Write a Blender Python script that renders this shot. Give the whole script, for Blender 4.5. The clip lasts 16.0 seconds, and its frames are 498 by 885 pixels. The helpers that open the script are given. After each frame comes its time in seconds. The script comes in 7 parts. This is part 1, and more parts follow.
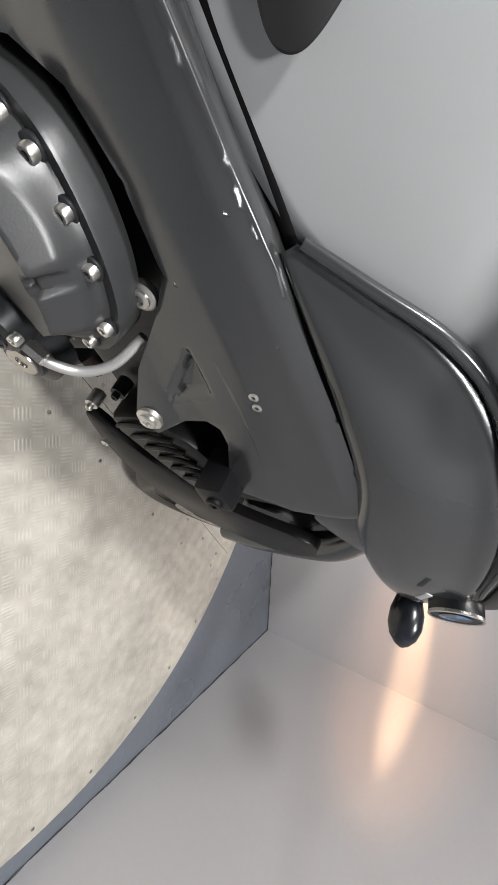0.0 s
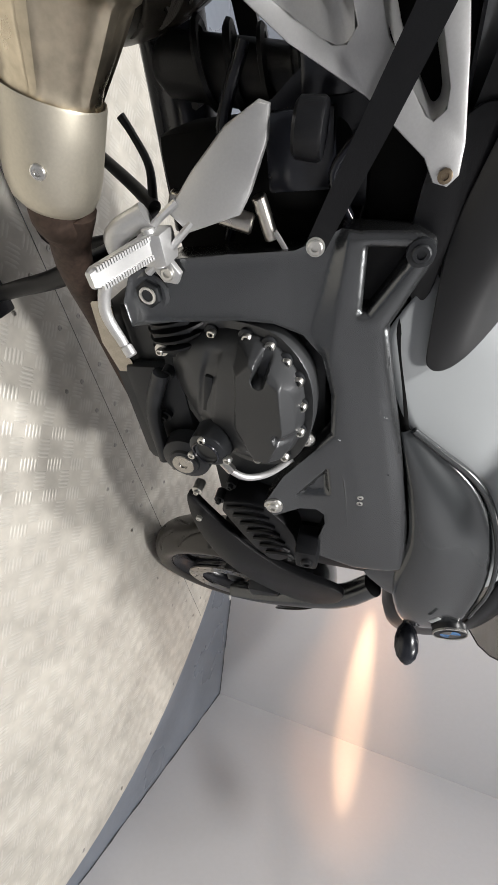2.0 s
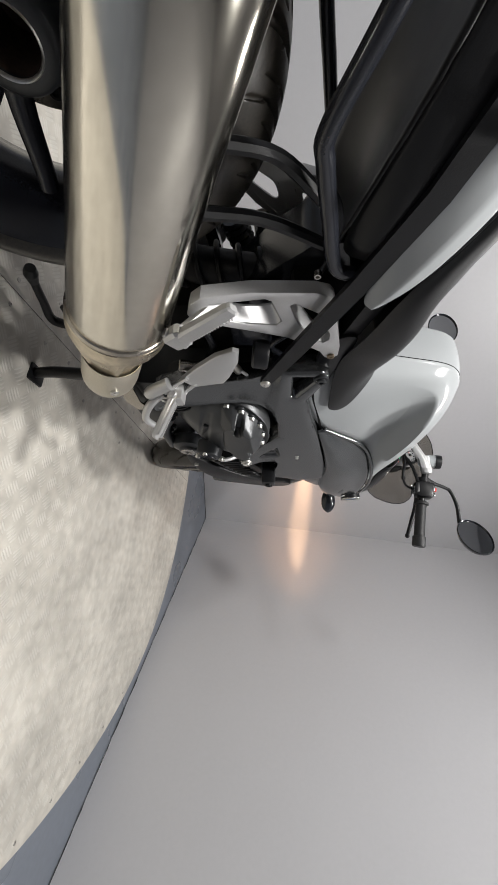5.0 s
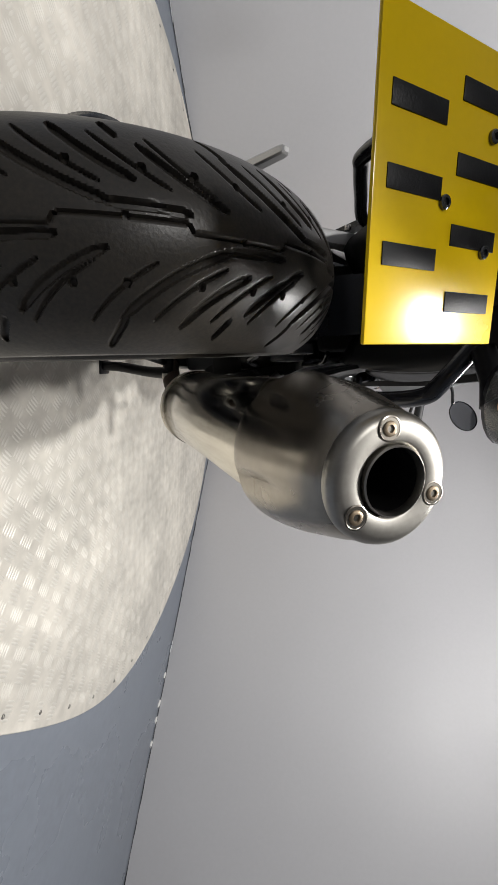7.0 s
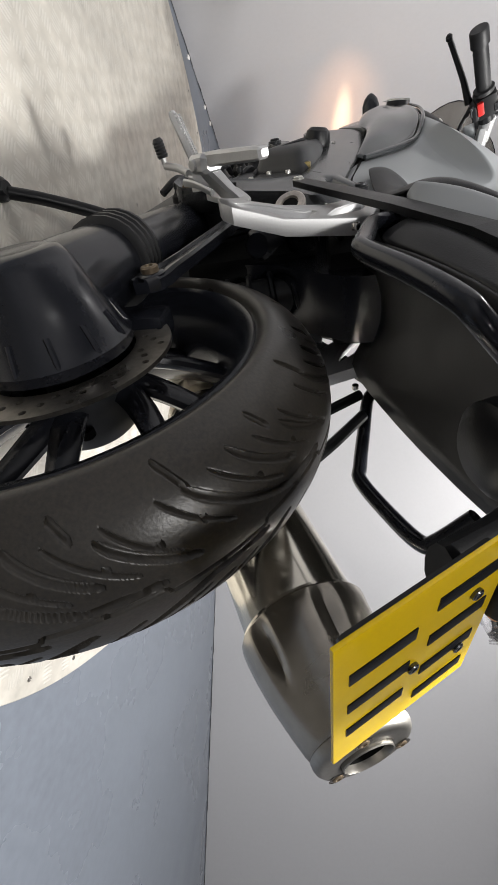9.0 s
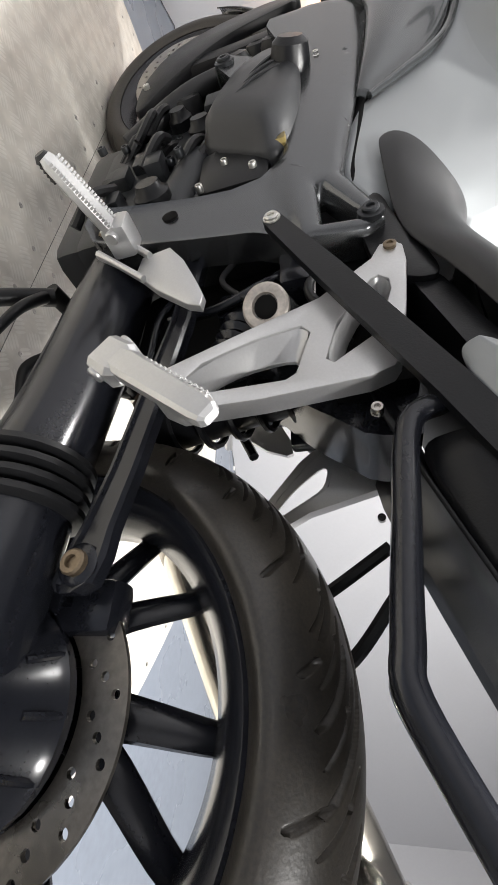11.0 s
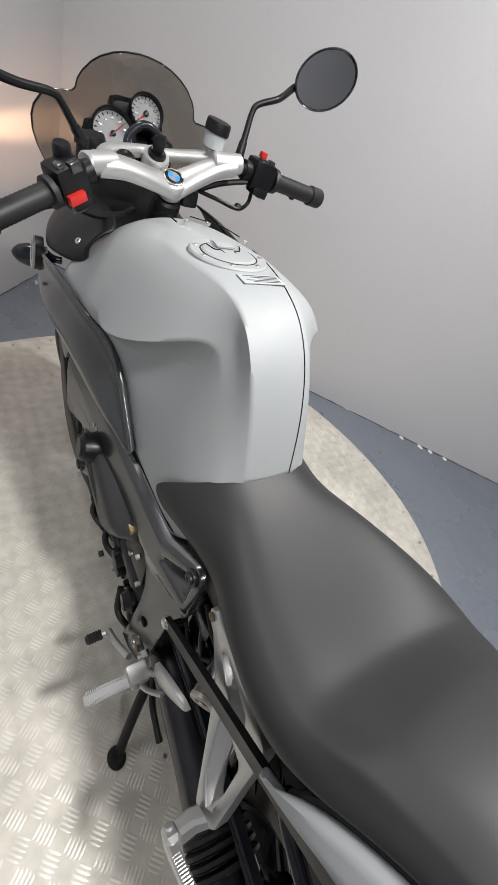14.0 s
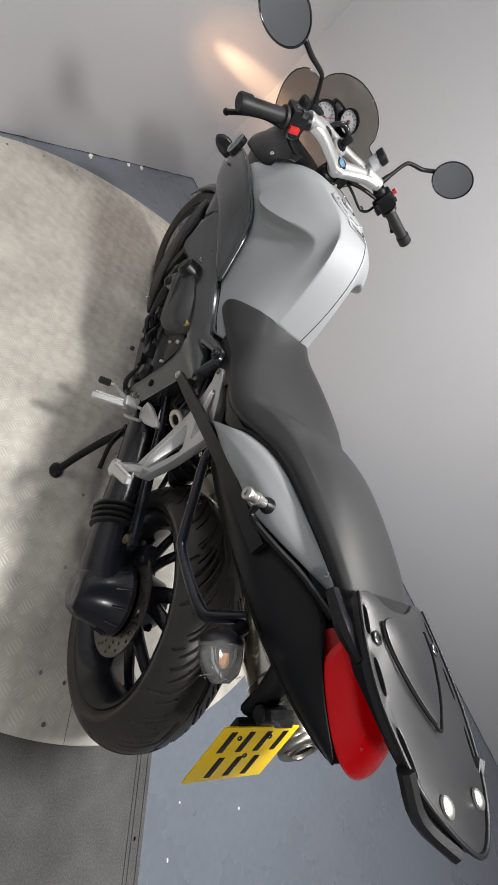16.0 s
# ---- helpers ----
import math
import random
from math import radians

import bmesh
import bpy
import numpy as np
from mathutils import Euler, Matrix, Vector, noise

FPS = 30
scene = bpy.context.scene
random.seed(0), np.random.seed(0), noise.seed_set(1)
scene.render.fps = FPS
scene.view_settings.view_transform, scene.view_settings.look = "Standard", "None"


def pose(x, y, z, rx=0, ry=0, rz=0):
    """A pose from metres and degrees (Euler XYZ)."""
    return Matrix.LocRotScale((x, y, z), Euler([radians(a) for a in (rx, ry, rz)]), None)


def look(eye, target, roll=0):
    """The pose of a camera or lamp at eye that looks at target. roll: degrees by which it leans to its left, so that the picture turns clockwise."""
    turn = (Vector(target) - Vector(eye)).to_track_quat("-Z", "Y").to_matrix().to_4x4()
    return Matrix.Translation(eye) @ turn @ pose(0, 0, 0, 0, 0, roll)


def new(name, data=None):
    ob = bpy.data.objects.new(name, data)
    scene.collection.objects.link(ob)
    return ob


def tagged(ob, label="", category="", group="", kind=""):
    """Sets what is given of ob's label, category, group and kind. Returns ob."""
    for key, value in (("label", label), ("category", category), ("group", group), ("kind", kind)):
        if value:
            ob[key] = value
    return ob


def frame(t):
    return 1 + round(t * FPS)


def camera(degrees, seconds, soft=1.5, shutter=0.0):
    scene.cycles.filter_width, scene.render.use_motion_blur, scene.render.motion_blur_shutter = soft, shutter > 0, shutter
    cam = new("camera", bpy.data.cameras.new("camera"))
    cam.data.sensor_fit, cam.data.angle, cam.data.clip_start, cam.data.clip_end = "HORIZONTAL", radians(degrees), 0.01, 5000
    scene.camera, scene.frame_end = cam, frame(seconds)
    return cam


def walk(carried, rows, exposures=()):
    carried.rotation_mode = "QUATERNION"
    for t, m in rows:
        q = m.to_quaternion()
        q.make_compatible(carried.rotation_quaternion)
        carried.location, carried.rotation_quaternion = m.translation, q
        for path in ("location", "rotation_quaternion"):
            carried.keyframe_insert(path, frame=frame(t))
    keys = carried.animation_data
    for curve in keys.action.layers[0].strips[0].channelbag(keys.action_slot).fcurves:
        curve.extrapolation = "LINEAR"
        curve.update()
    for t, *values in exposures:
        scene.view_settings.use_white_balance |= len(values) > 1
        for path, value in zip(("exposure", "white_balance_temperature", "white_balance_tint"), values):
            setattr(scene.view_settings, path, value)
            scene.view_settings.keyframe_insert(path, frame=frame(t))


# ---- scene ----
cam = camera(62.58, 16.0)
PATH = [
    (0.0, pose(0.6444, -0.3434, 0.8879, -20.17, -57.27, 55.82)),
    (0.5, pose(0.5761, -0.3209, 0.8185, -24.44, -54.32, 63.43)),
    (1.0, pose(0.5004, -0.3409, 0.7521, -23.75, -60.57, 62.07)),
    (1.5, pose(0.3886, -0.4481, 0.7186, -22.95, -68.85, 63.62)),
    (2.0, pose(0.3460, -0.5858, 0.7093, -24.95, -69.25, 70.75)),
    (2.5, pose(0.3306, -0.7105, 0.7063, -26.48, -71.06, 73.66)),
    (3.0, pose(0.2208, -0.7600, 0.6978, -23.93, -74.35, 66.16)),
    (3.2, pose(0.1445, -0.7528, 0.7057, -26.41, -76.98, 67.62)),
    (5.3, pose(-0.3622, -0.4432, 0.6743, -37.56, -81.19, 52.03)),
    (5.5, pose(-0.4446, -0.4083, 0.6723, -35.40, -81.59, 46.58)),
    (6.0, pose(-0.5329, -0.2503, 0.5775, -35.80, -83.64, 38.82)),
    (6.5, pose(-0.5750, -0.1303, 0.5837, -36.86, -82.60, 34.08)),
    (7.0, pose(-0.5902, -0.0289, 0.5817, -33.98, -83.17, 22.39)),
    (7.5, pose(-0.6127, 0.0740, 0.5984, -26.98, -83.34, 7.32)),
    (8.0, pose(-0.5688, 0.1681, 0.5760, -17.04, -83.52, -9.62)),
    (8.5, pose(-0.4964, 0.2737, 0.5946, -10.14, -82.63, -22.32)),
    (8.7, pose(-0.4673, 0.3084, 0.6013, -7.29, -82.01, -28.03)),
    (10.8, pose(-0.0273, 0.4948, 0.6098, 18.90, -78.44, -75.19)),
    (11.0, pose(0.0182, 0.5160, 0.6187, 23.79, -77.69, -81.91)),
    (11.5, pose(0.1213, 0.5661, 0.6461, 38.85, -73.38, -102.96)),
    (12.0, pose(0.1995, 0.5977, 0.7780, 50.84, -59.24, -120.96)),
    (12.5, pose(0.2340, 0.5910, 0.9217, 52.66, -42.81, -125.29)),
    (13.0, pose(0.2683, 0.5413, 1.0612, 51.63, -31.89, -123.88)),
    (13.5, pose(0.2852, 0.4790, 1.1846, 49.39, -24.64, -121.71)),
    (14.0, pose(0.2936, 0.4785, 1.2913, 47.00, -19.87, -118.41)),
    (14.5, pose(0.2807, 0.5121, 1.3602, 44.23, -19.50, -112.92)),
    (15.0, pose(0.1442, 0.5704, 1.3853, 42.76, -28.43, -105.68)),
    (15.5, pose(-0.0311, 0.6294, 1.3193, 38.39, -37.93, -98.36)),
    (16.0, pose(-0.2459, 0.7066, 1.2557, 33.64, -47.69, -89.70)),
]
walk(cam, PATH, [(0.0, 0.29), (0.5, 0.35), (1.0, 0.44), (1.5, 0.48), (2.0, 0.36), (3.0, 0.12), (5.5, -0.04), (6.5, -0.04), (7.5, -0.04), (8.5, 0.26), (11.0, 1.15), (11.5, 1.25), (12.0, 0.86), (12.5, 0.58), (13.0, 0.30), (14.0, 0.06), (15.0, 0.04), (16.0, 0.12)])

# ---- world and light ----
world = bpy.data.worlds.new("world")
scene.world = world
world.use_nodes = True
world.node_tree.nodes["Background"].inputs[0].default_value = (0.85, 0.9, 1, 1)
world.node_tree.nodes["Background"].inputs[1].default_value = 0.02


def disc_lamp(name, eye, target, size, power, colour=(1, 0.98, 0.955)):
    d = bpy.data.lights.new(name, "AREA")
    d.shape, d.size, d.energy, d.color = "DISK", size, power, colour
    ob = new(name, d)
    ob.matrix_world = look(eye, target)
    return ob


disc_lamp("lamp_back", (-1.95, 1.1, 2.5), (0.6, 0.0, 0.5), 0.24, 21)
disc_lamp("lamp_over", (-0.38, 0.0, 2.62), (-0.2, 0.0, 0.3), 0.24, 66)
# Fill added to lift the right flank, not tied to any known lamp.
disc_lamp("fill_right", (0.70, -0.75, 2.68), (0.7, 0.0, 0.4), 0.3, 36)
# Extra fill for the front left; no lamp is known there.
disc_lamp("fill_front", (1.7, 0.75, 2.68), (0.9, 0.1, 0.3), 0.4, 10)

# ---- materials ----


def surface(name, colour, rough=0.5, metal=0.0, vary=0.12, grain=120.0, bump=0.0, blotch=6.0, rvary=0.1, second=None, coat=0.0, spec=0.5):
    """A procedural surface: two scales of colour variation, uneven gloss and fine relief."""
    m = bpy.data.materials.new(name)
    m.use_nodes = True
    nt = m.node_tree
    b = nt.nodes["Principled BSDF"]
    tc = nt.nodes.new("ShaderNodeTexCoord")
    big, small = nt.nodes.new("ShaderNodeTexNoise"), nt.nodes.new("ShaderNodeTexNoise")
    for n, s in ((big, blotch), (small, grain)):
        nt.links.new(tc.outputs["Object"], n.inputs["Vector"])
        n.inputs["Scale"].default_value = s
        n.inputs["Detail"].default_value = 5
    add = nt.nodes.new("ShaderNodeMath")
    add.operation = "ADD"
    nt.links.new(big.outputs["Fac"], add.inputs[0])
    nt.links.new(small.outputs["Fac"], add.inputs[1])
    ramp = nt.nodes.new("ShaderNodeMapRange")
    ramp.inputs["From Min"].default_value, ramp.inputs["From Max"].default_value = 0.6, 1.4
    nt.links.new(add.outputs[0], ramp.inputs["Value"])
    mix = nt.nodes.new("ShaderNodeMix")
    mix.data_type = "RGBA"
    c1 = [c * (1 - vary) for c in colour]
    c2 = second or [min(1, c * (1 + vary)) for c in colour]
    mix.inputs["A"].default_value, mix.inputs["B"].default_value = (*c1, 1), (*c2, 1)
    nt.links.new(ramp.outputs["Result"], mix.inputs["Factor"])
    nt.links.new(mix.outputs["Result"], b.inputs["Base Color"])
    rr = nt.nodes.new("ShaderNodeMapRange")
    rr.inputs["From Min"].default_value, rr.inputs["From Max"].default_value = 0.3, 0.7
    rr.inputs["To Min"].default_value, rr.inputs["To Max"].default_value = max(0.02, rough - rvary), min(1, rough + rvary)
    nt.links.new(big.outputs["Fac"], rr.inputs["Value"])
    nt.links.new(rr.outputs["Result"], b.inputs["Roughness"])
    b.inputs["Metallic"].default_value = metal
    b.inputs["Specular IOR Level"].default_value = spec
    if coat:
        b.inputs["Coat Weight"].default_value, b.inputs["Coat Roughness"].default_value = coat, 0.08
    if bump:
        bp = nt.nodes.new("ShaderNodeBump")
        bp.inputs["Strength"].default_value, bp.inputs["Distance"].default_value = bump, 0.002
        nt.links.new(small.outputs["Fac"], bp.inputs["Height"])
        nt.links.new(bp.outputs["Normal"], b.inputs["Normal"])
    return m


M_WALL = surface("wall_paint", (0.42, 0.42, 0.437), 0.45, vary=0.025, grain=60, bump=0.03, blotch=1.5)
M_FLOOR = surface("floor_paint", (0.15, 0.168, 0.20), 0.30, vary=0.12, grain=40, bump=0.04, blotch=2.5)
M_CEIL = surface("ceiling_paint", (0.20, 0.20, 0.21), 0.8, vary=0.06)
M_PLATE = surface("chequer_plate", (0.54, 0.512, 0.458), 0.56, 0.2, vary=0.26, grain=25, blotch=4.0, rvary=0.14, bump=0.15)
M_TREAD = surface("tread_bar", (0.60, 0.577, 0.525), 0.50, 0.35, vary=0.2, grain=25, blotch=4.0, rvary=0.14)
M_MAT = surface("rubber_mat", (0.078, 0.077, 0.075), 0.9, vary=0.6, grain=260, bump=0.8, blotch=8)
M_SILVER = surface("silver_paint", (0.305, 0.32, 0.328), 0.58, 0.08, vary=0.03, grain=900, rvary=0.04, coat=0.25, spec=0.25)
M_DARK = surface("graphite_paint", (0.048, 0.052, 0.055), 0.22, 0.4, vary=0.05, grain=800, rvary=0.04, coat=0.6)
M_FRAME = surface("frame_paint", (0.104, 0.108, 0.112), 0.23, 0.8, vary=0.06, grain=900, rvary=0.04, bump=0.02, coat=0.2)
M_BLACK = surface("black_plastic", (0.0050, 0.0053, 0.0064), 0.40, vary=0.15, grain=500, bump=0.12, spec=0.3)
M_GLOSS = surface("black_enamel", (0.0135, 0.0147, 0.0195), 0.21, 0.1, vary=0.1, grain=300, rvary=0.06)
M_ENGINE = surface("engine_enamel", (0.026, 0.028, 0.031), 0.40, 0.35, vary=0.10, grain=500, bump=0.06, rvary=0.06, spec=0.42)
M_CLUTCH = surface("satin_clutch_cover", (0.052, 0.054, 0.057), 0.36, 0.4, vary=0.10, grain=500, bump=0.05, rvary=0.05)
M_RUBBER = surface("tyre_rubber", (0.024, 0.0236, 0.023), 0.36, vary=0.25, grain=300, bump=0.12, blotch=7, second=(0.056, 0.048, 0.038))
M_GRIP = surface("grip_rubber", (0.012, 0.0123, 0.0135), 0.5, vary=0.1, grain=300, bump=0.1, spec=0.4)
M_SEAT = surface("seat_vinyl", (0.023, 0.0232, 0.0245), 0.43, vary=0.08, grain=1800, bump=0.08, rvary=0.04, spec=0.30)
M_CAST = surface("cast_silver", (0.52, 0.52, 0.52), 0.43, 0.75, vary=0.06, grain=400, bump=0.06, rvary=0.06)
M_BOLT = surface("bolt_steel", (0.62, 0.61, 0.58), 0.3, 0.95, vary=0.15, grain=500)
M_STEEL = surface("stainless_sleeve", (0.62, 0.585, 0.51), 0.16, 1.0, vary=0.06, grain=70, blotch=10, rvary=0.06)
M_FACE = surface("satin_steel_face", (0.36, 0.345, 0.315), 0.40, 1.0, vary=0.10, grain=220, blotch=14, rvary=0.05)
M_CAP = surface("titanium_cap", (0.36, 0.33, 0.285), 0.27, 1.0, vary=0.15, grain=90, blotch=12, rvary=0.06)
M_HOT = surface("heat_tinted_steel", (0.50, 0.44, 0.34), 0.34, 1.0, vary=0.25, grain=90, blotch=14)
M_SLEEVE = surface("champagne_sleeve", (0.50, 0.465, 0.39), 0.45, 0.85, vary=0.08, grain=300, blotch=14, rvary=0.08)
M_RUST = surface("rusty_pipe", (0.062, 0.040, 0.030), 0.7, 0.4, vary=0.5, grain=160)
M_DISC = surface("brake_disc_steel", (0.45, 0.43, 0.40), 0.3, 1.0, vary=0.12, grain=200)
M_ROTOR = surface("worn_rotor_steel", (0.20, 0.185, 0.165), 0.34, 0.9, vary=0.3, grain=160, blotch=18)
M_COVER = surface("satin_grey_cover", (0.030, 0.031, 0.033), 0.42, 0.2, vary=0.15, grain=500, bump=0.06, spec=0.4)
M_RACK = surface("satin_rack_plastic", (0.014, 0.0145, 0.016), 0.40, vary=0.12, grain=500, rvary=0.06)
M_WINDOW = surface("brown_tinted_plastic", (0.17, 0.13, 0.045), 0.3, vary=0.15)
M_YELLOW = surface("yellow_acrylic", (0.86, 0.58, 0.004), 0.2, vary=0.03, grain=200)
M_BLUE = surface("blue_enamel", (0.04, 0.22, 0.55), 0.25, vary=0.05)
M_WHITE = surface("white_enamel", (0.17, 0.175, 0.18), 0.7, vary=0.03)
M_RED = surface("red_plastic", (0.44, 0.017, 0.014), 0.35, vary=0.1)
# Near-black in place of the shade in gaps and holes; also seams, inner bodywork.
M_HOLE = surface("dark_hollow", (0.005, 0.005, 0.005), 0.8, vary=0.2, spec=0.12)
M_LABEL = surface("grey_label", (0.36, 0.38, 0.39), 0.4, vary=0.05)
M_CHIP = surface("chipped_plaster", (0.7, 0.7, 0.68), 0.8, vary=0.2, grain=90)
M_TARN = surface("tarnished_alloy", (0.46, 0.42, 0.38), 0.42, 0.7, vary=0.35, grain=160, blotch=40)
M_TEMP = surface("temper_brown_bolt", (0.20, 0.155, 0.105), 0.42, 0.7, vary=0.25, grain=400)


def clear(name, colour, rough, mix=0.3, glow=0.0):
    m = bpy.data.materials.new(name)
    m.use_nodes = True
    b = m.node_tree.nodes["Principled BSDF"]
    b.inputs["Base Color"].default_value = (*colour, 1)
    b.inputs["Roughness"].default_value = rough
    b.inputs["Transmission Weight"].default_value = mix
    b.inputs["IOR"].default_value = 1.45
    if glow:
        b.inputs["Emission Color"].default_value = (*colour, 1)
        b.inputs["Emission Strength"].default_value = glow
    return m


M_SCREEN = clear("smoked_acrylic", (0.34, 0.32, 0.29), 0.03, 1.0)
M_LENS = clear("clear_lens", (0.92, 0.92, 0.92), 0.04, 0.95)
M_TAIL = clear("red_lens", (0.50, 0.0005, 0.003), 0.05, 0.10, 0.15)
# pressed prisms behind the smooth red skin
_nt = M_TAIL.node_tree
_v, _b = _nt.nodes.new("ShaderNodeTexVoronoi"), _nt.nodes.new("ShaderNodeBump")
_v.inputs["Scale"].default_value = 48
_b.inputs["Strength"].default_value, _b.inputs["Distance"].default_value = 0.20, 0.002
_nt.links.new(_v.outputs["Distance"], _b.inputs["Height"])
_nt.links.new(_b.outputs["Normal"], _nt.nodes["Principled BSDF"].inputs["Normal"])
M_AMBER = clear("amber_bulb", (0.9, 0.45, 0.2), 0.3, 0.2)
M_HEAD = clear("headlamp_glow", (1.0, 0.62, 0.32), 0.3, 0.0, 18.0)
M_GREEN = clear("green_telltale", (0.05, 0.9, 0.35), 0.4, 0.0, 1.2)
M_MIRROR = surface("mirror_glass", (0.80, 0.82, 0.84), 0.04, 1.0, vary=0.01, rvary=0.01)

# ---- mesh helpers ----


def part(name, bm, mat, parent, label="", smooth=True, angle=38):
    me = bpy.data.meshes.new(name)
    bm.normal_update()
    bm.to_mesh(me)
    bm.free()
    me.materials.append(mat)
    if smooth:
        me.shade_smooth()
        me.set_sharp_from_angle(angle=radians(angle))
    ob = new(name, me)
    if parent is not None:
        # three levels at most: thing, part, sub-part
        ob.parent = parent.parent if parent.parent and parent.parent.parent else parent
    if label:
        tagged(ob, label)
    return ob


def subdivided(ob, levels=2):
    s = ob.modifiers.new("rounding", "SUBSURF")
    s.levels = s.render_levels = levels
    return ob


def merged(*bms):
    out = bmesh.new()
    for b in bms:
        me = bpy.data.meshes.new("tmp")
        b.to_mesh(me)
        b.free()
        out.from_mesh(me)
        bpy.data.meshes.remove(me)
    return out


def mirrored(bm):
    b = bm.copy()
    bmesh.ops.scale(b, vec=(1, -1, 1), verts=b.verts)
    bmesh.ops.reverse_faces(b, faces=b.faces)
    return b


def moved(bm, m):
    bmesh.ops.transform(bm, matrix=m, verts=bm.verts)
    return bm


def box(lo, hi, bev=0.004):
    bm = bmesh.new()
    bmesh.ops.create_cube(bm, size=1)
    for v in bm.verts:
        v.co = Vector([lo[i] + (v.co[i] + 0.5) * (hi[i] - lo[i]) for i in range(3)])
    if bev:
        bmesh.ops.bevel(bm, geom=bm.edges[:], offset=bev, segments=2, affect="EDGES", profile=0.6)
    return bm


def loft(rings, caps=True, closed=True):
    bm = bmesh.new()
    vs = [[bm.verts.new(p) for p in r] for r in rings]
    n = len(vs[0])
    for p, q in zip(vs, vs[1:]):
        for i in range(n if closed else n - 1):
            j = (i + 1) % n
            bm.faces.new((p[i], p[j], q[j], q[i]))
    if caps and closed:
        bm.faces.new(vs[0][::-1])
        bm.faces.new(vs[-1])
    bmesh.ops.recalc_face_normals(bm, faces=bm.faces)
    return bm


def axes_of(d):
    d = Vector(d).normalized()
    h = Vector((0, 0, 1)) if abs(d.z) < 0.9 else Vector((1, 0, 0))
    u = d.cross(h).normalized()
    return u, d.cross(u).normalized()


def turned(origin, direction, section, n=32, caps=True):
    """A body of revolution: (distance along the direction, radius) pairs."""
    o, d = Vector(origin), Vector(direction).normalized()
    u, v = axes_of(d)
    rings = []
    for s, r in section:
        rings.append([o + d * s + (u * math.cos(2 * math.pi * i / n) + v * math.sin(2 * math.pi * i / n)) * r for i in range(n)])
    return loft(rings, caps)


def rod(a, b, r, r2=None, n=14):
    d = Vector(b) - Vector(a)
    r2 = r if r2 is None else r2
    e = min(r, r2, d.length / 2) * 0.18
    return turned(a, d, [(0, r - e), (e, r), (d.length - e, r2), (d.length, r2 - e)], n)


def smooth_path(pts, sub=6):
    p = [Vector(q) for q in pts]
    p = [2 * p[0] - p[1]] + p + [2 * p[-1] - p[-2]]
    out = []
    for i in range(1, len(p) - 2):
        for k in range(sub):
            t = k / sub
            a, b, c, d = p[i - 1], p[i], p[i + 1], p[i + 2]
            out.append(0.5 * (2 * b + (c - a) * t + (2 * a - 5 * b + 4 * c - d) * t * t + (3 * b - a - 3 * c + d) * t ** 3))
    out.append(p[-2])
    return out


def tube(pts, r, n=10, sub=6, flat=1.0):
    path = smooth_path(pts, sub) if len(pts) > 2 else [Vector(q) for q in pts]
    rad = r if isinstance(r, (list, tuple)) else None
    rings, u = [], None
    for i, p in enumerate(path):
        d = (path[min(i + 1, len(path) - 1)] - path[max(i - 1, 0)]).normalized()
        if u is None:
            u, _ = axes_of(d)
        u = (u - d * u.dot(d)).normalized()
        v = d.cross(u)
        if rad:
            f = i / (len(path) - 1) * (len(rad) - 1)
            k = min(int(f), len(rad) - 2)
            rr = rad[k] + (rad[k + 1] - rad[k]) * (f - k)
        else:
            rr = r
        rings.append([p + u * rr * math.cos(2 * math.pi * j / n) + v * rr * flat * math.sin(2 * math.pi * j / n) for j in range(n)])
    return loft(rings)


def rounded(pts, k=2):
    """Chaikin rounding of a closed outline."""
    for _ in range(k):
        out = []
        for i in range(len(pts)):
            a, b = pts[i], pts[(i + 1) % len(pts)]
            out.append((a[0] * 0.78 + b[0] * 0.22, a[1] * 0.78 + b[1] * 0.22))
            out.append((a[0] * 0.22 + b[0] * 0.78, a[1] * 0.22 + b[1] * 0.78))
        pts = out
    return pts


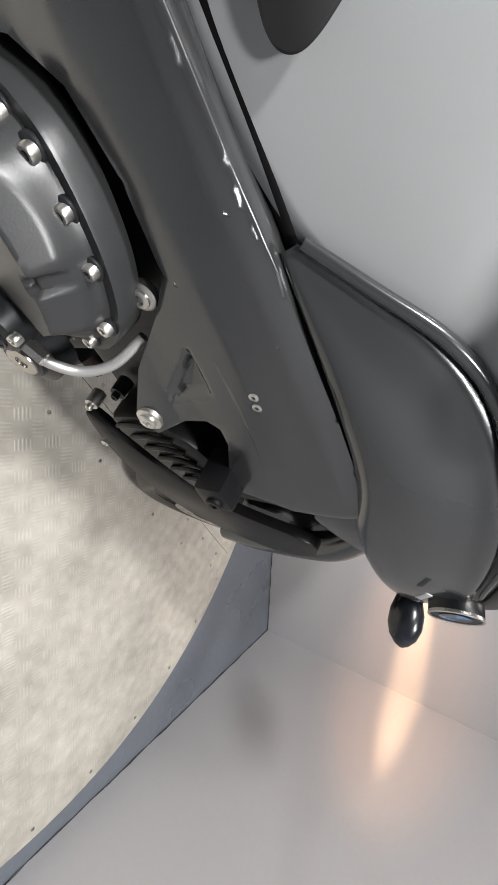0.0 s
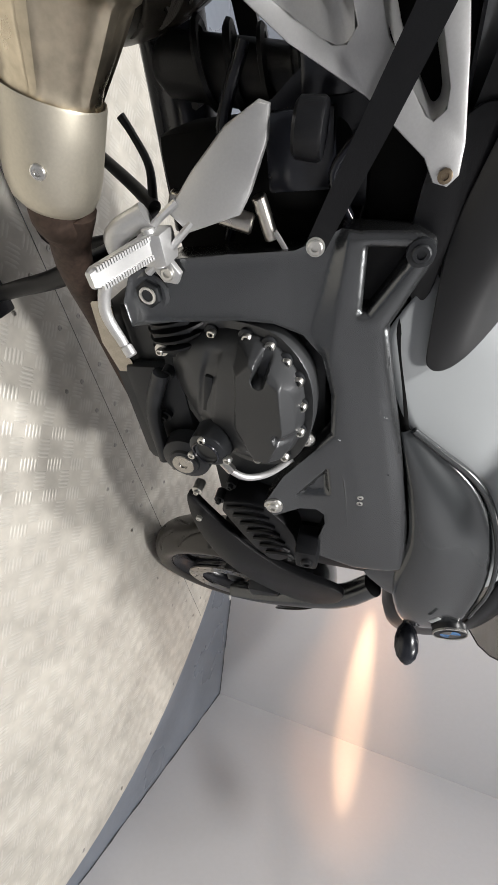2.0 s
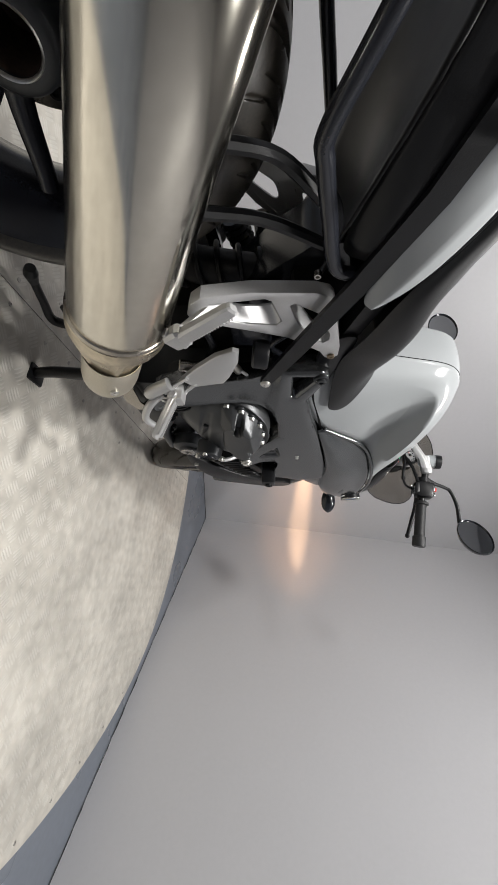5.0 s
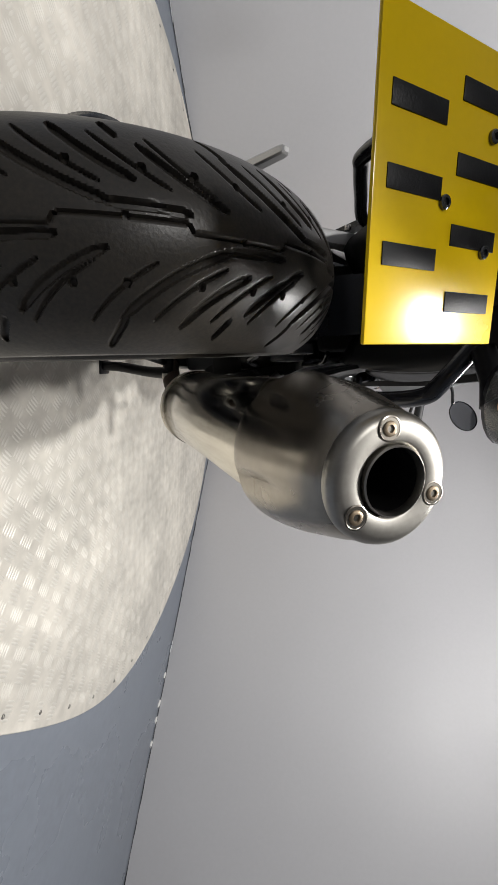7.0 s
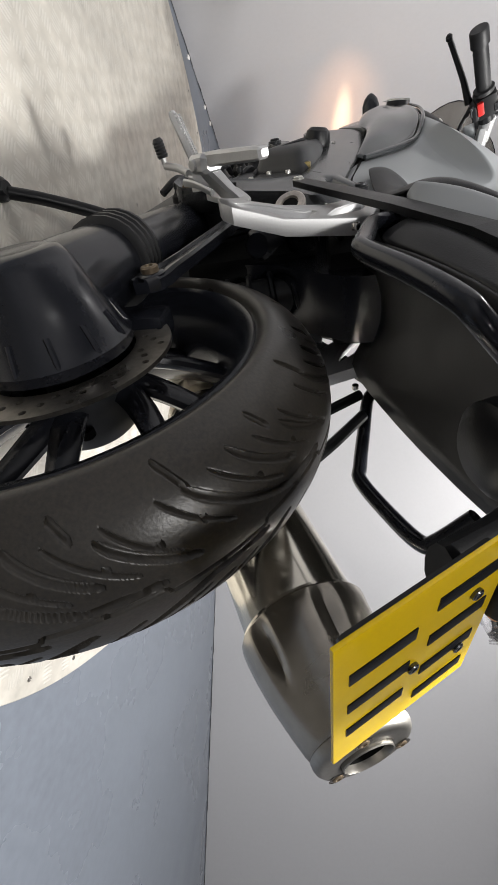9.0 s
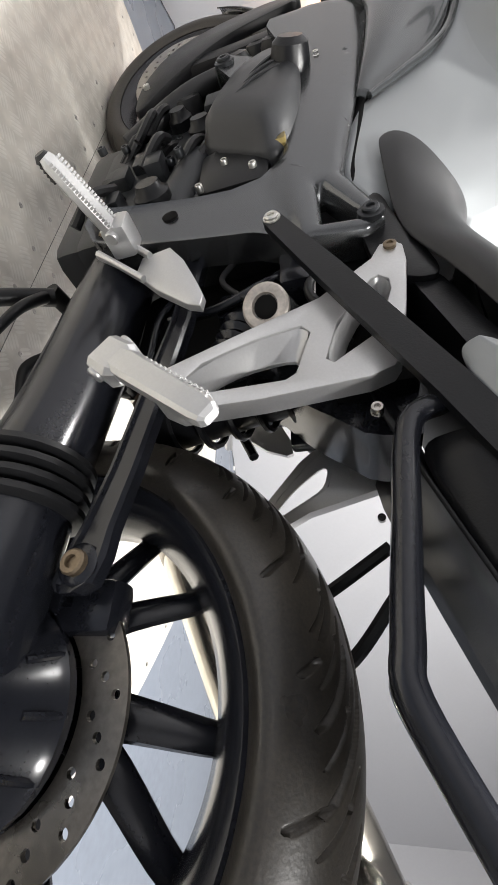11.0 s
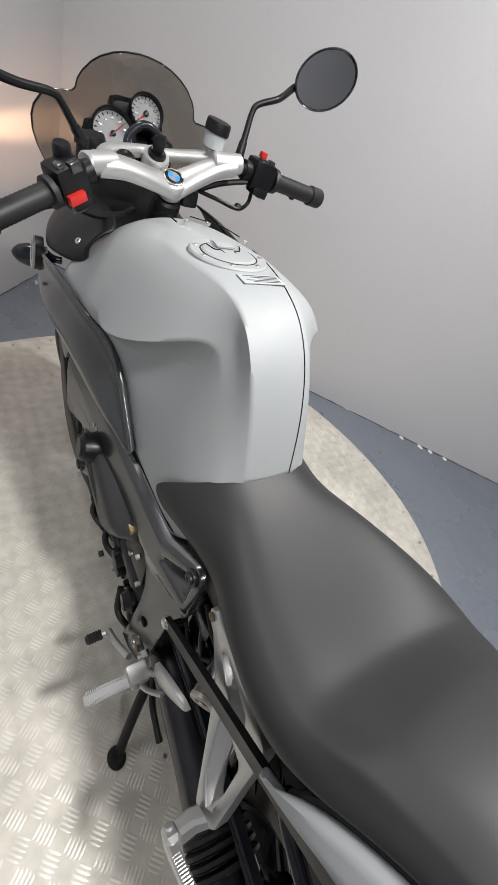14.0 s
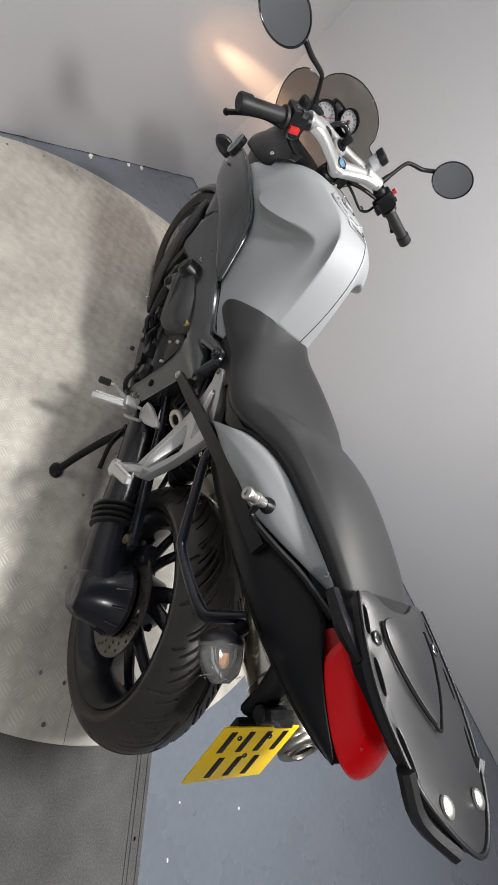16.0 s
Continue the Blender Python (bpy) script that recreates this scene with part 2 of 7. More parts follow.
def plate(outline, yout, thick, holes=(), bev=0.004, side=1, segs=2, crown=0.0, soft=0.014, cell=0.018, relief=None):
    """A thick sheet with an outline in x and z (and holes); its outer face lies at y = yout(x, z)."""
    bm = bmesh.new()
    edges = []
    for loop in (outline, *holes):
        vs = [bm.verts.new((x, yout(x, z), z)) for x, z in loop]
        for i in range(len(vs)):
            edges.append(bm.edges.new((vs[i], vs[(i + 1) % len(vs)])))
    bmesh.ops.triangle_fill(bm, use_beauty=True, use_dissolve=False, edges=edges, normal=(0, 1, 0))
    if crown:
        # swell the face towards its middle, as a casting does
        for _ in range(4 if cell > 0.01 else 7):
            long_edges = [e for e in bm.edges if e.calc_length() > cell and not e.is_boundary]
            if not long_edges:
                break
            bmesh.ops.subdivide_edges(bm, edges=long_edges, cuts=1)
            bmesh.ops.triangulate(bm, faces=bm.faces[:])
            bmesh.ops.beautify_fill(bm, faces=bm.faces[:], edges=[e for e in bm.edges if not e.is_boundary])
        segs_ = [(Vector((a[0], 0, a[1])), Vector((b[0], 0, b[1]))) for loop in (outline, *holes) for a, b in zip(loop, loop[1:] + loop[:1])]
        for v in bm.verts:
            if v.is_boundary:
                continue
            p, best = Vector((v.co.x, 0, v.co.z)), 1.0
            for a, b in segs_:
                ab = b - a
                t = max(0.0, min(1.0, (p - a).dot(ab) / max(ab.length_squared, 1e-9)))
                best = min(best, (p - a - ab * t).length)
            v.co.y = yout(v.co.x, v.co.z) + crown * (1 - math.exp(-best / soft))
            if relief:
                v.co.y += relief(v.co.x, v.co.z) * (1 - math.exp(-best / 0.004))
    bm.normal_update()
    for f in bm.faces:
        if f.normal.y < 0:
            f.normal_flip()
    rim = [e for e in bm.edges if e.is_boundary]
    ret = bmesh.ops.extrude_face_region(bm, geom=bm.faces[:])
    inner = [g for g in ret["geom"] if isinstance(g, bmesh.types.BMVert)]
    # the extruded copy stays outside; the first faces move inward
    orig = [v for v in bm.verts if v not in set(inner)]
    for v in orig:
        v.co.y -= thick
    bmesh.ops.recalc_face_normals(bm, faces=bm.faces)
    if bev:
        front = set(inner)
        es = [e for e in bm.edges if e.verts[0] in front and e.verts[1] in front and len(e.link_faces) == 2
              and abs(e.link_faces[0].normal.dot(e.link_faces[1].normal)) < 0.6]
        bmesh.ops.bevel(bm, geom=es, offset=bev, segments=segs, affect="EDGES", profile=0.5, clamp_overlap=True)
    if side < 0:
        bmesh.ops.scale(bm, vec=(1, -1, 1), verts=bm.verts)
        bmesh.ops.reverse_faces(bm, faces=bm.faces)
    return bm


def across(x, z, a, b):
    """Signed distance from the line a to b, and how far along it."""
    dx, dz = b[0] - a[0], b[1] - a[1]
    ln = math.hypot(dx, dz)
    return ((x - a[0]) * dz - (z - a[1]) * dx) / ln, ((x - a[0]) * dx + (z - a[1]) * dz) / ln ** 2


def ramp(v, lo, hi):
    return max(0.0, min(1.0, (v - lo) / (hi - lo)))


def bolt(at, d, r=0.007, h=0.006, n=12):
    """A socket screw with a hollow head."""
    return turned(at, d, [(-0.004, r * 0.98), (h * 0.75, r), (h, r * 0.84), (h, r * 0.5), (h * 0.45, r * 0.45), (h * 0.45, 0.0005)], n)


def grid_patch(rows):
    return loft(rows, caps=False, closed=False)


def thickened(ob, t):
    s = ob.modifiers.new("thickness", "SOLIDIFY")
    s.thickness, s.offset = t, -1
    return ob


# ---- room ----
def slab(name, mat, outline, lo, hi, label, kind="structure", category=""):
    bm = bmesh.new()
    a = [bm.verts.new((p[0], p[1], lo)) for p in outline]
    b = [bm.verts.new((p[0], p[1], hi)) for p in outline]
    bm.faces.new(a)
    bm.faces.new(b)
    for i in range(len(a)):
        j = (i + 1) % len(a)
        bm.faces.new((a[i], a[j], b[j], b[i]))
    bmesh.ops.recalc_face_normals(bm, faces=bm.faces)
    return tagged(part(name, bm, mat, None, smooth=False), label, category or name.split("_")[0], kind=kind)


K = Vector((3.004, -0.046, 0))
U = Vector((math.cos(-2.376), math.sin(-2.376), 0))
V = Vector((math.cos(2.476), math.sin(2.476), 0))
PA, PB = K + U * 5.4, K + V * 5.0
PC = K + U * 5.4 + V * 5.0
HEIGHT = 2.8


def wall(name, p, q, label):
    d = (q - p).normalized()
    n = Vector((d.y, -d.x, 0))
    if n.dot((PA + PB) / 2 - p) > 0:
        n = -n
    return slab(name, M_WALL, [p - d * 0.1, q + d * 0.1, q + d * 0.1 + n * 0.12, p - d * 0.1 + n * 0.12], -0.05, HEIGHT, label)


slab("floor", M_FLOOR, [K * 1.08, PA * 1.08, PC * 1.08, PB * 1.08], -0.12, 0.0, "slate grey painted concrete floor with scuffs")
wall("wall_right", K, PA, "pale grey painted studio wall")
wall("wall_left", PB, K, "pale grey painted studio wall")
wall("wall_back", PA, PC, "pale grey painted studio wall")
wall("wall_side", PC, PB, "pale grey painted studio wall")
slab("ceiling", M_CEIL, [K * 1.08, PA * 1.08, PC * 1.08, PB * 1.08], HEIGHT, HEIGHT + 0.1, "plain dark grey painted ceiling")


def base_gap(name, p, d, length):
    """The ragged dark gap along the foot of a wall."""
    rnd = random.Random(5)
    bm = bmesh.new()
    n = Vector((-d.y, d.x, 0))
    if n.dot(Vector((0.8, 0, 0)) - p) < 0:
        n = -n
    prev, s = None, 0.0
    while s < length:
        w = 0.002 + 0.004 * rnd.random()
        cur = [bm.verts.new(p + d * s + n * 0.001 + Vector((0, 0, 0.001))), bm.verts.new(p + d * s + n * w + Vector((0, 0, 0.003))),
               bm.verts.new(p + d * s + n * 0.001 + Vector((0, 0, 0.002 + 0.004 * rnd.random())))]
        if prev:
            for i in range(3):
                j = (i + 1) % 3
                bm.faces.new((prev[i], prev[j], cur[j], cur[i]))
        prev = cur
        s += 0.02 + 0.05 * rnd.random()
    return tagged(part(name, bm, M_FRAME, None, smooth=False), "ragged dark gap along the foot of the wall", "trim", kind="structure")


base_gap("trim_right", K, U, 5.2)
base_gap("trim_left", K, V, 4.8)


def chip(at, size, seed):
    rnd = random.Random(seed)
    pts = [(at[0] + math.cos(a) * size[0] * (0.6 + 0.5 * rnd.random()), at[1] + math.sin(a) * size[1] * (0.6 + 0.5 * rnd.random())) for a in [i * 0.7 for i in range(9)]]
    return slab("paint_chip", M_CHIP, pts, 0.0, 0.004, "white chipped plaster flake at the foot of the wall", kind="", category="debris")


for s, o, sz, sd in ((0.60, 0.012, (0.03, 0.012), 1), (0.72, 0.012, (0.02, 0.01), 2), (1.02, 0.012, (0.03, 0.012), 3)):
    q = K + V * s + Vector((-0.012, -0.012, 0))
    tagged(chip(q, sz, sd), group="plaster flakes")
for s, sd in ((2.55, 5), (2.62, 6), (2.72, 7), (2.42, 8)):
    q = K + U * s + Vector((-0.010, 0.012, 0))
    tagged(chip(q, (0.022, 0.014), sd), group="plaster flakes")

for x, y, r, sd in ((-0.52, -0.21, 0.006, 21), (-0.58, -0.33, 0.005, 22), (-0.50, -0.62, 0.006, 23), (-0.46, -0.36, 0.004, 24)):
    tagged(chip((x, y), (r, r * 0.7), sd), "small pale paint speck on the grey floor", "debris", group="paint specks")

# the mat behind the turntable
mat_ob = slab("door_mat", M_MAT, [(-0.2, -0.237), (-0.2, 1.1), (-1.9, 1.25), (-1.9, -0.232)], 0.0, 0.004, "dark grey gritty rubber mat beside the turntable", kind="", category="mat")
for yy in (-0.225, -0.200, -0.188):
    bm = box((-1.9, yy - 0.0025, 0.0035), (-0.30, yy + 0.0025, 0.007), 0.001)
    part("rib", bm, M_MAT, mat_ob)

# ---- turntable ----
TX, TY, TZ = 0.955, -0.055, 0.012


def rim_r(a):
    """Radius of the deck, which is a little out of round."""
    d = (math.degrees(a) + 180) % 360 - 180
    return 1.238 + 0.112 * math.exp(-((d + 31) / 31) ** 2) - 0.068 * math.exp(-((d + 132) / 24) ** 2) + 0.03 * math.exp(-((abs(d) - 180) / 28) ** 2)


def rim_ring(z, inset=0.0, n=200):
    return [Vector((TX + (rim_r(2 * math.pi * i / n) - inset) * math.cos(2 * math.pi * i / n), TY + (rim_r(2 * math.pi * i / n) - inset) * math.sin(2 * math.pi * i / n), z)) for i in range(n)]


deck = part("turntable", loft([rim_ring(0.0005), rim_ring(TZ - 0.002), rim_ring(TZ, 0.002)]), M_PLATE, None, smooth=False)
tagged(deck, "round aluminium chequer plate turntable with screwed joints", "turntable")


def tread_bars():
    """Raised bars in alternating groups of five."""
    pitch, verts, faces = 0.050, [], []
    n = int(1.35 / pitch) + 2
    for i in range(-n, n + 1):
        for j in range(-n, n + 1):
            gx, gy = i * pitch, j * pitch
            if math.hypot(gx, gy) > rim_r(math.atan2(gy, gx)) - 0.03:
                continue
            a = math.radians(45 if (i + j) % 2 else -45)
            # worn almost flat along the left and towards the front
            high = 0.0016 * max(0.25, min(1.0, 0.75 + 0.9 * noise.noise(Vector((gx * 3, gy * 3, 2.0)))))
            if gy + TY > -0.1:
                high *= 0.75 if gx + TX < 0.45 else 0.35
            ca, sa = math.cos(a), math.sin(a)
            for k in range(5):
                off = (k - 2) * 0.0088
                ln = 0.0195 - 0.0018 * abs(k - 2)
                lx, ly = gx - sa * off, gy + ca * off
                b = len(verts)
                for dx, dy, dz in ((-ln, 0, 0), (-ln * 0.6, -0.0031, 0), (ln * 0.6, -0.0031, 0), (ln, 0, 0), (ln * 0.6, 0.0031, 0), (-ln * 0.6, 0.0031, 0),
                                   (-ln * 0.62, 0, high), (ln * 0.62, 0, high)):
                    x, y = lx + ca * dx - sa * dy, ly + sa * dx + ca * dy
                    verts.append((TX + x, TY + y, TZ + dz))
                faces += [(b, b + 1, b + 6), (b + 1, b + 2, b + 7, b + 6), (b + 2, b + 3, b + 7), (b + 3, b + 4, b + 7), (b + 4, b + 5, b + 6, b + 7), (b + 5, b, b + 6)]
    me = bpy.data.meshes.new("chequer_pattern")
    me.from_pydata(verts, [], faces)
    me.materials.append(M_TREAD)
    me.shade_smooth()
    ob = new("chequer_pattern", me)
    ob.parent = deck
    tagged(ob, "raised chequer bars", kind="stuff")


tread_bars()
# the joint between the two halves of the deck, and its screws
JY = 0.055
part("joint", rod((TX - 1.26, JY, TZ + 0.0004), (TX + 1.23, JY, TZ + 0.0004), 0.0007, n=6), M_FRAME, deck, "dark joint between plates")
screw_mesh = None
spots = [(TX + (rim_r(2 * math.pi * i / 44) - 0.035) * math.cos(2 * math.pi * i / 44), TY + (rim_r(2 * math.pi * i / 44) - 0.035) * math.sin(2 * math.pi * i / 44)) for i in range(44)]
rnd = random.Random(11)
for i in range(-9, 10):
    for e in (-1, 1):
        spots.append((TX + i * 0.125 + rnd.uniform(-0.02, 0.02), JY + (0.03 + rnd.uniform(-0.006, 0.012)) * e))
        if i % 2:
            spots.append((TX + i * 0.125 + 0.04 + rnd.uniform(-0.03, 0.03), JY + (0.10 + rnd.uniform(-0.02, 0.03)) * e))
for x, y in spots:
    if screw_mesh is None:
        ob = part("screw", turned((0, 0, 0), (0, 0, 1), [(-0.001, 0.0065), (0.0012, 0.0055), (0.0018, 0.003), (0.0006, 0.0025), (0.0006, 0.0004)], 10), M_DISC, deck)
        screw_mesh = ob.data
    else:
        ob = new("screw", screw_mesh)
        ob.parent = deck
    ob.location = (x, y, TZ)

# ---- motorcycle ----
bike = tagged(new("motorcycle"), "silver and graphite naked motorcycle with luggage rails and stands down", "motorcycle")
bike.matrix_world = pose(0, 0, 0, -7.0, 0, 0) @ Matrix.Translation((0, 0, 0.6)) @ pose(0, 0, 0, 3.0, 0, 0) @ Matrix.Translation((0, 0, -0.6))


def flank(x, z, s=-1):
    """Half width of the frame at a place on its side; the right one stands out a little more at the top."""
    return 0.153 + 0.12 * (x - 0.511) - 0.16 * (z - 0.584) + (0.085 * max(0.0, z - 0.555) if s < 0 else 0.0)


# -- wheels --
def tyre_mesh(radius, half, rim_r, groove, nu=900, nv=96):
    """A tyre whose tread grooves are cut into the mesh."""
    us = np.linspace(0, 2 * np.pi, nu, endpoint=False)
    vs = np.linspace(-1, 1, nv)
    depth = radius - rim_r
    uu, vv = np.meshgrid(us, vs, indexing="ij")
    a = np.abs(vv)
    # crown arc to shoulder, then side wall down to the rim
    th = np.clip(a / 0.62, 0, 1) * 1.12
    y = np.where(a < 0.62, half * np.sin(th) / np.sin(1.12) * 1.0, half * (1.0 - 0.16 * ((a - 0.62) / 0.38) ** 2 + 0.03 * np.sin((a - 0.62) / 0.38 * np.pi)))
    drop = half * (1 - np.cos(1.12)) / np.sin(1.12)
    r = np.where(a < 0.62, radius - half * (1 - np.cos(th)) / np.sin(1.12), radius - drop - (depth - drop) * ((a - 0.62) / 0.38))
    y = y * np.sign(vv)
    if groove is not None:
        r = r - groove(uu * radius, y, a)
    xs, zs = r * np.cos(uu), r * np.sin(uu)
    verts = np.stack([xs, y, zs], -1).reshape(-1, 3)
    idx = np.arange(nu * nv).reshape(nu, nv)
    nx = np.roll(idx, -1, axis=0)
    faces = np.stack([idx[:, :-1], idx[:, 1:], nx[:, 1:], nx[:, :-1]], -1).reshape(-1, 4)
    me = bpy.data.meshes.new("tyre")
    me.from_pydata(verts.tolist(), [], faces.tolist())
    me.materials.append(M_RUBBER)
    me.shade_smooth()
    me.set_sharp_from_angle(angle=radians(42))
    return me


def stroke(s, y, x0, y0, x1, y1, bend, w):
    """How deep a place lies in a curved groove from (x0, y0) to (x1, y1)."""
    dx, dy = x1 - x0, y1 - y0
    ln = math.hypot(dx, dy)
    t = ((s - x0) * dx + (y - y0) * dy) / ln ** 2
    d = ((y - y0) * dx - (s - x0) * dy) / ln - bend * 4 * t * (1 - t)
    taper = np.clip(np.minimum(t, 1 - t) * 9, 0, 1)
    inside = (t > 0) & (t < 1)
    return np.where(inside, np.clip((w * (0.35 + 0.65 * taper) - np.abs(d)) / 0.0017 + 0.5, 0, 1), 0)


def rear_groove(s, y, a):
    period = 2 * math.pi * 0.315 / 10
    out = np.zeros_like(s)
    for mirror, shift in ((1, 0.0), (-1, period / 2)):
        for k in (-1, 0, 1):
            p = (s + shift) % period - k * period
            yy = y * mirror
            for x0, y0, x1, y1, bend, w in ((-0.002, 0.010, 0.064, 0.0125, 0.0005, 0.0030), (0.056, 0.0115, 0.156, 0.066, -0.006, 0.0033), (0.150, 0.062, 0.168, 0.086, 0.001, 0.0026),
                                            (0.040, 0.030, 0.103, 0.072, -0.004, 0.0031), (-0.036, 0.017, 0.036, 0.060, -0.004, 0.0030), (0.050, 0.064, 0.063, 0.080, 0, 0.0026)):
                out = np.maximum(out, stroke(p, yy, x0, y0, x1, y1, bend, w))
            for x0, x1, hx in ((0.013, 0.073, 0.034), (0.065, 0.128, 0.088), (0.126, 0.180, 0.150), (-0.025, 0.028, -0.008)):
                out = np.maximum(out, stroke(p, yy, x0, 0.026, x1, 0.067, -0.003, 0.0012) * 0.8)
                out = np.maximum(out, np.where(np.hypot(p - hx, yy - 0.0405) < 0.0032, 1.0, 0))
    ph = np.sin(s * 2 * math.pi / period)
    zig = 0.0038 * np.clip(ph * 8, -1, 1)
    out = np.maximum(out, np.clip(1.6 - np.abs(y - zig) / 0.0011, 0, 1) * 0.6)
    for node in (0.0, 0.5, 0.25, 0.75):
        dp = (s / period - node + 0.5) % 1 - 0.5
        out = np.maximum(out, np.where(np.hypot(dp * period, y - zig) < 0.0028, 0.9, 0))
    return np.where(a < 0.70, out * 0.006, 0)


rear_rim = part("rear_wheel", turned((0, -0.085, 0.315), (0, 1, 0), [(0.0, 0.232), (0.004, 0.236), (0.012, 0.226), (0.03, 0.212), (0.06, 0.198), (0.11, 0.198), (0.14, 0.212), (0.158, 0.226), (0.166, 0.236), (0.17, 0.232), (0.166, 0.222), (0.14, 0.205), (0.11, 0.19), (0.06, 0.19), (0.03, 0.204), (0.006, 0.222), (0.0, 0.232)], 96, caps=False), M_GLOSS, bike, "gloss black cast rear wheel")
ty = new("tyre", tyre_mesh(0.315, 0.092, 0.232, rear_groove, 2200, 230))
ty.parent, ty.location = rear_rim, (0, 0, 0.315)
tagged(ty, "worn black rear tyre with curved grooves")


def spoke(angle, hub_y, hub_r, rim_y, rim_r, twist, w, centre):
    """One forked, curved spoke from the hub out to the rim."""
    rings = []
    for k in range(9):
        t = k / 8
        r = hub_r + (rim_r - hub_r) * t
        a = angle + twist * math.sin(t * 1.5)
        y = hub_y + (rim_y - hub_y) * t ** 1.4
        ww = w * (1.1 - 0.45 * t)
        c = Vector((r * math.cos(a), y, r * math.sin(a))) + Vector(centre)
        tang = Vector((-math.sin(a), 0, math.cos(a)))
        rings.append([c + tang * ww * math.cos(q) + Vector((0, 1, 0)) * 0.013 * math.sin(q) for q in [i * math.pi / 5 for i in range(10)]])
    return loft(rings)


for i in range(5):
    for e in (-1, 1):
        part("spoke", spoke(i * 2 * math.pi / 5 + 0.4 + e * 0.12, 0.045, 0.062, -0.02, 0.205, 0.3 + e * 0.16, 0.020, (0, 0, 0.315)), M_GLOSS, rear_rim)
part("hub", turned((0, 0.0, 0.315), (0, 1, 0), [(0.07, 0.036), (-0.020, 0.037), (-0.022, 0.040), (-0.021, 0.052), (-0.016, 0.058), (0.006, 0.064), (0.03, 0.074), (0.06, 0.085), (0.075, 0.085)], 48, caps=False), M_ENGINE, rear_rim, "hollow cast hub")
part("hub_ring", turned((0, -0.0225, 0.315), (0, 1, 0), [(0.004, 0.0355), (0.0, 0.037), (-0.001, 0.0385), (0.001, 0.040)], 48, caps=False), M_BOLT, rear_rim, "worn bright hub edge")
part("hub_bore", turned((0, 0.066, 0.315), (0, -1, 0), [(0, 0.0005), (0.0, 0.0358), (0.080, 0.0362)], 32, caps=False), M_RUST, rear_rim, "rusty brown hollow axle bore")
for i in range(5):
    a = i * 2 * math.pi / 5 + 0.2
    # Near-black plug in place of the shade inside an open hub hole.
    part("hub_hole_plug", bolt((0.069 * math.cos(a), 0.016, 0.315 + 0.069 * math.sin(a)), (0, -1, 0), 0.010, 0.008), M_HOLE, rear_rim)


def disc_with_holes(r0, r1, y, centre, thick, n=72, holes=48, rows=(0.26, 0.5, 0.74)):
    """A brake disc with rows of holes drilled right through."""
    def ring(cx, cz, r, k):
        return [(cx + r * math.cos(2 * math.pi * i / k), cz + r * math.sin(2 * math.pi * i / k)) for i in range(k)]

    drilled = []
    for i in range(holes):
        a, r = 2 * math.pi * i / holes, r0 + (r1 - r0) * rows[i % 3]
        drilled.append(ring(centre[0] + r * math.cos(a), centre[2] + r * math.sin(a), 0.0042, 10))
    return plate(ring(centre[0], centre[2], r1, n), lambda x, z: y + thick / 2, thick, [ring(centre[0], centre[2], r0, n)] + drilled, bev=0)


disc = part("brake_disc", disc_with_holes(0.088, 0.132, 0.082, (0, 0, 0.315), 0.005), M_ROTOR, rear_rim, "drilled steel brake disc", angle=30)

# front wheel, turned to the left with the bars
front_rim = part("front_wheel", turned((0, -0.05, 0), (0, 1, 0), [(0.0, 0.226), (0.003, 0.230), (0.01, 0.222), (0.03, 0.205), (0.05, 0.2), (0.07, 0.205), (0.09, 0.222), (0.097, 0.23), (0.1, 0.226), (0.09, 0.212), (0.07, 0.196), (0.05, 0.192), (0.03, 0.196), (0.01, 0.212), (0.0, 0.226)], 80, caps=False), M_GLOSS, bike, "gloss black cast front wheel turned to one side")
front_rim.matrix_local = Matrix.Translation((1.59, 0.0, 0.3)) @ pose(0, 0, 0, 0, 0, 13)


def front_groove(s, y, a):
    period = 2 * math.pi * 0.3 / 16
    out = np.zeros_like(s)
    for mirror, shift in ((1, 0.0), (-1, period / 2)):
        for k in (-1, 0, 1):
            p = (s + shift) % period - k * period
            out = np.maximum(out, stroke(p, y * mirror, -0.01, 0.008, 0.09, 0.05, -0.006, 0.003))
            out = np.maximum(out, stroke(p, y * mirror, 0.05, 0.02, 0.09, 0.045, -0.004, 0.002) * 0.8)
    return np.where(a < 0.66, out * 0.005, 0)


ft = new("tyre", tyre_mesh(0.3, 0.061, 0.228, front_groove, 420, 56))
ft.parent = front_rim
tagged(ft, "black grooved front tyre")
for i in range(5):
    for e in (-1, 1):
        part("spoke", spoke(i * 2 * math.pi / 5 + e * 0.13, 0.0, 0.045, 0.0, 0.205, 0.25 + e * 0.1, 0.013, (0, 0, 0)), M_GLOSS, front_rim)
part("hub", turned((0, -0.06, 0), (0, 1, 0), [(0, 0.02), (0.004, 0.03), (0.03, 0.05), (0.09, 0.05), (0.116, 0.03), (0.12, 0.02)], 32), M_ENGINE, front_rim)
for e in (-1, 1):
    part("brake_disc", disc_with_holes(0.115, 0.16, e * 0.068, (0, 0, 0), 0.005, holes=42), M_DISC, front_rim, "drilled steel brake disc", angle=30)
    part("caliper", merged(box((-0.12, e * 0.068 - 0.035, 0.07), (-0.05, e * 0.068 + 0.035, 0.165), 0.01)), M_ENGINE, front_rim, "black brake caliper")
    part("fork_leg", tube([(0.0, e * 0.085, 0.0), (-0.06, e * 0.09, 0.14), (-0.17, e * 0.085, 0.33), (-0.26, e * 0.06, 0.42)], [0.026, 0.03, 0.032, 0.03], 14), M_FRAME, front_rim, "dark grey cast fork leg")
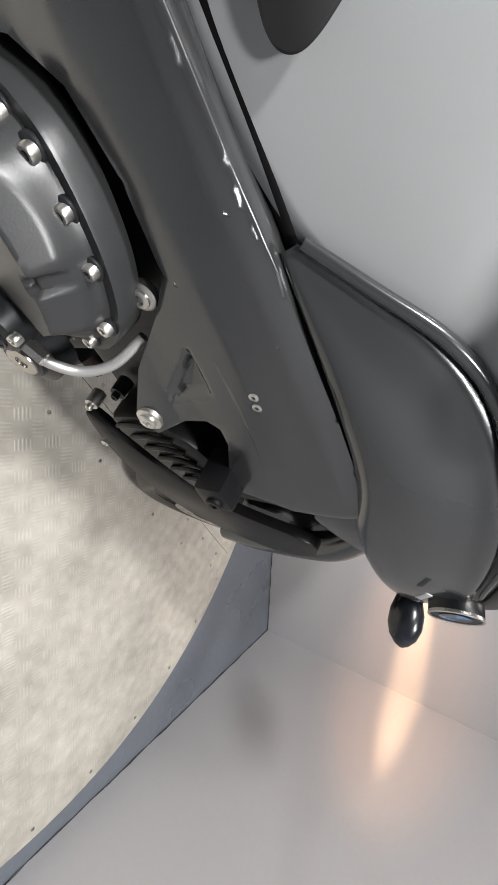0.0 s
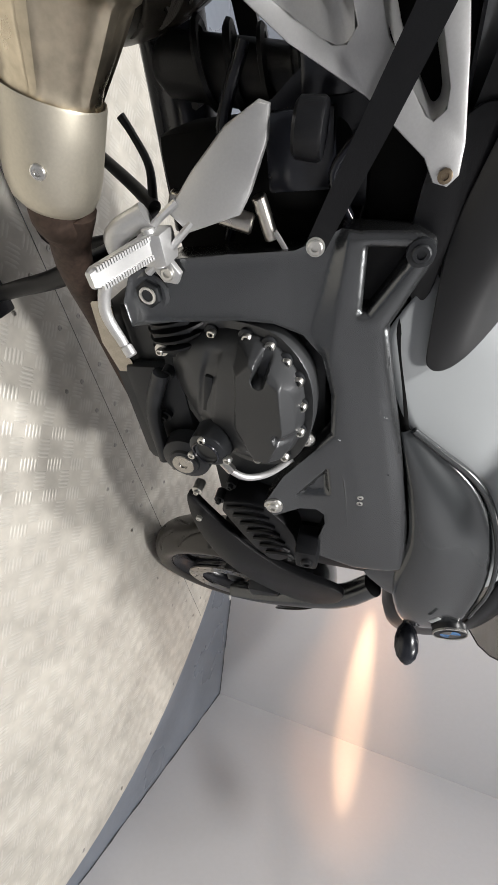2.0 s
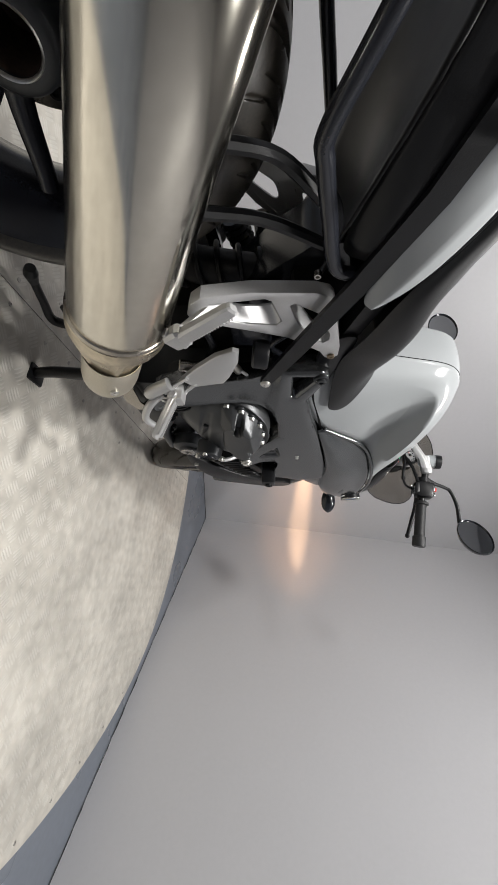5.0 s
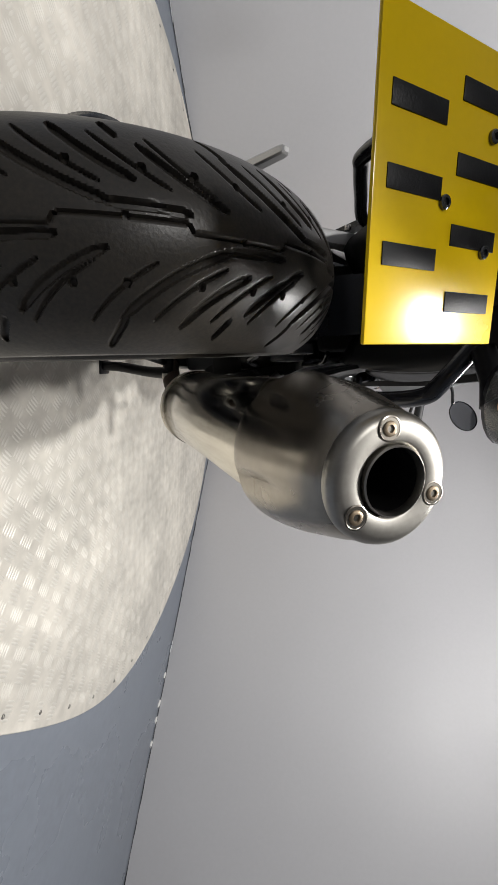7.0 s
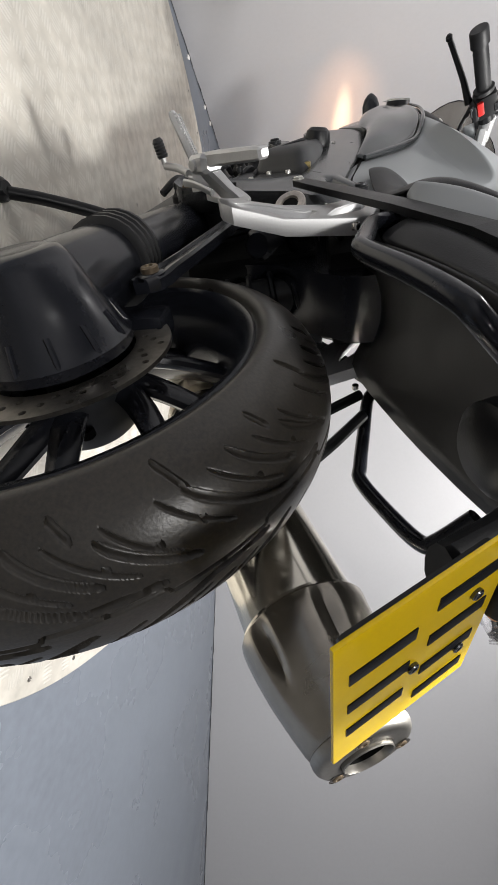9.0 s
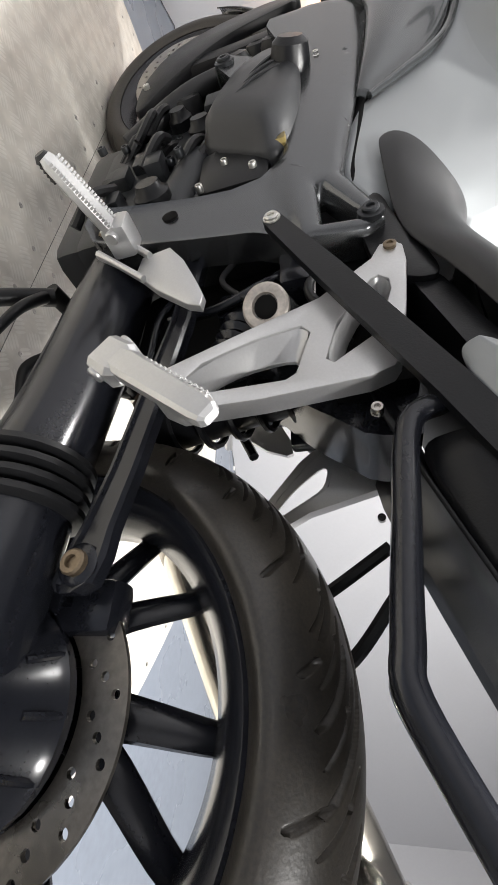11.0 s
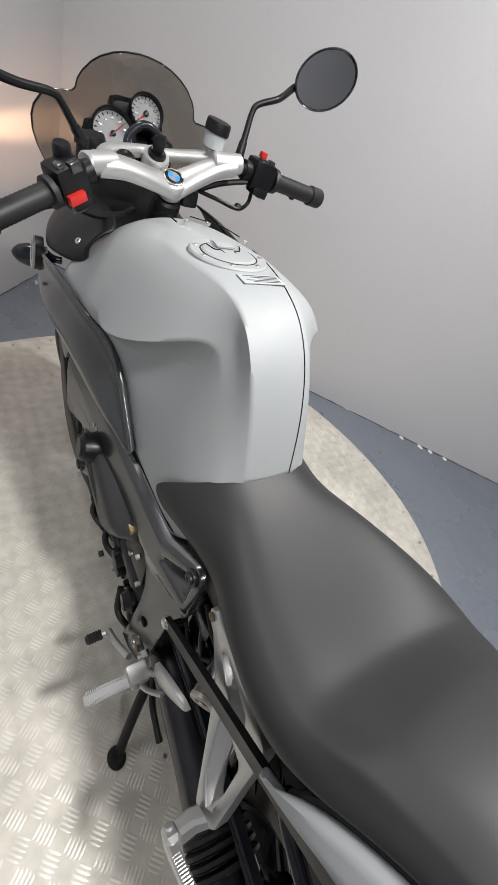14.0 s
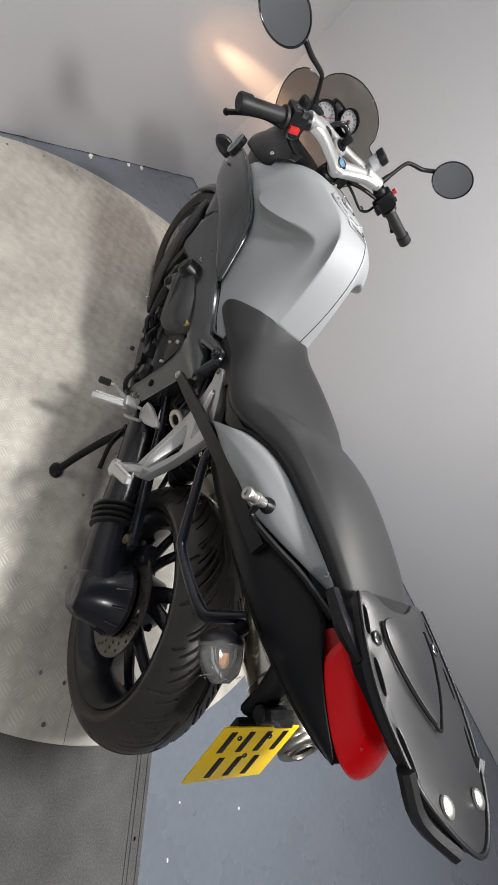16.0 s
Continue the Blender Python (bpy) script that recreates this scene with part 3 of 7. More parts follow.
# mudguard over the front wheel
rows = []
for k in range(15):
    a = radians(20 + k * 9.2)
    row = []
    for j in range(-4, 5):
        t = j / 4
        r = 0.325 - 0.02 * abs(t) ** 2 - (0.03 if abs(t) == 1 else 0)
        row.append((r * math.cos(a), 0.072 * t, r * math.sin(a)))
    rows.append(row)
thickened(subdivided(part("mudguard", grid_patch(rows), M_DARK, front_rim, "graphite front mudguard"), 1), 0.003)

# -- swing arm, shaft drive and rear linkage --
arm = part("swing_arm", tube([(0.56, 0.105, 0.335), (0.45, 0.115, 0.335), (0.3, 0.128, 0.332), (0.2, 0.14, 0.328), (0.08, 0.145, 0.320), (0.02, 0.14, 0.318)], [0.05, 0.052, 0.052, 0.053, 0.058, 0.062], 24), M_GLOSS, bike, "gloss black single-sided swing arm with shaft drive")
part("final_drive", turned((0, 0.092, 0.315), (0, 1, 0), [(0, 0.088), (0.012, 0.09), (0.02, 0.083), (0.06, 0.068), (0.1, 0.053), (0.112, 0.044), (0.116, 0.03), (0.113, 0.02)], 40), M_GLOSS, arm, "black finned final drive housing")
for i in range(12):
    a = i * 2 * math.pi / 12
    part("fin", tube([(0.087 * math.cos(a), 0.1, 0.315 + 0.087 * math.sin(a)), (0.080 * math.cos(a), 0.12, 0.315 + 0.080 * math.sin(a)), (0.074 * math.cos(a), 0.135, 0.315 + 0.074 * math.sin(a))], 0.0035, 8, 3), M_GLOSS, arm)
for i in range(4):
    s = 0.175 + 0.016 * i
    part("gaiter_rib", turned((s - 0.01, 0.142, 0.328), (1, -0.06, 0.02), [(-0.007, 0.056), (-0.003, 0.064), (0.003, 0.064), (0.007, 0.056)], 24), M_GRIP, arm, "ribbed rubber gaiter")
link = []
for x, z, h in ((0.088, 0.400, 0.010), (0.095, 0.403, 0.021), (0.118, 0.409, 0.023), (0.145, 0.416, 0.018), (0.203, 0.430, 0.016), (0.326, 0.452, 0.015), (0.406, 0.466, 0.013), (0.530, 0.474, 0.013)):
    link.append([Vector((x, 0.120 + dy, z + dz * h)) for dy, dz in ((0, -1), (0.014, -1), (0.018, -0.8), (0.018, -0.6), (0.014, -0.5), (0.014, 0.5), (0.018, 0.6), (0.018, 0.8), (0.014, 1), (0, 1))])
part("torque_link", loft(link), M_GLOSS, bike, "black torque link", angle=25)
part("link_washer", turned((0.111, 0.130, 0.408), (0, 1, 0), [(0, 0.019), (0.008, 0.019), (0.010, 0.016)], 24), M_GLOSS, bike, "black washer")
part("link_bolt", merged(bolt((0.111, 0.141, 0.408), (0, 1, 0), 0.012, 0.007)), M_TEMP, bike, "tarnished link bolt")
part("rear_caliper", merged(box((0.06, 0.06, 0.36), (0.11, 0.10, 0.425), 0.012), box((0.075, 0.06, 0.33), (0.115, 0.1, 0.39), 0.008)), M_GLOSS, bike, "black rear brake caliper")
da, dd = Vector((0.374, 0.153, 0.577)), Vector((0.55, -0.83, 0.12)).normalized()
part("damper", turned(da, dd, [(0.004, 0.0245), (0.012, 0.026), (0.10, 0.026), (0.112, 0.024)], 28), M_FRAME, bike, "black damper reservoir")
part("damper_cap", turned(da + dd * 0.008, -dd, [(0, 0.0265), (0.006, 0.0265), (0.008, 0.024), (0.008, 0.015), (0.004, 0.014), (0.004, 0.0005)], 28), M_TARN, bike, "bare metal reservoir cap")
part("damper_bore", turned(da + dd * 0.004, -dd, [(0.0005, 0.0130), (0.001, 0.0130), (0.001, 0.0005)], 24), M_HOLE, bike)
spring = []
for k in range(97):
    t = k / 96
    spring.append((0.34 + 0.05 * t + 0.042 * math.cos(t * 38), 0.0 + 0.042 * math.sin(t * 38), 0.40 + 0.24 * t))
part("shock_body", turned((0.335, 0, 0.36), (0.05, 0, 0.24), [(0, 0.02), (0.02, 0.034), (0.26, 0.036), (0.30, 0.03)], 24), M_BLACK, bike, "black shock absorber body")
part("spring", tube(spring, 0.0055, 6, 1), M_BLACK, bike, "black coil spring")
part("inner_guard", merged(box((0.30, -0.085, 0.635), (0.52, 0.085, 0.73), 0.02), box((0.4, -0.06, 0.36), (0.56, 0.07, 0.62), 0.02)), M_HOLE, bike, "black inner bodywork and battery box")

for path, r, m in (([(0.50, 0.10, 0.60), (0.46, 0.115, 0.56), (0.44, 0.11, 0.50), (0.45, 0.10, 0.43)], 0.007, M_GLOSS), ([(0.53, 0.11, 0.52), (0.48, 0.12, 0.51), (0.44, 0.115, 0.545), (0.41, 0.10, 0.60)], 0.004, M_GRIP),
                   ([(0.52, 0.09, 0.44), (0.46, 0.10, 0.415), (0.38, 0.10, 0.41)], 0.006, M_GLOSS), ([(0.50, 0.105, 0.64), (0.44, 0.11, 0.62), (0.40, 0.105, 0.64), (0.36, 0.09, 0.66)], 0.006, M_GRIP),
                   ([(0.52, -0.10, 0.46), (0.46, -0.11, 0.48), (0.40, -0.10, 0.47), (0.33, -0.085, 0.50)], 0.008, M_GLOSS), ([(0.50, -0.105, 0.62), (0.45, -0.115, 0.60), (0.40, -0.11, 0.64), (0.34, -0.09, 0.65)], 0.006, M_GLOSS)):
    part("hose", tube(path, r, 10, 5), m, bike)
for lo, hi in (((0.43, 0.075, 0.50), (0.475, 0.105, 0.56)), ((0.455, 0.08, 0.585), (0.515, 0.118, 0.625)), ((0.39, -0.105, 0.52), (0.47, -0.075, 0.60)), ((0.33, -0.09, 0.56), (0.385, -0.065, 0.62))):
    part("bracket", box(lo, hi, 0.007), M_GLOSS, bike)
for k in range(5):
    part("bellows_rib", turned((0.405 - 0.014 * k, 0.10, 0.535 - 0.004 * k), (-1, 0.1, -0.3), [(-0.006, 0.020), (0, 0.027), (0.006, 0.020)], 20), M_GLOSS, bike)

hug = [(0.37, 0.545), (0.31, 0.60), (0.28, 0.64), (0.255, 0.67), (0.25, 0.735), (0.50, 0.735), (0.50, 0.46), (0.42, 0.44)]
part("rear_hugger", loft([[Vector((x, y, z)) for x, z in rounded(hug, 1)] for y in (-0.056, -0.05, 0.05, 0.056)]), M_GLOSS, bike, "glossy black inner rear mudguard")

# -- engine --
eng = part("engine", box((0.60, -0.128, 0.26), (0.93, 0.15, 0.6), 0.02), M_ENGINE, bike, "black enamelled inline engine")
part("cylinder_block", box((0.86, -0.13, 0.36), (1.12, 0.15, 0.62), 0.03), M_ENGINE, eng)
part("sump", box((0.62, -0.12, 0.20), (0.98, 0.14, 0.3), 0.03), M_ENGINE, eng)
cover = [(0.647, 0.352), (0.624, 0.392), (0.618, 0.440), (0.617, 0.495), (0.625, 0.534), (0.648, 0.562), (0.678, 0.582), (0.722, 0.588), (0.772, 0.583), (0.830, 0.556), (0.862, 0.500), (0.862, 0.440), (0.835, 0.390), (0.790, 0.355), (0.730, 0.335), (0.685, 0.336)]
cc = (0.73, 0.475)


def shrink(pts, f, g=None):
    return [(cc[0] + (x - cc[0]) * f, cc[1] + (z - cc[1]) * f) for x, z in pts]


def seat_of(x, z):
    """Depth of the cover's flange, which leans back towards its foot."""
    return max(0.148, 0.170 + 0.15 * (x - 0.73) + 0.28 * (z - 0.475))


def in_poly(x, z, poly):
    """Distance inside a convex outline, negative outside."""
    ms = [across(x, z, poly[k], poly[(k + 1) % len(poly)])[0] for k in range(len(poly))]
    return max(min(ms), -max(ms))


RIM_BOLTS = [(0.657, 0.368), (0.634, 0.432), (0.633, 0.490), (0.639, 0.526), (0.658, 0.550), (0.682, 0.568), (0.721, 0.573), (0.765, 0.570), (0.822, 0.543), (0.846, 0.492)]
BLOCK = [(0.663, 0.480), (0.640, 0.505), (0.668, 0.552), (0.742, 0.556), (0.800, 0.530), (0.808, 0.500), (0.752, 0.470)]
BAND = [(0.650, 0.452), (0.652, 0.428), (0.770, 0.398), (0.778, 0.424)]


def cover_rise(x, z, f):
    """Height of the clutch cover over its flange: dome, raised block, screw channels and a sunk band."""
    h = 0.052 * (1 - ramp(f, 0.32, 0.91) ** 2.2)
    edge = ramp(1 - f, 0.09, 0.17)
    h = max(h, edge * 0.057 * ramp(in_poly(x, z, BLOCK), -0.030, 0.004))
    h -= 0.0035 * ramp(in_poly(x, z, BAND), -0.003, 0.003)
    for (bx, bz), deep in ((RIM_BOLTS[3], 1.0), (RIM_BOLTS[7], 0.4)):
        ux, uz = cc[0] - bx, cc[1] + 0.02 - bz
        ln = math.hypot(ux, uz)
        t = max(0.0, min(1.0, ((x - bx) * ux + (z - bz) * uz) / ln / 0.028))
        d = math.hypot(x - bx - ux / ln * 0.028 * t, z - bz - uz / ln * 0.028 * t)
        k = deep * (1 - ramp(d, 0.0060, 0.0105))
        h = h * (1 - k) + min(h, 0.012 + 0.022 * t) * k
    return h


rings = []
for f in (1.04, 1.03):
    rings.append([Vector((x, -(seat_of(x, z) - 0.035 if f > 1.035 else seat_of(x, z) - 0.004), z)) for x, z in rounded(shrink(cover, f), 4)])
for k in range(68):
    f = 1.015 - k * 0.0149
    rings.append([Vector((x, -(seat_of(x, z) + (cover_rise(x, z, f) if k else 0.0)), z)) for x, z in rounded(shrink(cover, f), 4)])
cv = part("clutch_cover", loft(rings), M_CLUTCH, eng, "satin dark grey clutch cover with bright screws", angle=45)
part("oil_filler", turned((0.795, -0.236, 0.425), (0.05, -1, -0.15), [(-0.03, 0.036), (0.0, 0.034), (0.006, 0.033), (0.010, 0.028), (0.011, 0.02), (0.008, 0.017), (0.008, 0.0005)], 28), M_ENGINE, cv, "black round inner cap")
part("filler_ring", turned((0.795, -0.246, 0.423), (0.05, -1, -0.15), [(0, 0.024), (0.003, 0.0235), (0.004, 0.022), (0.002, 0.021)], 28, caps=False), M_GLOSS, cv)
part("raised_bar", moved(box((-0.034, -0.004, -0.0065), (0.034, 0.004, 0.0065), 0.002), Matrix.Translation((0.712, -(seat_of(0.712, 0.425) + 0.046), 0.4265)) @ Matrix.Rotation(0.24, 4, "Y")), M_ENGINE, cv, "raised cast plate")
for x, z in RIM_BOLTS:
    part("cover_screw", bolt((x, -(seat_of(x, z) + 0.005), z), (0, -1, -0.15), 0.0075, 0.008), M_BOLT, cv, "bright socket screw")
    part("screw_boss", turned((x, -(seat_of(x, z) - 0.03), z), (0, -1, -0.1), [(0, 0.013), (0.034, 0.0118), (0.036, 0.009)], 16), M_ENGINE, cv)
for x, z, y in [(0.812, 0.392, -0.240), (0.770, 0.421, -0.246), (0.806, 0.458, -0.248)]:
    part("cover_screw", bolt((x, y + 0.002, z), (0, -1, -0.1), 0.007, 0.006), M_BOLT, cv, "bright socket screw")
part("flange_bolt", merged(turned((0.812, -0.168, 0.571), (0, -1, 0), [(0, 0.016), (0.008, 0.016), (0.010, 0.013)], 20), bolt((0.812, -0.177, 0.571), (0, -1, 0), 0.011, 0.005)), M_BOLT, eng, "bright flanged bolt")
part("oil_hose", tube([(0.825, -0.235, 0.445), (0.842, -0.238, 0.458), (0.868, -0.225, 0.478), (0.874, -0.205, 0.51), (0.856, -0.18, 0.548)], 0.006, 10), M_CAST, eng, "braided silver oil hose")
part("hose_nut", rod((0.82, -0.234, 0.44), (0.842, -0.238, 0.459), 0.0085, n=6), M_BOLT, eng)
part("drain_plug", turned((0.875, -0.165, 0.348), (0, -1, 0), [(0, 0.05), (0.03, 0.046), (0.036, 0.03), (0.042, 0.028), (0.044, 0.02), (0.04, 0.012), (0.04, 0.0005)], 32), M_ENGINE, eng, "round black crankcase plug")
part("plug_face", turned((0.875, -0.208, 0.348), (0, -1, 0), [(0, 0.022), (0.0025, 0.021), (0.0025, 0.009), (-0.002, 0.008), (-0.002, 0.0004)], 28), M_DISC, eng, "dull metal plug face")
for x, z in [(0.709, 0.339), (0.753, 0.306), (0.799, 0.313), (0.877, 0.298), (1.004, 0.33), (1.025, 0.377), (0.971, 0.412), (0.66, 0.345), (0.93, 0.30)]:
    part("case_screw", merged(bolt((x, -0.168, z), (0, -1, 0), 0.006, 0.007), turned((x, -0.14, z), (0, -1, 0), [(0, 0.012), (0.026, 0.011)], 12)), M_BOLT if (x * 1000) % 2 < 1 else M_ENGINE, eng)
for k in range(5):
    part("clutch_rib", turned((0.60 + 0.014 * k, -0.12, 0.37), (1, 0, 0.15), [(-0.004, 0.05), (-0.002, 0.056), (0.002, 0.056), (0.004, 0.05)], 24), M_BLACK, eng)
part("side_casting", merged(box((0.60, -0.16, 0.33), (0.68, -0.10, 0.40), 0.012), box((0.70, -0.155, 0.25), (0.90, -0.12, 0.36), 0.02), tube([(0.70, -0.17, 0.335), (0.78, -0.175, 0.30), (0.9, -0.175, 0.29)], 0.014, 10)), M_ENGINE, eng)
# finned cover towards the front, right side
part("chain_cover", plate(rounded([(1.0, 0.375), (0.985, 0.48), (1.06, 0.54), (1.15, 0.555), (1.205, 0.49), (1.14, 0.44)], 1), lambda x, z: 0.19, 0.06, bev=0.008, side=-1), M_BLACK, eng, "black ribbed front casting")
for k in range(7):
    part("rib", tube([(1.01 + 0.024 * k, -0.193, 0.405 + 0.012 * k), (1.0 + 0.024 * k, -0.196, 0.45 + 0.012 * k), (1.005 + 0.026 * k, -0.193, 0.485 + 0.009 * k)], 0.004, 8, 3), M_BLACK, eng)
part("front_bracket", merged(box((1.04, -0.25, 0.555), (1.095, -0.18, 0.60), 0.01), bolt((1.07, -0.25, 0.58), (0, -1, 0), 0.012, 0.006)), M_BLACK, eng)
# left side of the engine
head = [(0.763, 0.47), (0.845, 0.487), (0.95, 0.525), (1.008, 0.585), (1.0, 0.632), (0.91, 0.648), (0.795, 0.642), (0.71, 0.617), (0.672, 0.59), (0.72, 0.53)]
hc = (0.85, 0.57)
rings = []
for f, y in ((1.02, 0.12), (1.02, 0.165), (0.99, 0.172), (0.93, 0.18), (0.88, 0.195), (0.72, 0.206), (0.4, 0.208)):
    rings.append([Vector((hc[0] + (x - hc[0]) * f, y, hc[1] + (z - hc[1]) * f)) for x, z in rounded(head, 2)])
hv = part("cam_cover", loft(rings), M_COVER, eng, "dark grey ribbed cover", angle=48)
for k in range(3):
    part("rib", tube([(0.80 + 0.03 * k, 0.203, 0.53 + 0.01 * k), (0.84 + 0.03 * k, 0.209, 0.57 + 0.01 * k), (0.87 + 0.03 * k, 0.205, 0.61 + 0.008 * k)], 0.0035, 8, 3), M_COVER, hv)
part("coolant_cap", turned((0.90, 0.17, 0.62), (0.1, 1, 0.2), [(0, 0.034), (0.03, 0.034), (0.05, 0.03), (0.058, 0.02), (0.058, 0.0005)], 10), M_BLACK, eng, "black faceted filler cap")
part("coolant_window", box((0.69, 0.15, 0.585), (0.73, 0.178, 0.61), 0.005), M_WINDOW, eng, "amber tinted reservoir window")
rnd = random.Random(11)
for k in range(46):
    x, z = 0.61 + 0.32 * rnd.random(), 0.275 + 0.21 * rnd.random()
    y = 0.12 + 0.045 * rnd.random()
    w = 0.012 + 0.02 * rnd.random()
    kind = k % 4
    if kind == 0:
        bm = box((x - w, y - 0.04, z - w * 0.7), (x + w, y + 0.02, z + w * 0.7), 0.005)
    elif kind == 1:
        bm = turned((x, y - 0.03, z), (0.1 * rnd.random(), 1, 0), [(0, w), (0.045, w * 0.95), (0.052, w * 0.7), (0.06, w * 0.6), (0.06, 0.0005)], 18)
    elif kind == 2:
        bm = tube([(x, y + 0.01, z), (x + 0.04, y + 0.03, z + 0.03), (x + 0.09, y + 0.01, z + 0.05 * rnd.random())], 0.008, 8, 4)
    else:
        bm = bolt((x, y + 0.02, z), (0, 1, 0), 0.008, 0.008)
    part(("casting", "sensor", "hose", "case_screw")[kind], bm, (M_ENGINE, M_BLACK, M_GRIP, M_ENGINE)[kind], eng)
part("throttle_box", merged(box((0.63, 0.08, 0.47), (0.76, 0.165, 0.585), 0.02), box((0.60, 0.07, 0.40), (0.70, 0.15, 0.47), 0.015)), M_BLACK, eng)
for x, z in ((0.66, 0.56), (0.72, 0.565), (0.695, 0.515), (0.64, 0.48)):
    part("case_screw", bolt((x, 0.165, z), (0, 1, 0), 0.006, 0.007), M_BOLT, eng, "bright socket screw")
part("starter", rod((0.62, 0.135, 0.42), (0.78, 0.135, 0.46), 0.036, n=24), M_ENGINE, eng, "black starter motor")
for hose in ([(0.92, 0.15, 0.30), (1.0, 0.17, 0.42), (1.08, 0.16, 0.52)], [(0.96, 0.14, 0.36), (1.05, 0.15, 0.40), (1.15, 0.13, 0.44)]):
    part("coolant_hose", tube(hose, 0.021, 12), M_GRIP, eng, "black coolant hose")
for x, y, z, r in ((1.0, 0.20, 0.52, 0.034), (1.06, 0.19, 0.6, 0.03), (1.12, 0.175, 0.56, 0.026), (0.98, 0.17, 0.42, 0.03)):
    part("round_cap", turned((x, y - 0.05, z), (0.15, 1, 0), [(0, r), (0.045, r), (0.055, r * 0.85), (0.058, r * 0.5), (0.054, r * 0.4), (0.054, 0.0005)], 24), M_BLACK, eng)
# radiator, shroud and belly
part("radiator", merged(box((1.14, -0.18, 0.36), (1.19, 0.18, 0.70), 0.01)), M_BLACK, bike, "black radiator")
for s in (-1, 1):
    shroud = [(1.0, 0.30), (1.108, 0.303), (1.249, 0.357), (1.356, 0.45), (1.419, 0.561), (1.367, 0.641), (1.29, 0.66), (1.235, 0.51), (1.16, 0.43), (1.08, 0.36)]
    part("belly_panel", plate(rounded(shroud, 2), lambda x, z: 0.168 + 0.02 * math.sin((x - 1.0) * 7), 0.02, bev=0.006, side=s), M_BLACK, bike, "graphite lower side panel")
    part("panel_screw", bolt((1.07, s * 0.19, 0.33), (0, s, 0), 0.007, 0.004), M_BOLT, bike)
part("sump_pipe", merged(tube([(1.05, -0.04, 0.22), (0.85, -0.06, 0.195), (0.65, -0.10, 0.205), (0.52, -0.16, 0.245), (0.45, -0.185, 0.295)], [0.022, 0.022, 0.023, 0.026, 0.028], 16)), M_RUST, bike, "rusty brown exhaust collector")
part("heat_mesh", loft([[Vector((x, y + dy, z + dz)) for dy, dz in ((0, 0), (0, 0.036), (-0.004, 0.036), (-0.004, 0))] for x, y, z in ((0.59, -0.142, 0.232), (0.66, -0.146, 0.228), (0.72, -0.140, 0.236))]), M_CAP, bike, "perforated heat shield strip")

# -- frame --
outline = [(0.569, 0.327), (0.537, 0.342), (0.527, 0.358), (0.519, 0.406), (0.519, 0.478), (0.521, 0.56), (0.510, 0.592), (0.500, 0.615), (0.503, 0.637), (0.507, 0.701), (0.52, 0.721), (0.538, 0.721), (0.616, 0.68), (0.721, 0.70), (0.824, 0.723), (0.948, 0.746), (1.104, 0.769), (1.113, 0.737), (1.116, 0.667), (1.088, 0.594), (1.063, 0.588), (0.997, 0.608), (0.972, 0.606), (0.96, 0.592), (0.961, 0.562), (0.982, 0.514), (0.965, 0.497), (0.948, 0.498), (0.885, 0.534), (0.823, 0.59), (0.79, 0.612), (0.719, 0.610), (0.66, 0.596), (0.628, 0.57), (0.61, 0.53), (0.603, 0.483), (0.6, 0.389), (0.603, 0.33)]
pocket = [(0.521, 0.646), (0.525, 0.69), (0.532, 0.696), (0.545, 0.689), (0.598, 0.652), (0.597, 0.644)]


def cast_relief(x, z):
    """Facets of the spar: a raised node, a sunk arm, a sloped lower flank and a three-cornered scoop."""
    h = 0.0
    if x < 0.66:
        d, t = across(x, z, (0.505, 0.624), (0.632, 0.612))
        h -= 0.0085 * ramp(d, 0.0, 0.012 + 0.026 * max(0.0, min(1.0, t)))
        h -= 0.004 * ramp(0.56 - z, 0.0, 0.2)
    d, t = across(x, z, (0.636, 0.614), (0.93, 0.668))
    if x > 0.62:
        h -= 0.085 * max(0.0, min(0.08, d)) * ramp(x, 0.62, 0.68)
    d, t = across(x, z, (0.62, 0.655), (1.10, 0.735))
    if x > 0.60:
        h -= 0.20 * max(0.0, -d - 0.012) * ramp(x, 0.60, 0.66)
    tri3 = ((0.856, 0.610), (0.932, 0.551), (0.922, 0.616))
    m = min(across(x, z, tri3[k], tri3[(k + 1) % 3])[0] * (-1) for k in range(3))
    m2 = min(across(x, z, tri3[k], tri3[(k + 1) % 3])[0] for k in range(3))
    h -= 0.011 * ramp(max(m, m2), 0.0, 0.009)
    return h



def skin(x, z, s):
    """The frame's outer face with its facets."""
    return flank(x, z, s) + cast_relief(x, z)


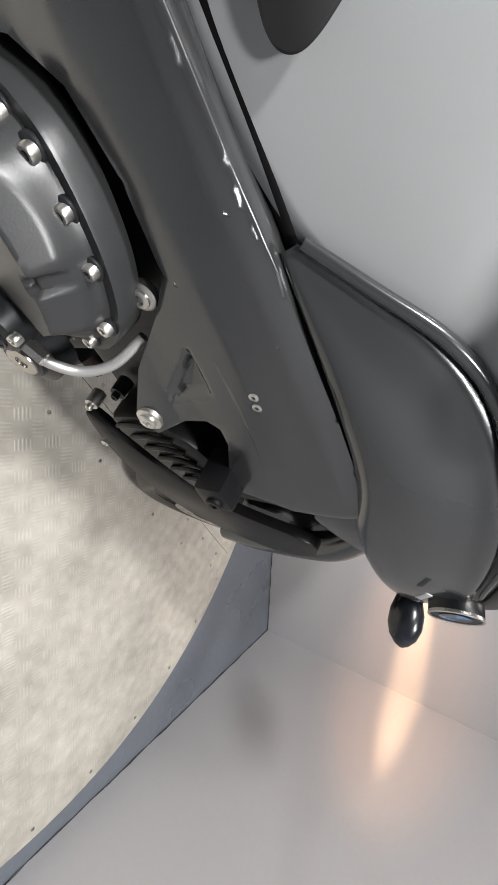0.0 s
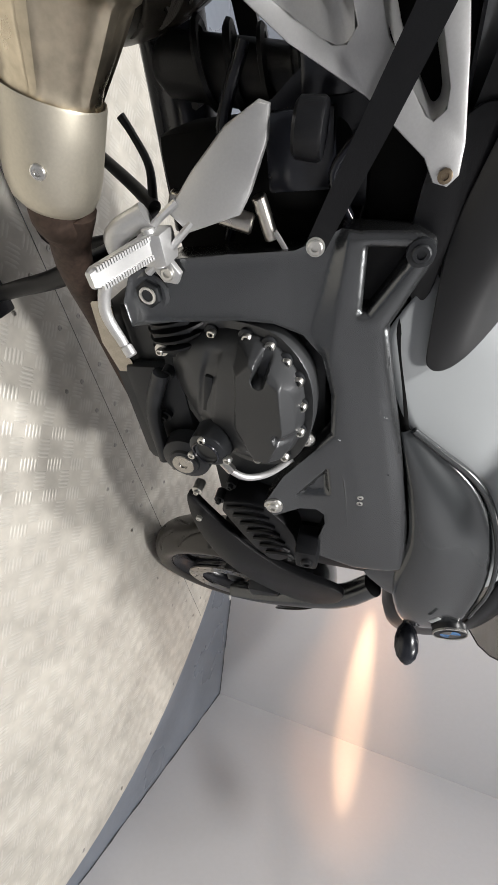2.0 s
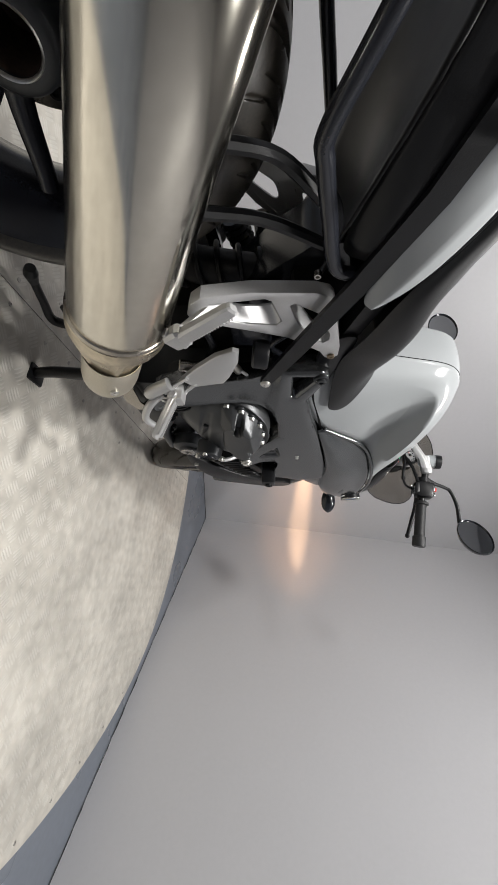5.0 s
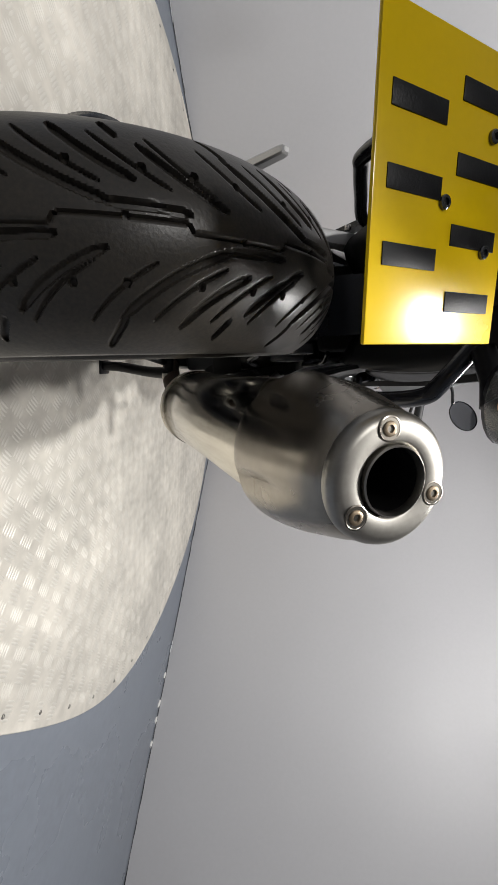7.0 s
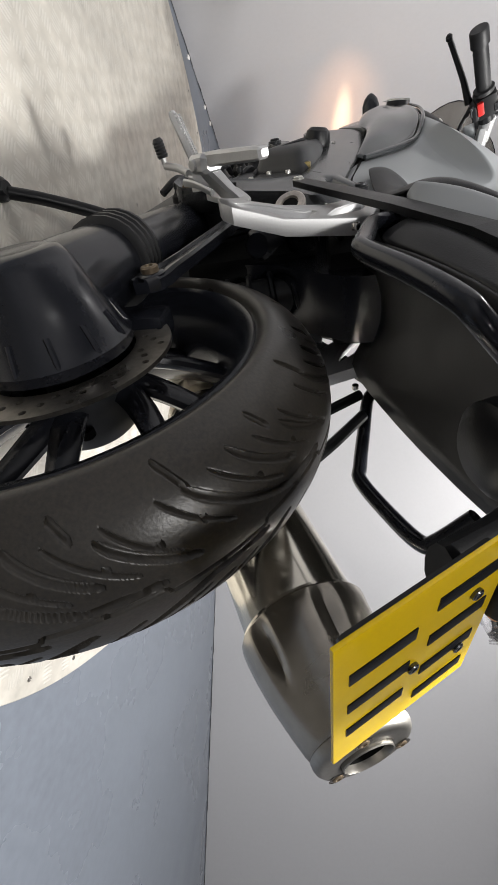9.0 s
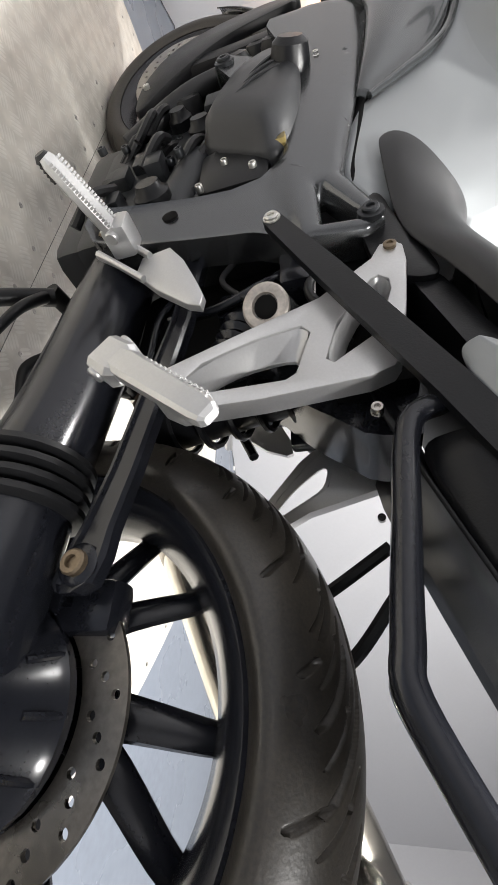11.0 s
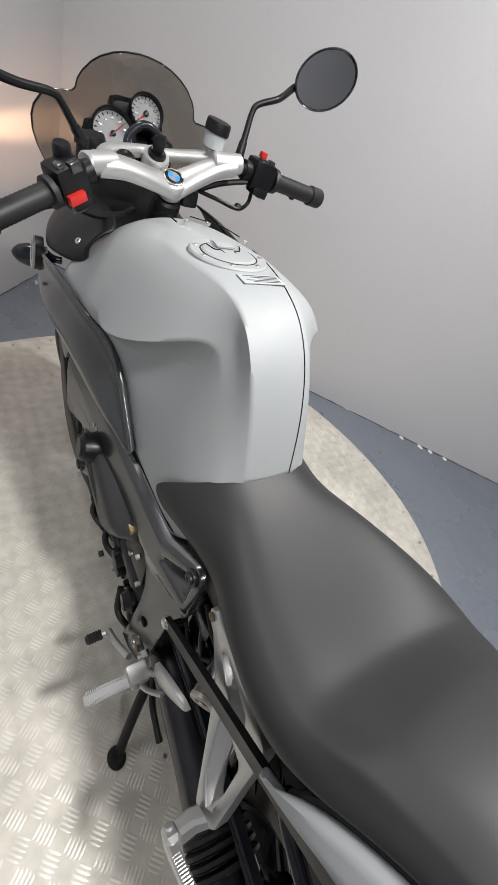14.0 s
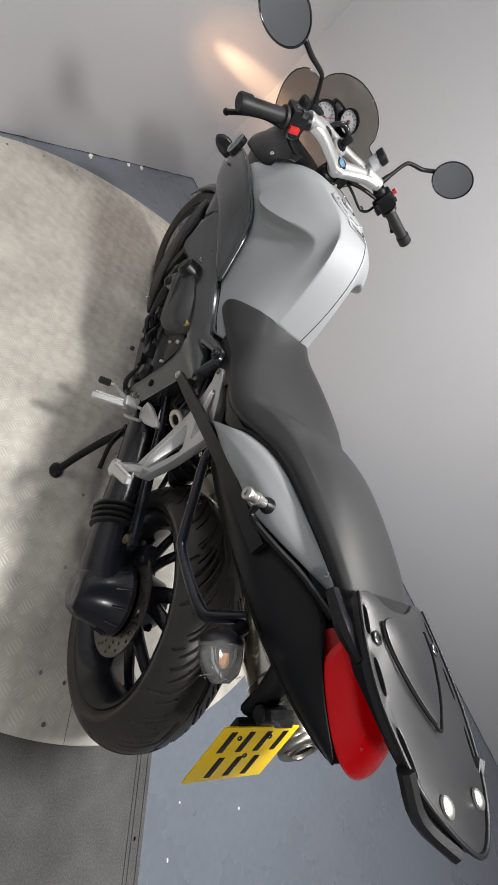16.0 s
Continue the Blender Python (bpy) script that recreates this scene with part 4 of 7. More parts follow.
fr = part("frame", box((0.92, -0.17, 0.66), (1.1, 0.17, 0.74), 0.02), M_FRAME, bike, "dark grey aluminium bridge frame")
for s in (-1, 1):
    sp = part("side_spar", plate(outline, lambda x, z: flank(x, z, s) - 0.007, 0.042, holes=[pocket], bev=0.003, side=s, segs=2, crown=0.007, soft=0.0042, cell=0.0075, relief=cast_relief), M_FRAME, fr, "satin dark grey cast frame spar", angle=60)
    # Floor coloured black for the shade deep in the pocket.
    part("pocket_floor", plate([(0.515, 0.64), (0.515, 0.705), (0.61, 0.65), (0.605, 0.638)], lambda x, z: flank(x, z, s) - 0.044, 0.006, bev=0, side=s), M_BLACK, sp)
    part("cast_line", tube([(0.815, s * (skin(0.815, 0.616, s) - 0.008), 0.616), (0.876, s * (skin(0.876, 0.636, s) - 0.0025), 0.636), (0.97, s * (skin(0.97, 0.647, s) - 0.0025), 0.647), (1.08, s * (skin(1.08, 0.647, s) - 0.003), 0.647)], 0.0028, 8, 6), M_FRAME, sp)
    part("pivot_socket", turned((0.562, s * (skin(0.562, 0.363, s) - 0.012), 0.363), (0, s, 0), [(0, 0.030), (0.010, 0.029), (0.012, 0.024), (0.004, 0.023), (0.004, 0.0005)], 28), M_FRAME, sp)
    part("pivot_nut", turned((0.562, s * (skin(0.562, 0.363, s) - 0.008), 0.363), (0, s, 0), [(0, 0.019), (0.011, 0.019), (0.013, 0.016), (0.013, 0.0115)], 6), M_TEMP if s > 0 else M_ENGINE, sp, "large swing arm pivot nut", smooth=False)
    part("pivot_ring", turned((0.562, s * (skin(0.562, 0.363, s) + 0.003), 0.363), (0, s, 0), [(0, 0.0125), (0.004, 0.012), (0.004, 0.0085), (-0.003, 0.008), (-0.003, 0.0005)], 24), M_BOLT, sp)
    for x, z, r in ((0.528, 0.705, 0.011), (0.957, 0.513, 0.012)):
        part("frame_bolt", merged(turned((x, s * (skin(x, z, s) - 0.004), z), (0, s, 0), [(0, r * 1.5), (0.006, r * 1.45), (0.007, r * 1.1)], 20), bolt((x, s * (skin(x, z, s) + 0.002), z), (0, s, 0), r, 0.006)), M_BOLT if z < 0.6 and s < 0 else M_ENGINE, sp, "frame bolt")
    for dx in (0, 0.014):
        part("small_screw", bolt((0.916 + dx, s * (skin(0.916 + dx, 0.666, s) - 0.0015), 0.667), (0, s, 0), 0.0055, 0.0025), M_BOLT, sp, "small bright screw")
    if s > 0:
        part("cast_band", tube([(0.650, s * (skin(0.645, 0.585, s) - 0.008), 0.585), (0.640, s * (skin(0.64, 0.61, s) - 0.0035), 0.610), (0.625, s * (skin(0.62, 0.64, s) - 0.0035), 0.640), (0.606, s * (skin(0.60, 0.675, s) - 0.008), 0.672)], 0.0035, 8, 5), M_FRAME, sp)
        # Black disc on the skin, painted for the shade of an open hole.
        part("hole_shade_disc", turned((0.573, s * (skin(0.575, 0.446, s) - 0.0012), 0.446), (0, s, 0), [(0, 0.011), (0.003, 0.011), (0.0034, 0.0095), (0.0030, 0.0005)], 20), M_HOLE, sp)
    # black tube stands in for shade in the gap between spar and body panels
    part("gap_shade", tube([(0.60, s * 0.112, 0.696), (0.64, s * 0.124, 0.693), (0.75, s * 0.137, 0.716), (0.95, s * 0.160, 0.752), (1.09, s * 0.178, 0.770), (1.127, s * 0.179, 0.735), (1.132, s * 0.177, 0.68)], [0.008, 0.0105, 0.0105, 0.010, 0.009, 0.008, 0.007], 10), M_HOLE, sp, "matt black strip standing in for the shade in the gap")
    # subframe rail of the luggage carrier
    rail = [Vector((0.512, s * 0.163, 0.588)), Vector((0.40, s * 0.158, 0.648)), Vector((0.235, s * 0.150, 0.735)), Vector((0.1, s * 0.142, 0.80)), Vector((-0.02, s * 0.128, 0.845))]
    rings = []
    for i, p in enumerate(rail):
        d = (rail[min(i + 1, 4)] - rail[max(i - 1, 0)]).normalized()
        w = Vector((0, s, 0))
        h = d.cross(w).normalized()
        a, b = (0.005, 0.015) if i else (0.005, 0.012)
        rings.append([p + w * (a * q) + h * (b * r) for q, r in ((1, 1), (1, -1), (-1, -1), (-1, 1))])
    rl = part("luggage_rail", loft(rings), M_BLACK, bike, "flat black luggage rail", smooth=False)
    part("rail_bolt", merged(turned((0.512, s * 0.163, 0.588), (0, s, 0), [(0, 0.0115), (0.006, 0.011)], 20), bolt((0.512, s * 0.168, 0.588), (0, s, 0), 0.009, 0.005)), M_BOLT, rl, "bright rail bolt")
    loop = [(0.232, s * 0.136, 0.728), (0.211, s * 0.139, 0.697), (0.12, s * 0.149, 0.680), (0.05, s * 0.156, 0.669), (0.018, s * 0.157, 0.668), (-0.05, s * 0.154, 0.700), (-0.098, s * 0.146, 0.726), (-0.108, s * 0.132, 0.74), (-0.108, s * 0.09, 0.775)]
    part("luggage_loop", tube(loop, 0.0105, 12, 5), M_GLOSS, bike, "bent black luggage tube")
    part("loop_bolt", bolt((0.235, s * 0.132, 0.675), (0, s, 0), 0.006, 0.005), M_DISC, rl)

# -- stands, rests and levers --
for s in (-1, 1):
    sil = [(0.234, 0.489), (0.227, 0.505), (0.250, 0.575), (0.270, 0.674), (0.280, 0.697), (0.292, 0.705), (0.361, 0.720), (0.430, 0.731), (0.458, 0.731), (0.468, 0.721), (0.463, 0.706), (0.440, 0.694), (0.386, 0.634), (0.339, 0.562), (0.271, 0.486), (0.252, 0.482)]
    h1 = [(0.257, 0.504), (0.247, 0.514), (0.276, 0.596), (0.284, 0.606), (0.335, 0.622), (0.346, 0.613), (0.345, 0.600), (0.322, 0.565), (0.286, 0.522)]
    h1b = [(0.259, 0.514), (0.252, 0.520), (0.276, 0.585), (0.285, 0.600), (0.310, 0.607), (0.317, 0.603), (0.314, 0.590), (0.296, 0.556), (0.280, 0.536)]
    h2 = [(0.297, 0.636), (0.292, 0.643), (0.326, 0.688), (0.386, 0.708), (0.402, 0.708), (0.410, 0.698), (0.405, 0.690), (0.345, 0.650)]
    h2b = [(0.306, 0.648), (0.303, 0.654), (0.332, 0.685), (0.382, 0.702), (0.393, 0.702), (0.398, 0.697), (0.394, 0.692), (0.345, 0.662)]
    face = lambda x, z: 0.142 + 0.26 * max(0.0, 0.6 - z) * 1.6 - 0.10 * max(0, z - 0.62)
    br = part("rest_bracket", plate(sil, face, 0.024, holes=[h1, h2], bev=0.0022, side=s, segs=2), M_CAST, bike, "silver cast pillion rest bracket", angle=30)
    for wide, narrow in ((h1, h1b), (h2, h2b)):
        # sloping inner walls of the openings
        part("web", loft([[Vector((x, s * (face(x, z) - 0.003), z)) for x, z in rounded(wide, 1)], [Vector((x, s * (face(x, z) - 0.020), z)) for x, z in rounded(narrow, 1)], [Vector((x, s * (face(x, z) - 0.024), z)) for x, z in rounded(narrow, 1)], [Vector((x, s * (face(x, z) - 0.0235), z)) for x, z in rounded(wide, 1)]], caps=False), M_CAST, br)
    part("bracket_bolt", bolt((0.457, s * 0.1335, 0.717), (0, s, 0), 0.0075, 0.003), M_TEMP, br, "tarnished bracket bolt")
    d = Vector((0.171 - 0.247, 0, 0.563 - 0.469))
    u = d.normalized()
    nrm = Vector((u.z, 0, -u.x))
    side = Vector((0, s, 0))


    def block(stations, shift=0.0):
        rings = []
        for t, w, h in stations:
            c = Vector((0.247, s * (0.236 + shift), 0.472)) + d * t
            rings.append([c + nrm * h * a + side * w * b for a, b in ((1, 0.62), (0.7, 1), (-0.7, 1), (-1, 0.62), (-1, -0.62), (-0.7, -1), (0.7, -1), (1, -0.62))])
        return loft(rings)


    arm_rings = []
    for c, a, b in (((0.250, 0.190, 0.505), 0.020, 0.008), ((0.252, 0.205, 0.492), 0.018, 0.010), ((0.248, 0.226, 0.478), 0.015, 0.012)):
        c = Vector((c[0], s * c[1], c[2]))
        arm_rings.append([c + u * a * p + nrm * b * q for p, q in ((1, 0.6), (0.6, 1), (-0.6, 1), (-1, 0.6), (-1, -0.6), (-0.6, -1), (0.6, -1), (1, -0.6))])
    part("rest_knuckle", merged(loft(arm_rings), block(((-0.10, 0.008, 0.012), (-0.07, 0.011, 0.017), (0.14, 0.012, 0.018), (0.20, 0.009, 0.013))), rod(Vector((0.247, s * 0.236, 0.472)) - nrm * 0.021, Vector((0.247, s * 0.236, 0.472)) + nrm * 0.021, 0.0075)), M_CAST, br, "cast rest hinge", angle=25)
    pg = part("pillion_peg", block(((0.12, 0.008, 0.011), (0.25, 0.0085, 0.0125), (0.55, 0.008, 0.0115), (0.90, 0.0075, 0.0105), (0.97, 0.0065, 0.009), (1.0, 0.004, 0.006)), 0.004), M_CAST, br, "folded ribbed pillion peg", angle=25)
    for k in range(13):
        c = Vector((0.247, s * 0.2405, 0.472)) + d * (0.34 + 0.046 * k)
        part("peg_rib", rod(c + nrm * 0.0112 - side * 0.006, c + nrm * 0.0112 + side * 0.006, 0.0014, n=6), M_CAST, pg)
    # rider's rest with heel guard
    if s > 0:
        ht, gy = [(0.480, 0.425), (0.486, 0.462), (0.461, 0.481), (0.421, 0.5), (0.399, 0.509), (0.384, 0.506), (0.390, 0.490), (0.422, 0.449), (0.455, 0.418)], 0.170
    else:
        ht, gy = [(0.462, 0.422), (0.484, 0.445), (0.469, 0.508), (0.449, 0.522), (0.405, 0.543), (0.378, 0.546), (0.374, 0.535), (0.390, 0.500), (0.425, 0.458)], 0.185
    hg = part("heel_guard", plate(ht, lambda x, z: gy + 0.15 * (x - 0.42), 0.010, bev=0.003, side=s, crown=0.004), M_CAST, bike, "silver heel guard plate")
    if s > 0:
        ends = (((0.521, 0.197, 0.375), (0.500, 0.193, 0.405), (0.474, 0.182, 0.438)), ((0.477, 0.197, 0.376), (0.457, 0.192, 0.402), (0.436, 0.178, 0.434)))
        lug, lug_at = [(0.535, 0.380), (0.512, 0.378), (0.506, 0.395), (0.518, 0.408), (0.533, 0.402)], (0.521, 0.394)
    else:
        ends = (((0.524, -0.204, 0.385), (0.503, -0.2, 0.415), (0.474, -0.190, 0.450)), ((0.488, -0.204, 0.385), (0.470, -0.198, 0.408), (0.452, -0.190, 0.436)))
        lug, lug_at = [(0.545, 0.392), (0.520, 0.377), (0.500, 0.382), (0.512, 0.404), (0.535, 0.418), (0.548, 0.410)], (0.532, 0.402)
    for e in ends:
        part("guard_arm", tube(e, [0.0075, 0.006, 0.0065], 8, 4, 0.7), M_CAST, hg)
    part("guard_lug", plate(lug, lambda x, z: 0.186, 0.010, bev=0.002, side=s), M_CAST, hg)
    part("guard_bolt", bolt((lug_at[0], s * 0.187, lug_at[1]), (0, s, 0), 0.009, 0.006), M_BOLT, hg)
    pegp = [Vector((0.488, s * 0.205, 0.408)), Vector((0.494, s * 0.304, 0.375))]
    pd = (pegp[1] - pegp[0]).normalized()
    pa = pd.cross(Vector((0, 0, 1))).normalized()
    pz = pa.cross(pd).normalized()
    rings = []
    for t, w, h in ((0.0, 0.010, 0.007), (0.08, 0.0135, 0.008), (0.5, 0.0125, 0.0075), (0.93, 0.0115, 0.0065), (1.0, 0.009, 0.0045)):
        c = pegp[0].lerp(pegp[1], t)
        rings.append([c + pa * w * p + pz * h * q for p, q in ((1, 0.5), (0.8, 0.9), (-0.8, 0.9), (-1, 0.5), (-1, -0.5), (-0.7, -1), (0.7, -1), (1, -0.5))])
    rp = part("foot_peg", loft(rings), M_CAST, bike, "silver flat rider foot peg with toothed edges", angle=30)
    for k in range(22):
        c = pegp[0].lerp(pegp[1], 0.12 + 0.038 * k)
        for e in (-1, 1):
            q = c + pa * e * 0.0098 + pz * 0.0075
            part("peg_tooth", loft([[q + pa * 0.0028 * a_ + pd * 0.0013 * b_ + pz * h for a_, b_ in ((1, 1), (-1, 1), (-1, -1), (1, -1))] for h in (-0.003, 0.0018)]), M_CAST, rp, smooth=False)
    part("peg_hinge", merged(box((0.475, s * 0.205 - 0.02, 0.392), (0.512, s * 0.205 + 0.02, 0.424), 0.006), rod((0.47, s * 0.215, 0.405), (0.515, s * 0.215, 0.41), 0.008)), M_CAST, rp)
part("brake_pedal", merged(tube([(0.505, -0.2, 0.37), (0.515, -0.225, 0.345), (0.56, -0.235, 0.325), (0.61, -0.235, 0.335)], [0.010, 0.009, 0.008, 0.007], 10), tube([(0.46, -0.2, 0.40), (0.478, -0.21, 0.36), (0.505, -0.2, 0.35)], 0.014, 10), rod((0.612, -0.235, 0.337), (0.625, -0.24, 0.345), 0.008)), M_CAST, bike, "silver rear brake pedal")
part("brake_cylinder", merged(rod((0.455, -0.16, 0.415), (0.49, -0.15, 0.51), 0.012), rod((0.46, -0.15, 0.52), (0.51, -0.14, 0.53), 0.009)), M_DISC, bike, "rear brake master cylinder")
part("brake_hose", tube([(0.50, -0.145, 0.535), (0.54, -0.14, 0.56), (0.56, -0.12, 0.60)], 0.0035, 8), M_CAST, bike)
part("fluid_reservoir", turned((0.40, -0.165, 0.568), (0.15, 0, 1), [(0, 0.022), (0.004, 0.026), (0.026, 0.027), (0.03, 0.025)], 24), M_BLACK, bike, "black fluid reservoir")
sh = part("shift_lever", merged(tube([(0.54, 0.205, 0.37), (0.58, 0.215, 0.34), (0.628, 0.22, 0.30)], 0.0075, 10), rod((0.628, 0.215, 0.30), (0.628, 0.262, 0.292), 0.006)), M_CAST, bike, "silver gear lever")
part("lever_rubber", turned((0.628, 0.235, 0.298), (0, 1, -0.15), [(0, 0.011)] + [(0.003 * k + 0.002, 0.0125 if k % 2 else 0.0105) for k in range(10)] + [(0.036, 0.008)], 14), M_GRIP, sh, "black ribbed lever rubber")
st = part("side_stand", merged(tube([(0.53, 0.125, 0.235), (0.50, 0.165, 0.18), (0.455, 0.21, 0.10), (0.425, 0.235, 0.045)], [0.014, 0.013, 0.012, 0.012], 12)), M_BLACK, bike, "black side stand lowered to the plate")
part("stand_foot", loft([[Vector((0.418 + 0.026 * k * math.cos(q), 0.243 + 0.022 * k * math.sin(q), z + 0.012 * math.cos(q) * 0)) for q in [i * math.pi / 8 for i in range(16)]] for z, k in ((0.028, 0.8), (0.03, 1.0), (0.04, 1.0), (0.05, 0.6))]), M_BLACK, st)
cs = part("centre_stand", merged(tube([(0.544, -0.13, 0.226), (0.565, -0.125, 0.16), (0.585, -0.11, 0.07), (0.60, -0.105, 0.005)], [0.017, 0.015, 0.014, 0.013], 12), tube([(0.544, -0.13, 0.226), (0.55, 0.0, 0.235), (0.544, 0.13, 0.226)], 0.014, 12), tube([(0.53, 0.13, 0.23), (0.47, 0.16, 0.225), (0.42, 0.165, 0.205), (0.391, 0.165, 0.19)], [0.010, 0.008, 0.007, 0.008], 10)), M_BLACK, bike, "black centre stand")
part("stand_foot", box((0.575, -0.13, -0.008), (0.635, -0.085, 0.012), 0.006), M_BLACK, cs)
part("stand_tang", merged(tube([(0.544, 0.0, 0.235), (0.552, 0.0, 0.14), (0.533, 0.0, 0.072), (0.46, 0.0, 0.085), (0.385, 0.0, 0.104)], [0.012, 0.011, 0.011, 0.009, 0.009], 12), tube([(0.40, 0.0, 0.100), (0.375, 0.0, 0.108), (0.36, 0.0, 0.116)], [0.010, 0.015, 0.011], 12)), M_BLACK, cs, "black stand lever with a rounded pad")
part("stand_bolt", merged(turned((0.544, -0.13, 0.226), (0, -1, 0), [(0, 0.02), (0.016, 0.02), (0.018, 0.016)], 24), bolt((0.544, -0.146, 0.226), (0, -1, 0), 0.013, 0.004)), M_DISC, cs, "worn stand pivot bolt")
part("stand_spring", tube([(0.54, -0.10, 0.22), (0.46, -0.08, 0.19), (0.40, -0.06, 0.18)], 0.010, 10), M_BLACK, cs)

# -- exhaust --
tip, front = Vector((-0.301, -0.187, 0.648)), Vector((0.335, -0.197, 0.335))
ax = (front - tip).normalized()
ex = part("silencer", turned(tip, ax, [(0.118, 0.066), (0.122, 0.0685), (0.40, 0.0705), (0.596, 0.0745), (0.60, 0.0735)], 64), M_STEEL, bike, "polished stainless steel silencer")
e1, e2 = axes_of(ax)
def cap_ring(d, r, cut):
    ring = []
    for k in range(144):
        a = k * 2 * math.pi / 144
        # six shallow flutes towards the collar
        w = abs((a / (math.pi / 3) + 0.25) % 1 - 0.5) * 2
        ring.append(tip + ax * d + (e1 * math.cos(a) + e2 * math.sin(a)) * (r - 0.0078 * cut * max(0.0, 1 - w / 0.36) ** 0.8))
    return ring


part("end_cap", loft([cap_ring(*q) for q in ((0.012, 0.0480, 0), (0.0135, 0.0500, 0), (0.020, 0.0530, 0), (0.035, 0.0580, 0), (0.052, 0.0630, 0.1), (0.068, 0.0675, 0.45), (0.082, 0.0705, 0.85), (0.096, 0.0733, 1), (0.108, 0.0752, 1), (0.118, 0.0766, 0.8), (0.125, 0.0772, 0.45), (0.130, 0.0770, 0.2), (0.1325, 0.0745, 0.1), (0.133, 0.069, 0))], caps=False), M_CAP, ex, "tarnished titanium end cap with shallow flutes", angle=32)
part("end_face", turned(tip, ax, [(0.004, 0.0258), (0.0005, 0.0275), (-0.0005, 0.0298), (0.0, 0.0415), (0.001, 0.0455), (0.004, 0.0490), (0.008, 0.0506), (0.0125, 0.0508), (0.0135, 0.0490)], 96, caps=False), M_FACE, ex, "satin steel end face", angle=50)
part("collar_bead", turned(tip, ax, [(0.1325, 0.0690), (0.1335, 0.0735), (0.1365, 0.0735), (0.138, 0.0690)], 64, caps=False), M_STEEL, ex)
part("outlet", turned(tip, ax, [(0.07, 0.0005), (0.07, 0.0235), (0.0, 0.0240), (-0.0035, 0.0250), (-0.0025, 0.0262), (0.006, 0.0262)], 48, caps=False), M_FACE, ex, "bright rolled outlet rim")
part("outlet_bore", turned(tip, ax, [(0.068, 0.0005), (0.066, 0.0228), (0.003, 0.0232)], 48, caps=False), M_HOLE, ex, "sooty black outlet")
for c in ((-0.300, -0.147, 0.642), (-0.312, -0.209, 0.620), (-0.283, -0.201, 0.680)):
    v = Vector(c) - tip
    v -= ax * v.dot(ax)
    v = v.normalized() * 0.0382
    part("screw_dimple", turned(tip + v - ax * 0.0004, -ax, [(0.0003, 0.0095), (0.0006, 0.0085), (-0.0002, 0.0072), (-0.0002, 0.0005)], 24), M_CAP, ex)
    part("cap_screw", bolt(tip + v + ax * 0.001, -ax, 0.0058, 0.0028), M_TEMP, ex, "end cap screw")
part("seam_ring", turned(tip, ax, [(0.590, 0.0745), (0.592, 0.0765), (0.599, 0.0772), (0.603, 0.0745)], 64, caps=False), M_CAP, ex)
uu, vv = axes_of(ax)
rings = []
for d, r, cut in ((0.598, 0.0738, 0), (0.603, 0.0772, 0), (0.627, 0.0772, 0), (0.632, 0.0760, 0.0), (0.637, 0.0742, 0.6), (0.645, 0.0722, 1), (0.675, 0.0635, 1), (0.705, 0.0540, 1), (0.716, 0.0505, 0.6), (0.722, 0.0485, 0), (0.745, 0.0455, 0), (0.75, 0.040, 0)):
    ring = []
    for k in range(96):
        a = k * 2 * math.pi / 96
        # six flutes between raised ribs
        w = abs((a / (math.pi / 3) + 0.25) % 1 - 0.5) * 2
        dip = max(0.0, min(1.0, (0.84 - w) / 0.12)) * 0.0055 * cut
        ring.append(tip + ax * d + (uu * math.cos(a) + vv * math.sin(a)) * (r - dip))
    rings.append(ring)
part("front_cone", loft(rings), M_HOT, ex, "heat-browned fluted front cone", angle=30)
part("gap_ring", turned(tip, ax, [(0.733, 0.0455), (0.733, 0.0508)], 48, caps=False), M_HOLE, ex)
part("sleeve", turned(tip, ax, [(0.735, 0.0495), (0.720, 0.0505), (0.719, 0.0520), (0.722, 0.0528), (0.790, 0.0525), (0.808, 0.0505), (0.822, 0.0455), (0.830, 0.037), (0.834, 0.028)], 56, caps=False), M_SLEEVE, ex, "pale matte sleeve over the link pipe")
part("link_pipe", tube([tip + ax * 0.80, tip + ax * 0.84, Vector((0.465, -0.187, 0.272)), Vector((0.475, -0.18, 0.262))], [0.03, 0.03, 0.03, 0.028], 20), M_RUST, ex, "rusty link pipe")
part("sleeve_screw", bolt((0.404, -0.2485, 0.318), (0.1, -1, 0.28), 0.008, 0.004), M_BOLT, ex)
part("hanger", merged(tube([(0.02, -0.16, 0.555), (0.06, -0.13, 0.62), (0.13, -0.12, 0.68)], 0.009, 8), tube([(0.10, -0.16, 0.52), (0.14, -0.13, 0.6), (0.19, -0.12, 0.68)], 0.009, 8)), M_BLACK, bike, "black silencer hanger")

# -- tank --
def strip_of(stations, both_sides=True):
    """Rows of a shell from half sections that run from the middle line outward."""
    rows = []
    for st in stations:
        left = [Vector(p) for p in st]
        rows.append([Vector((p.x, -p.y, p.z)) for p in left[:0:-1]] + left)
    return rows


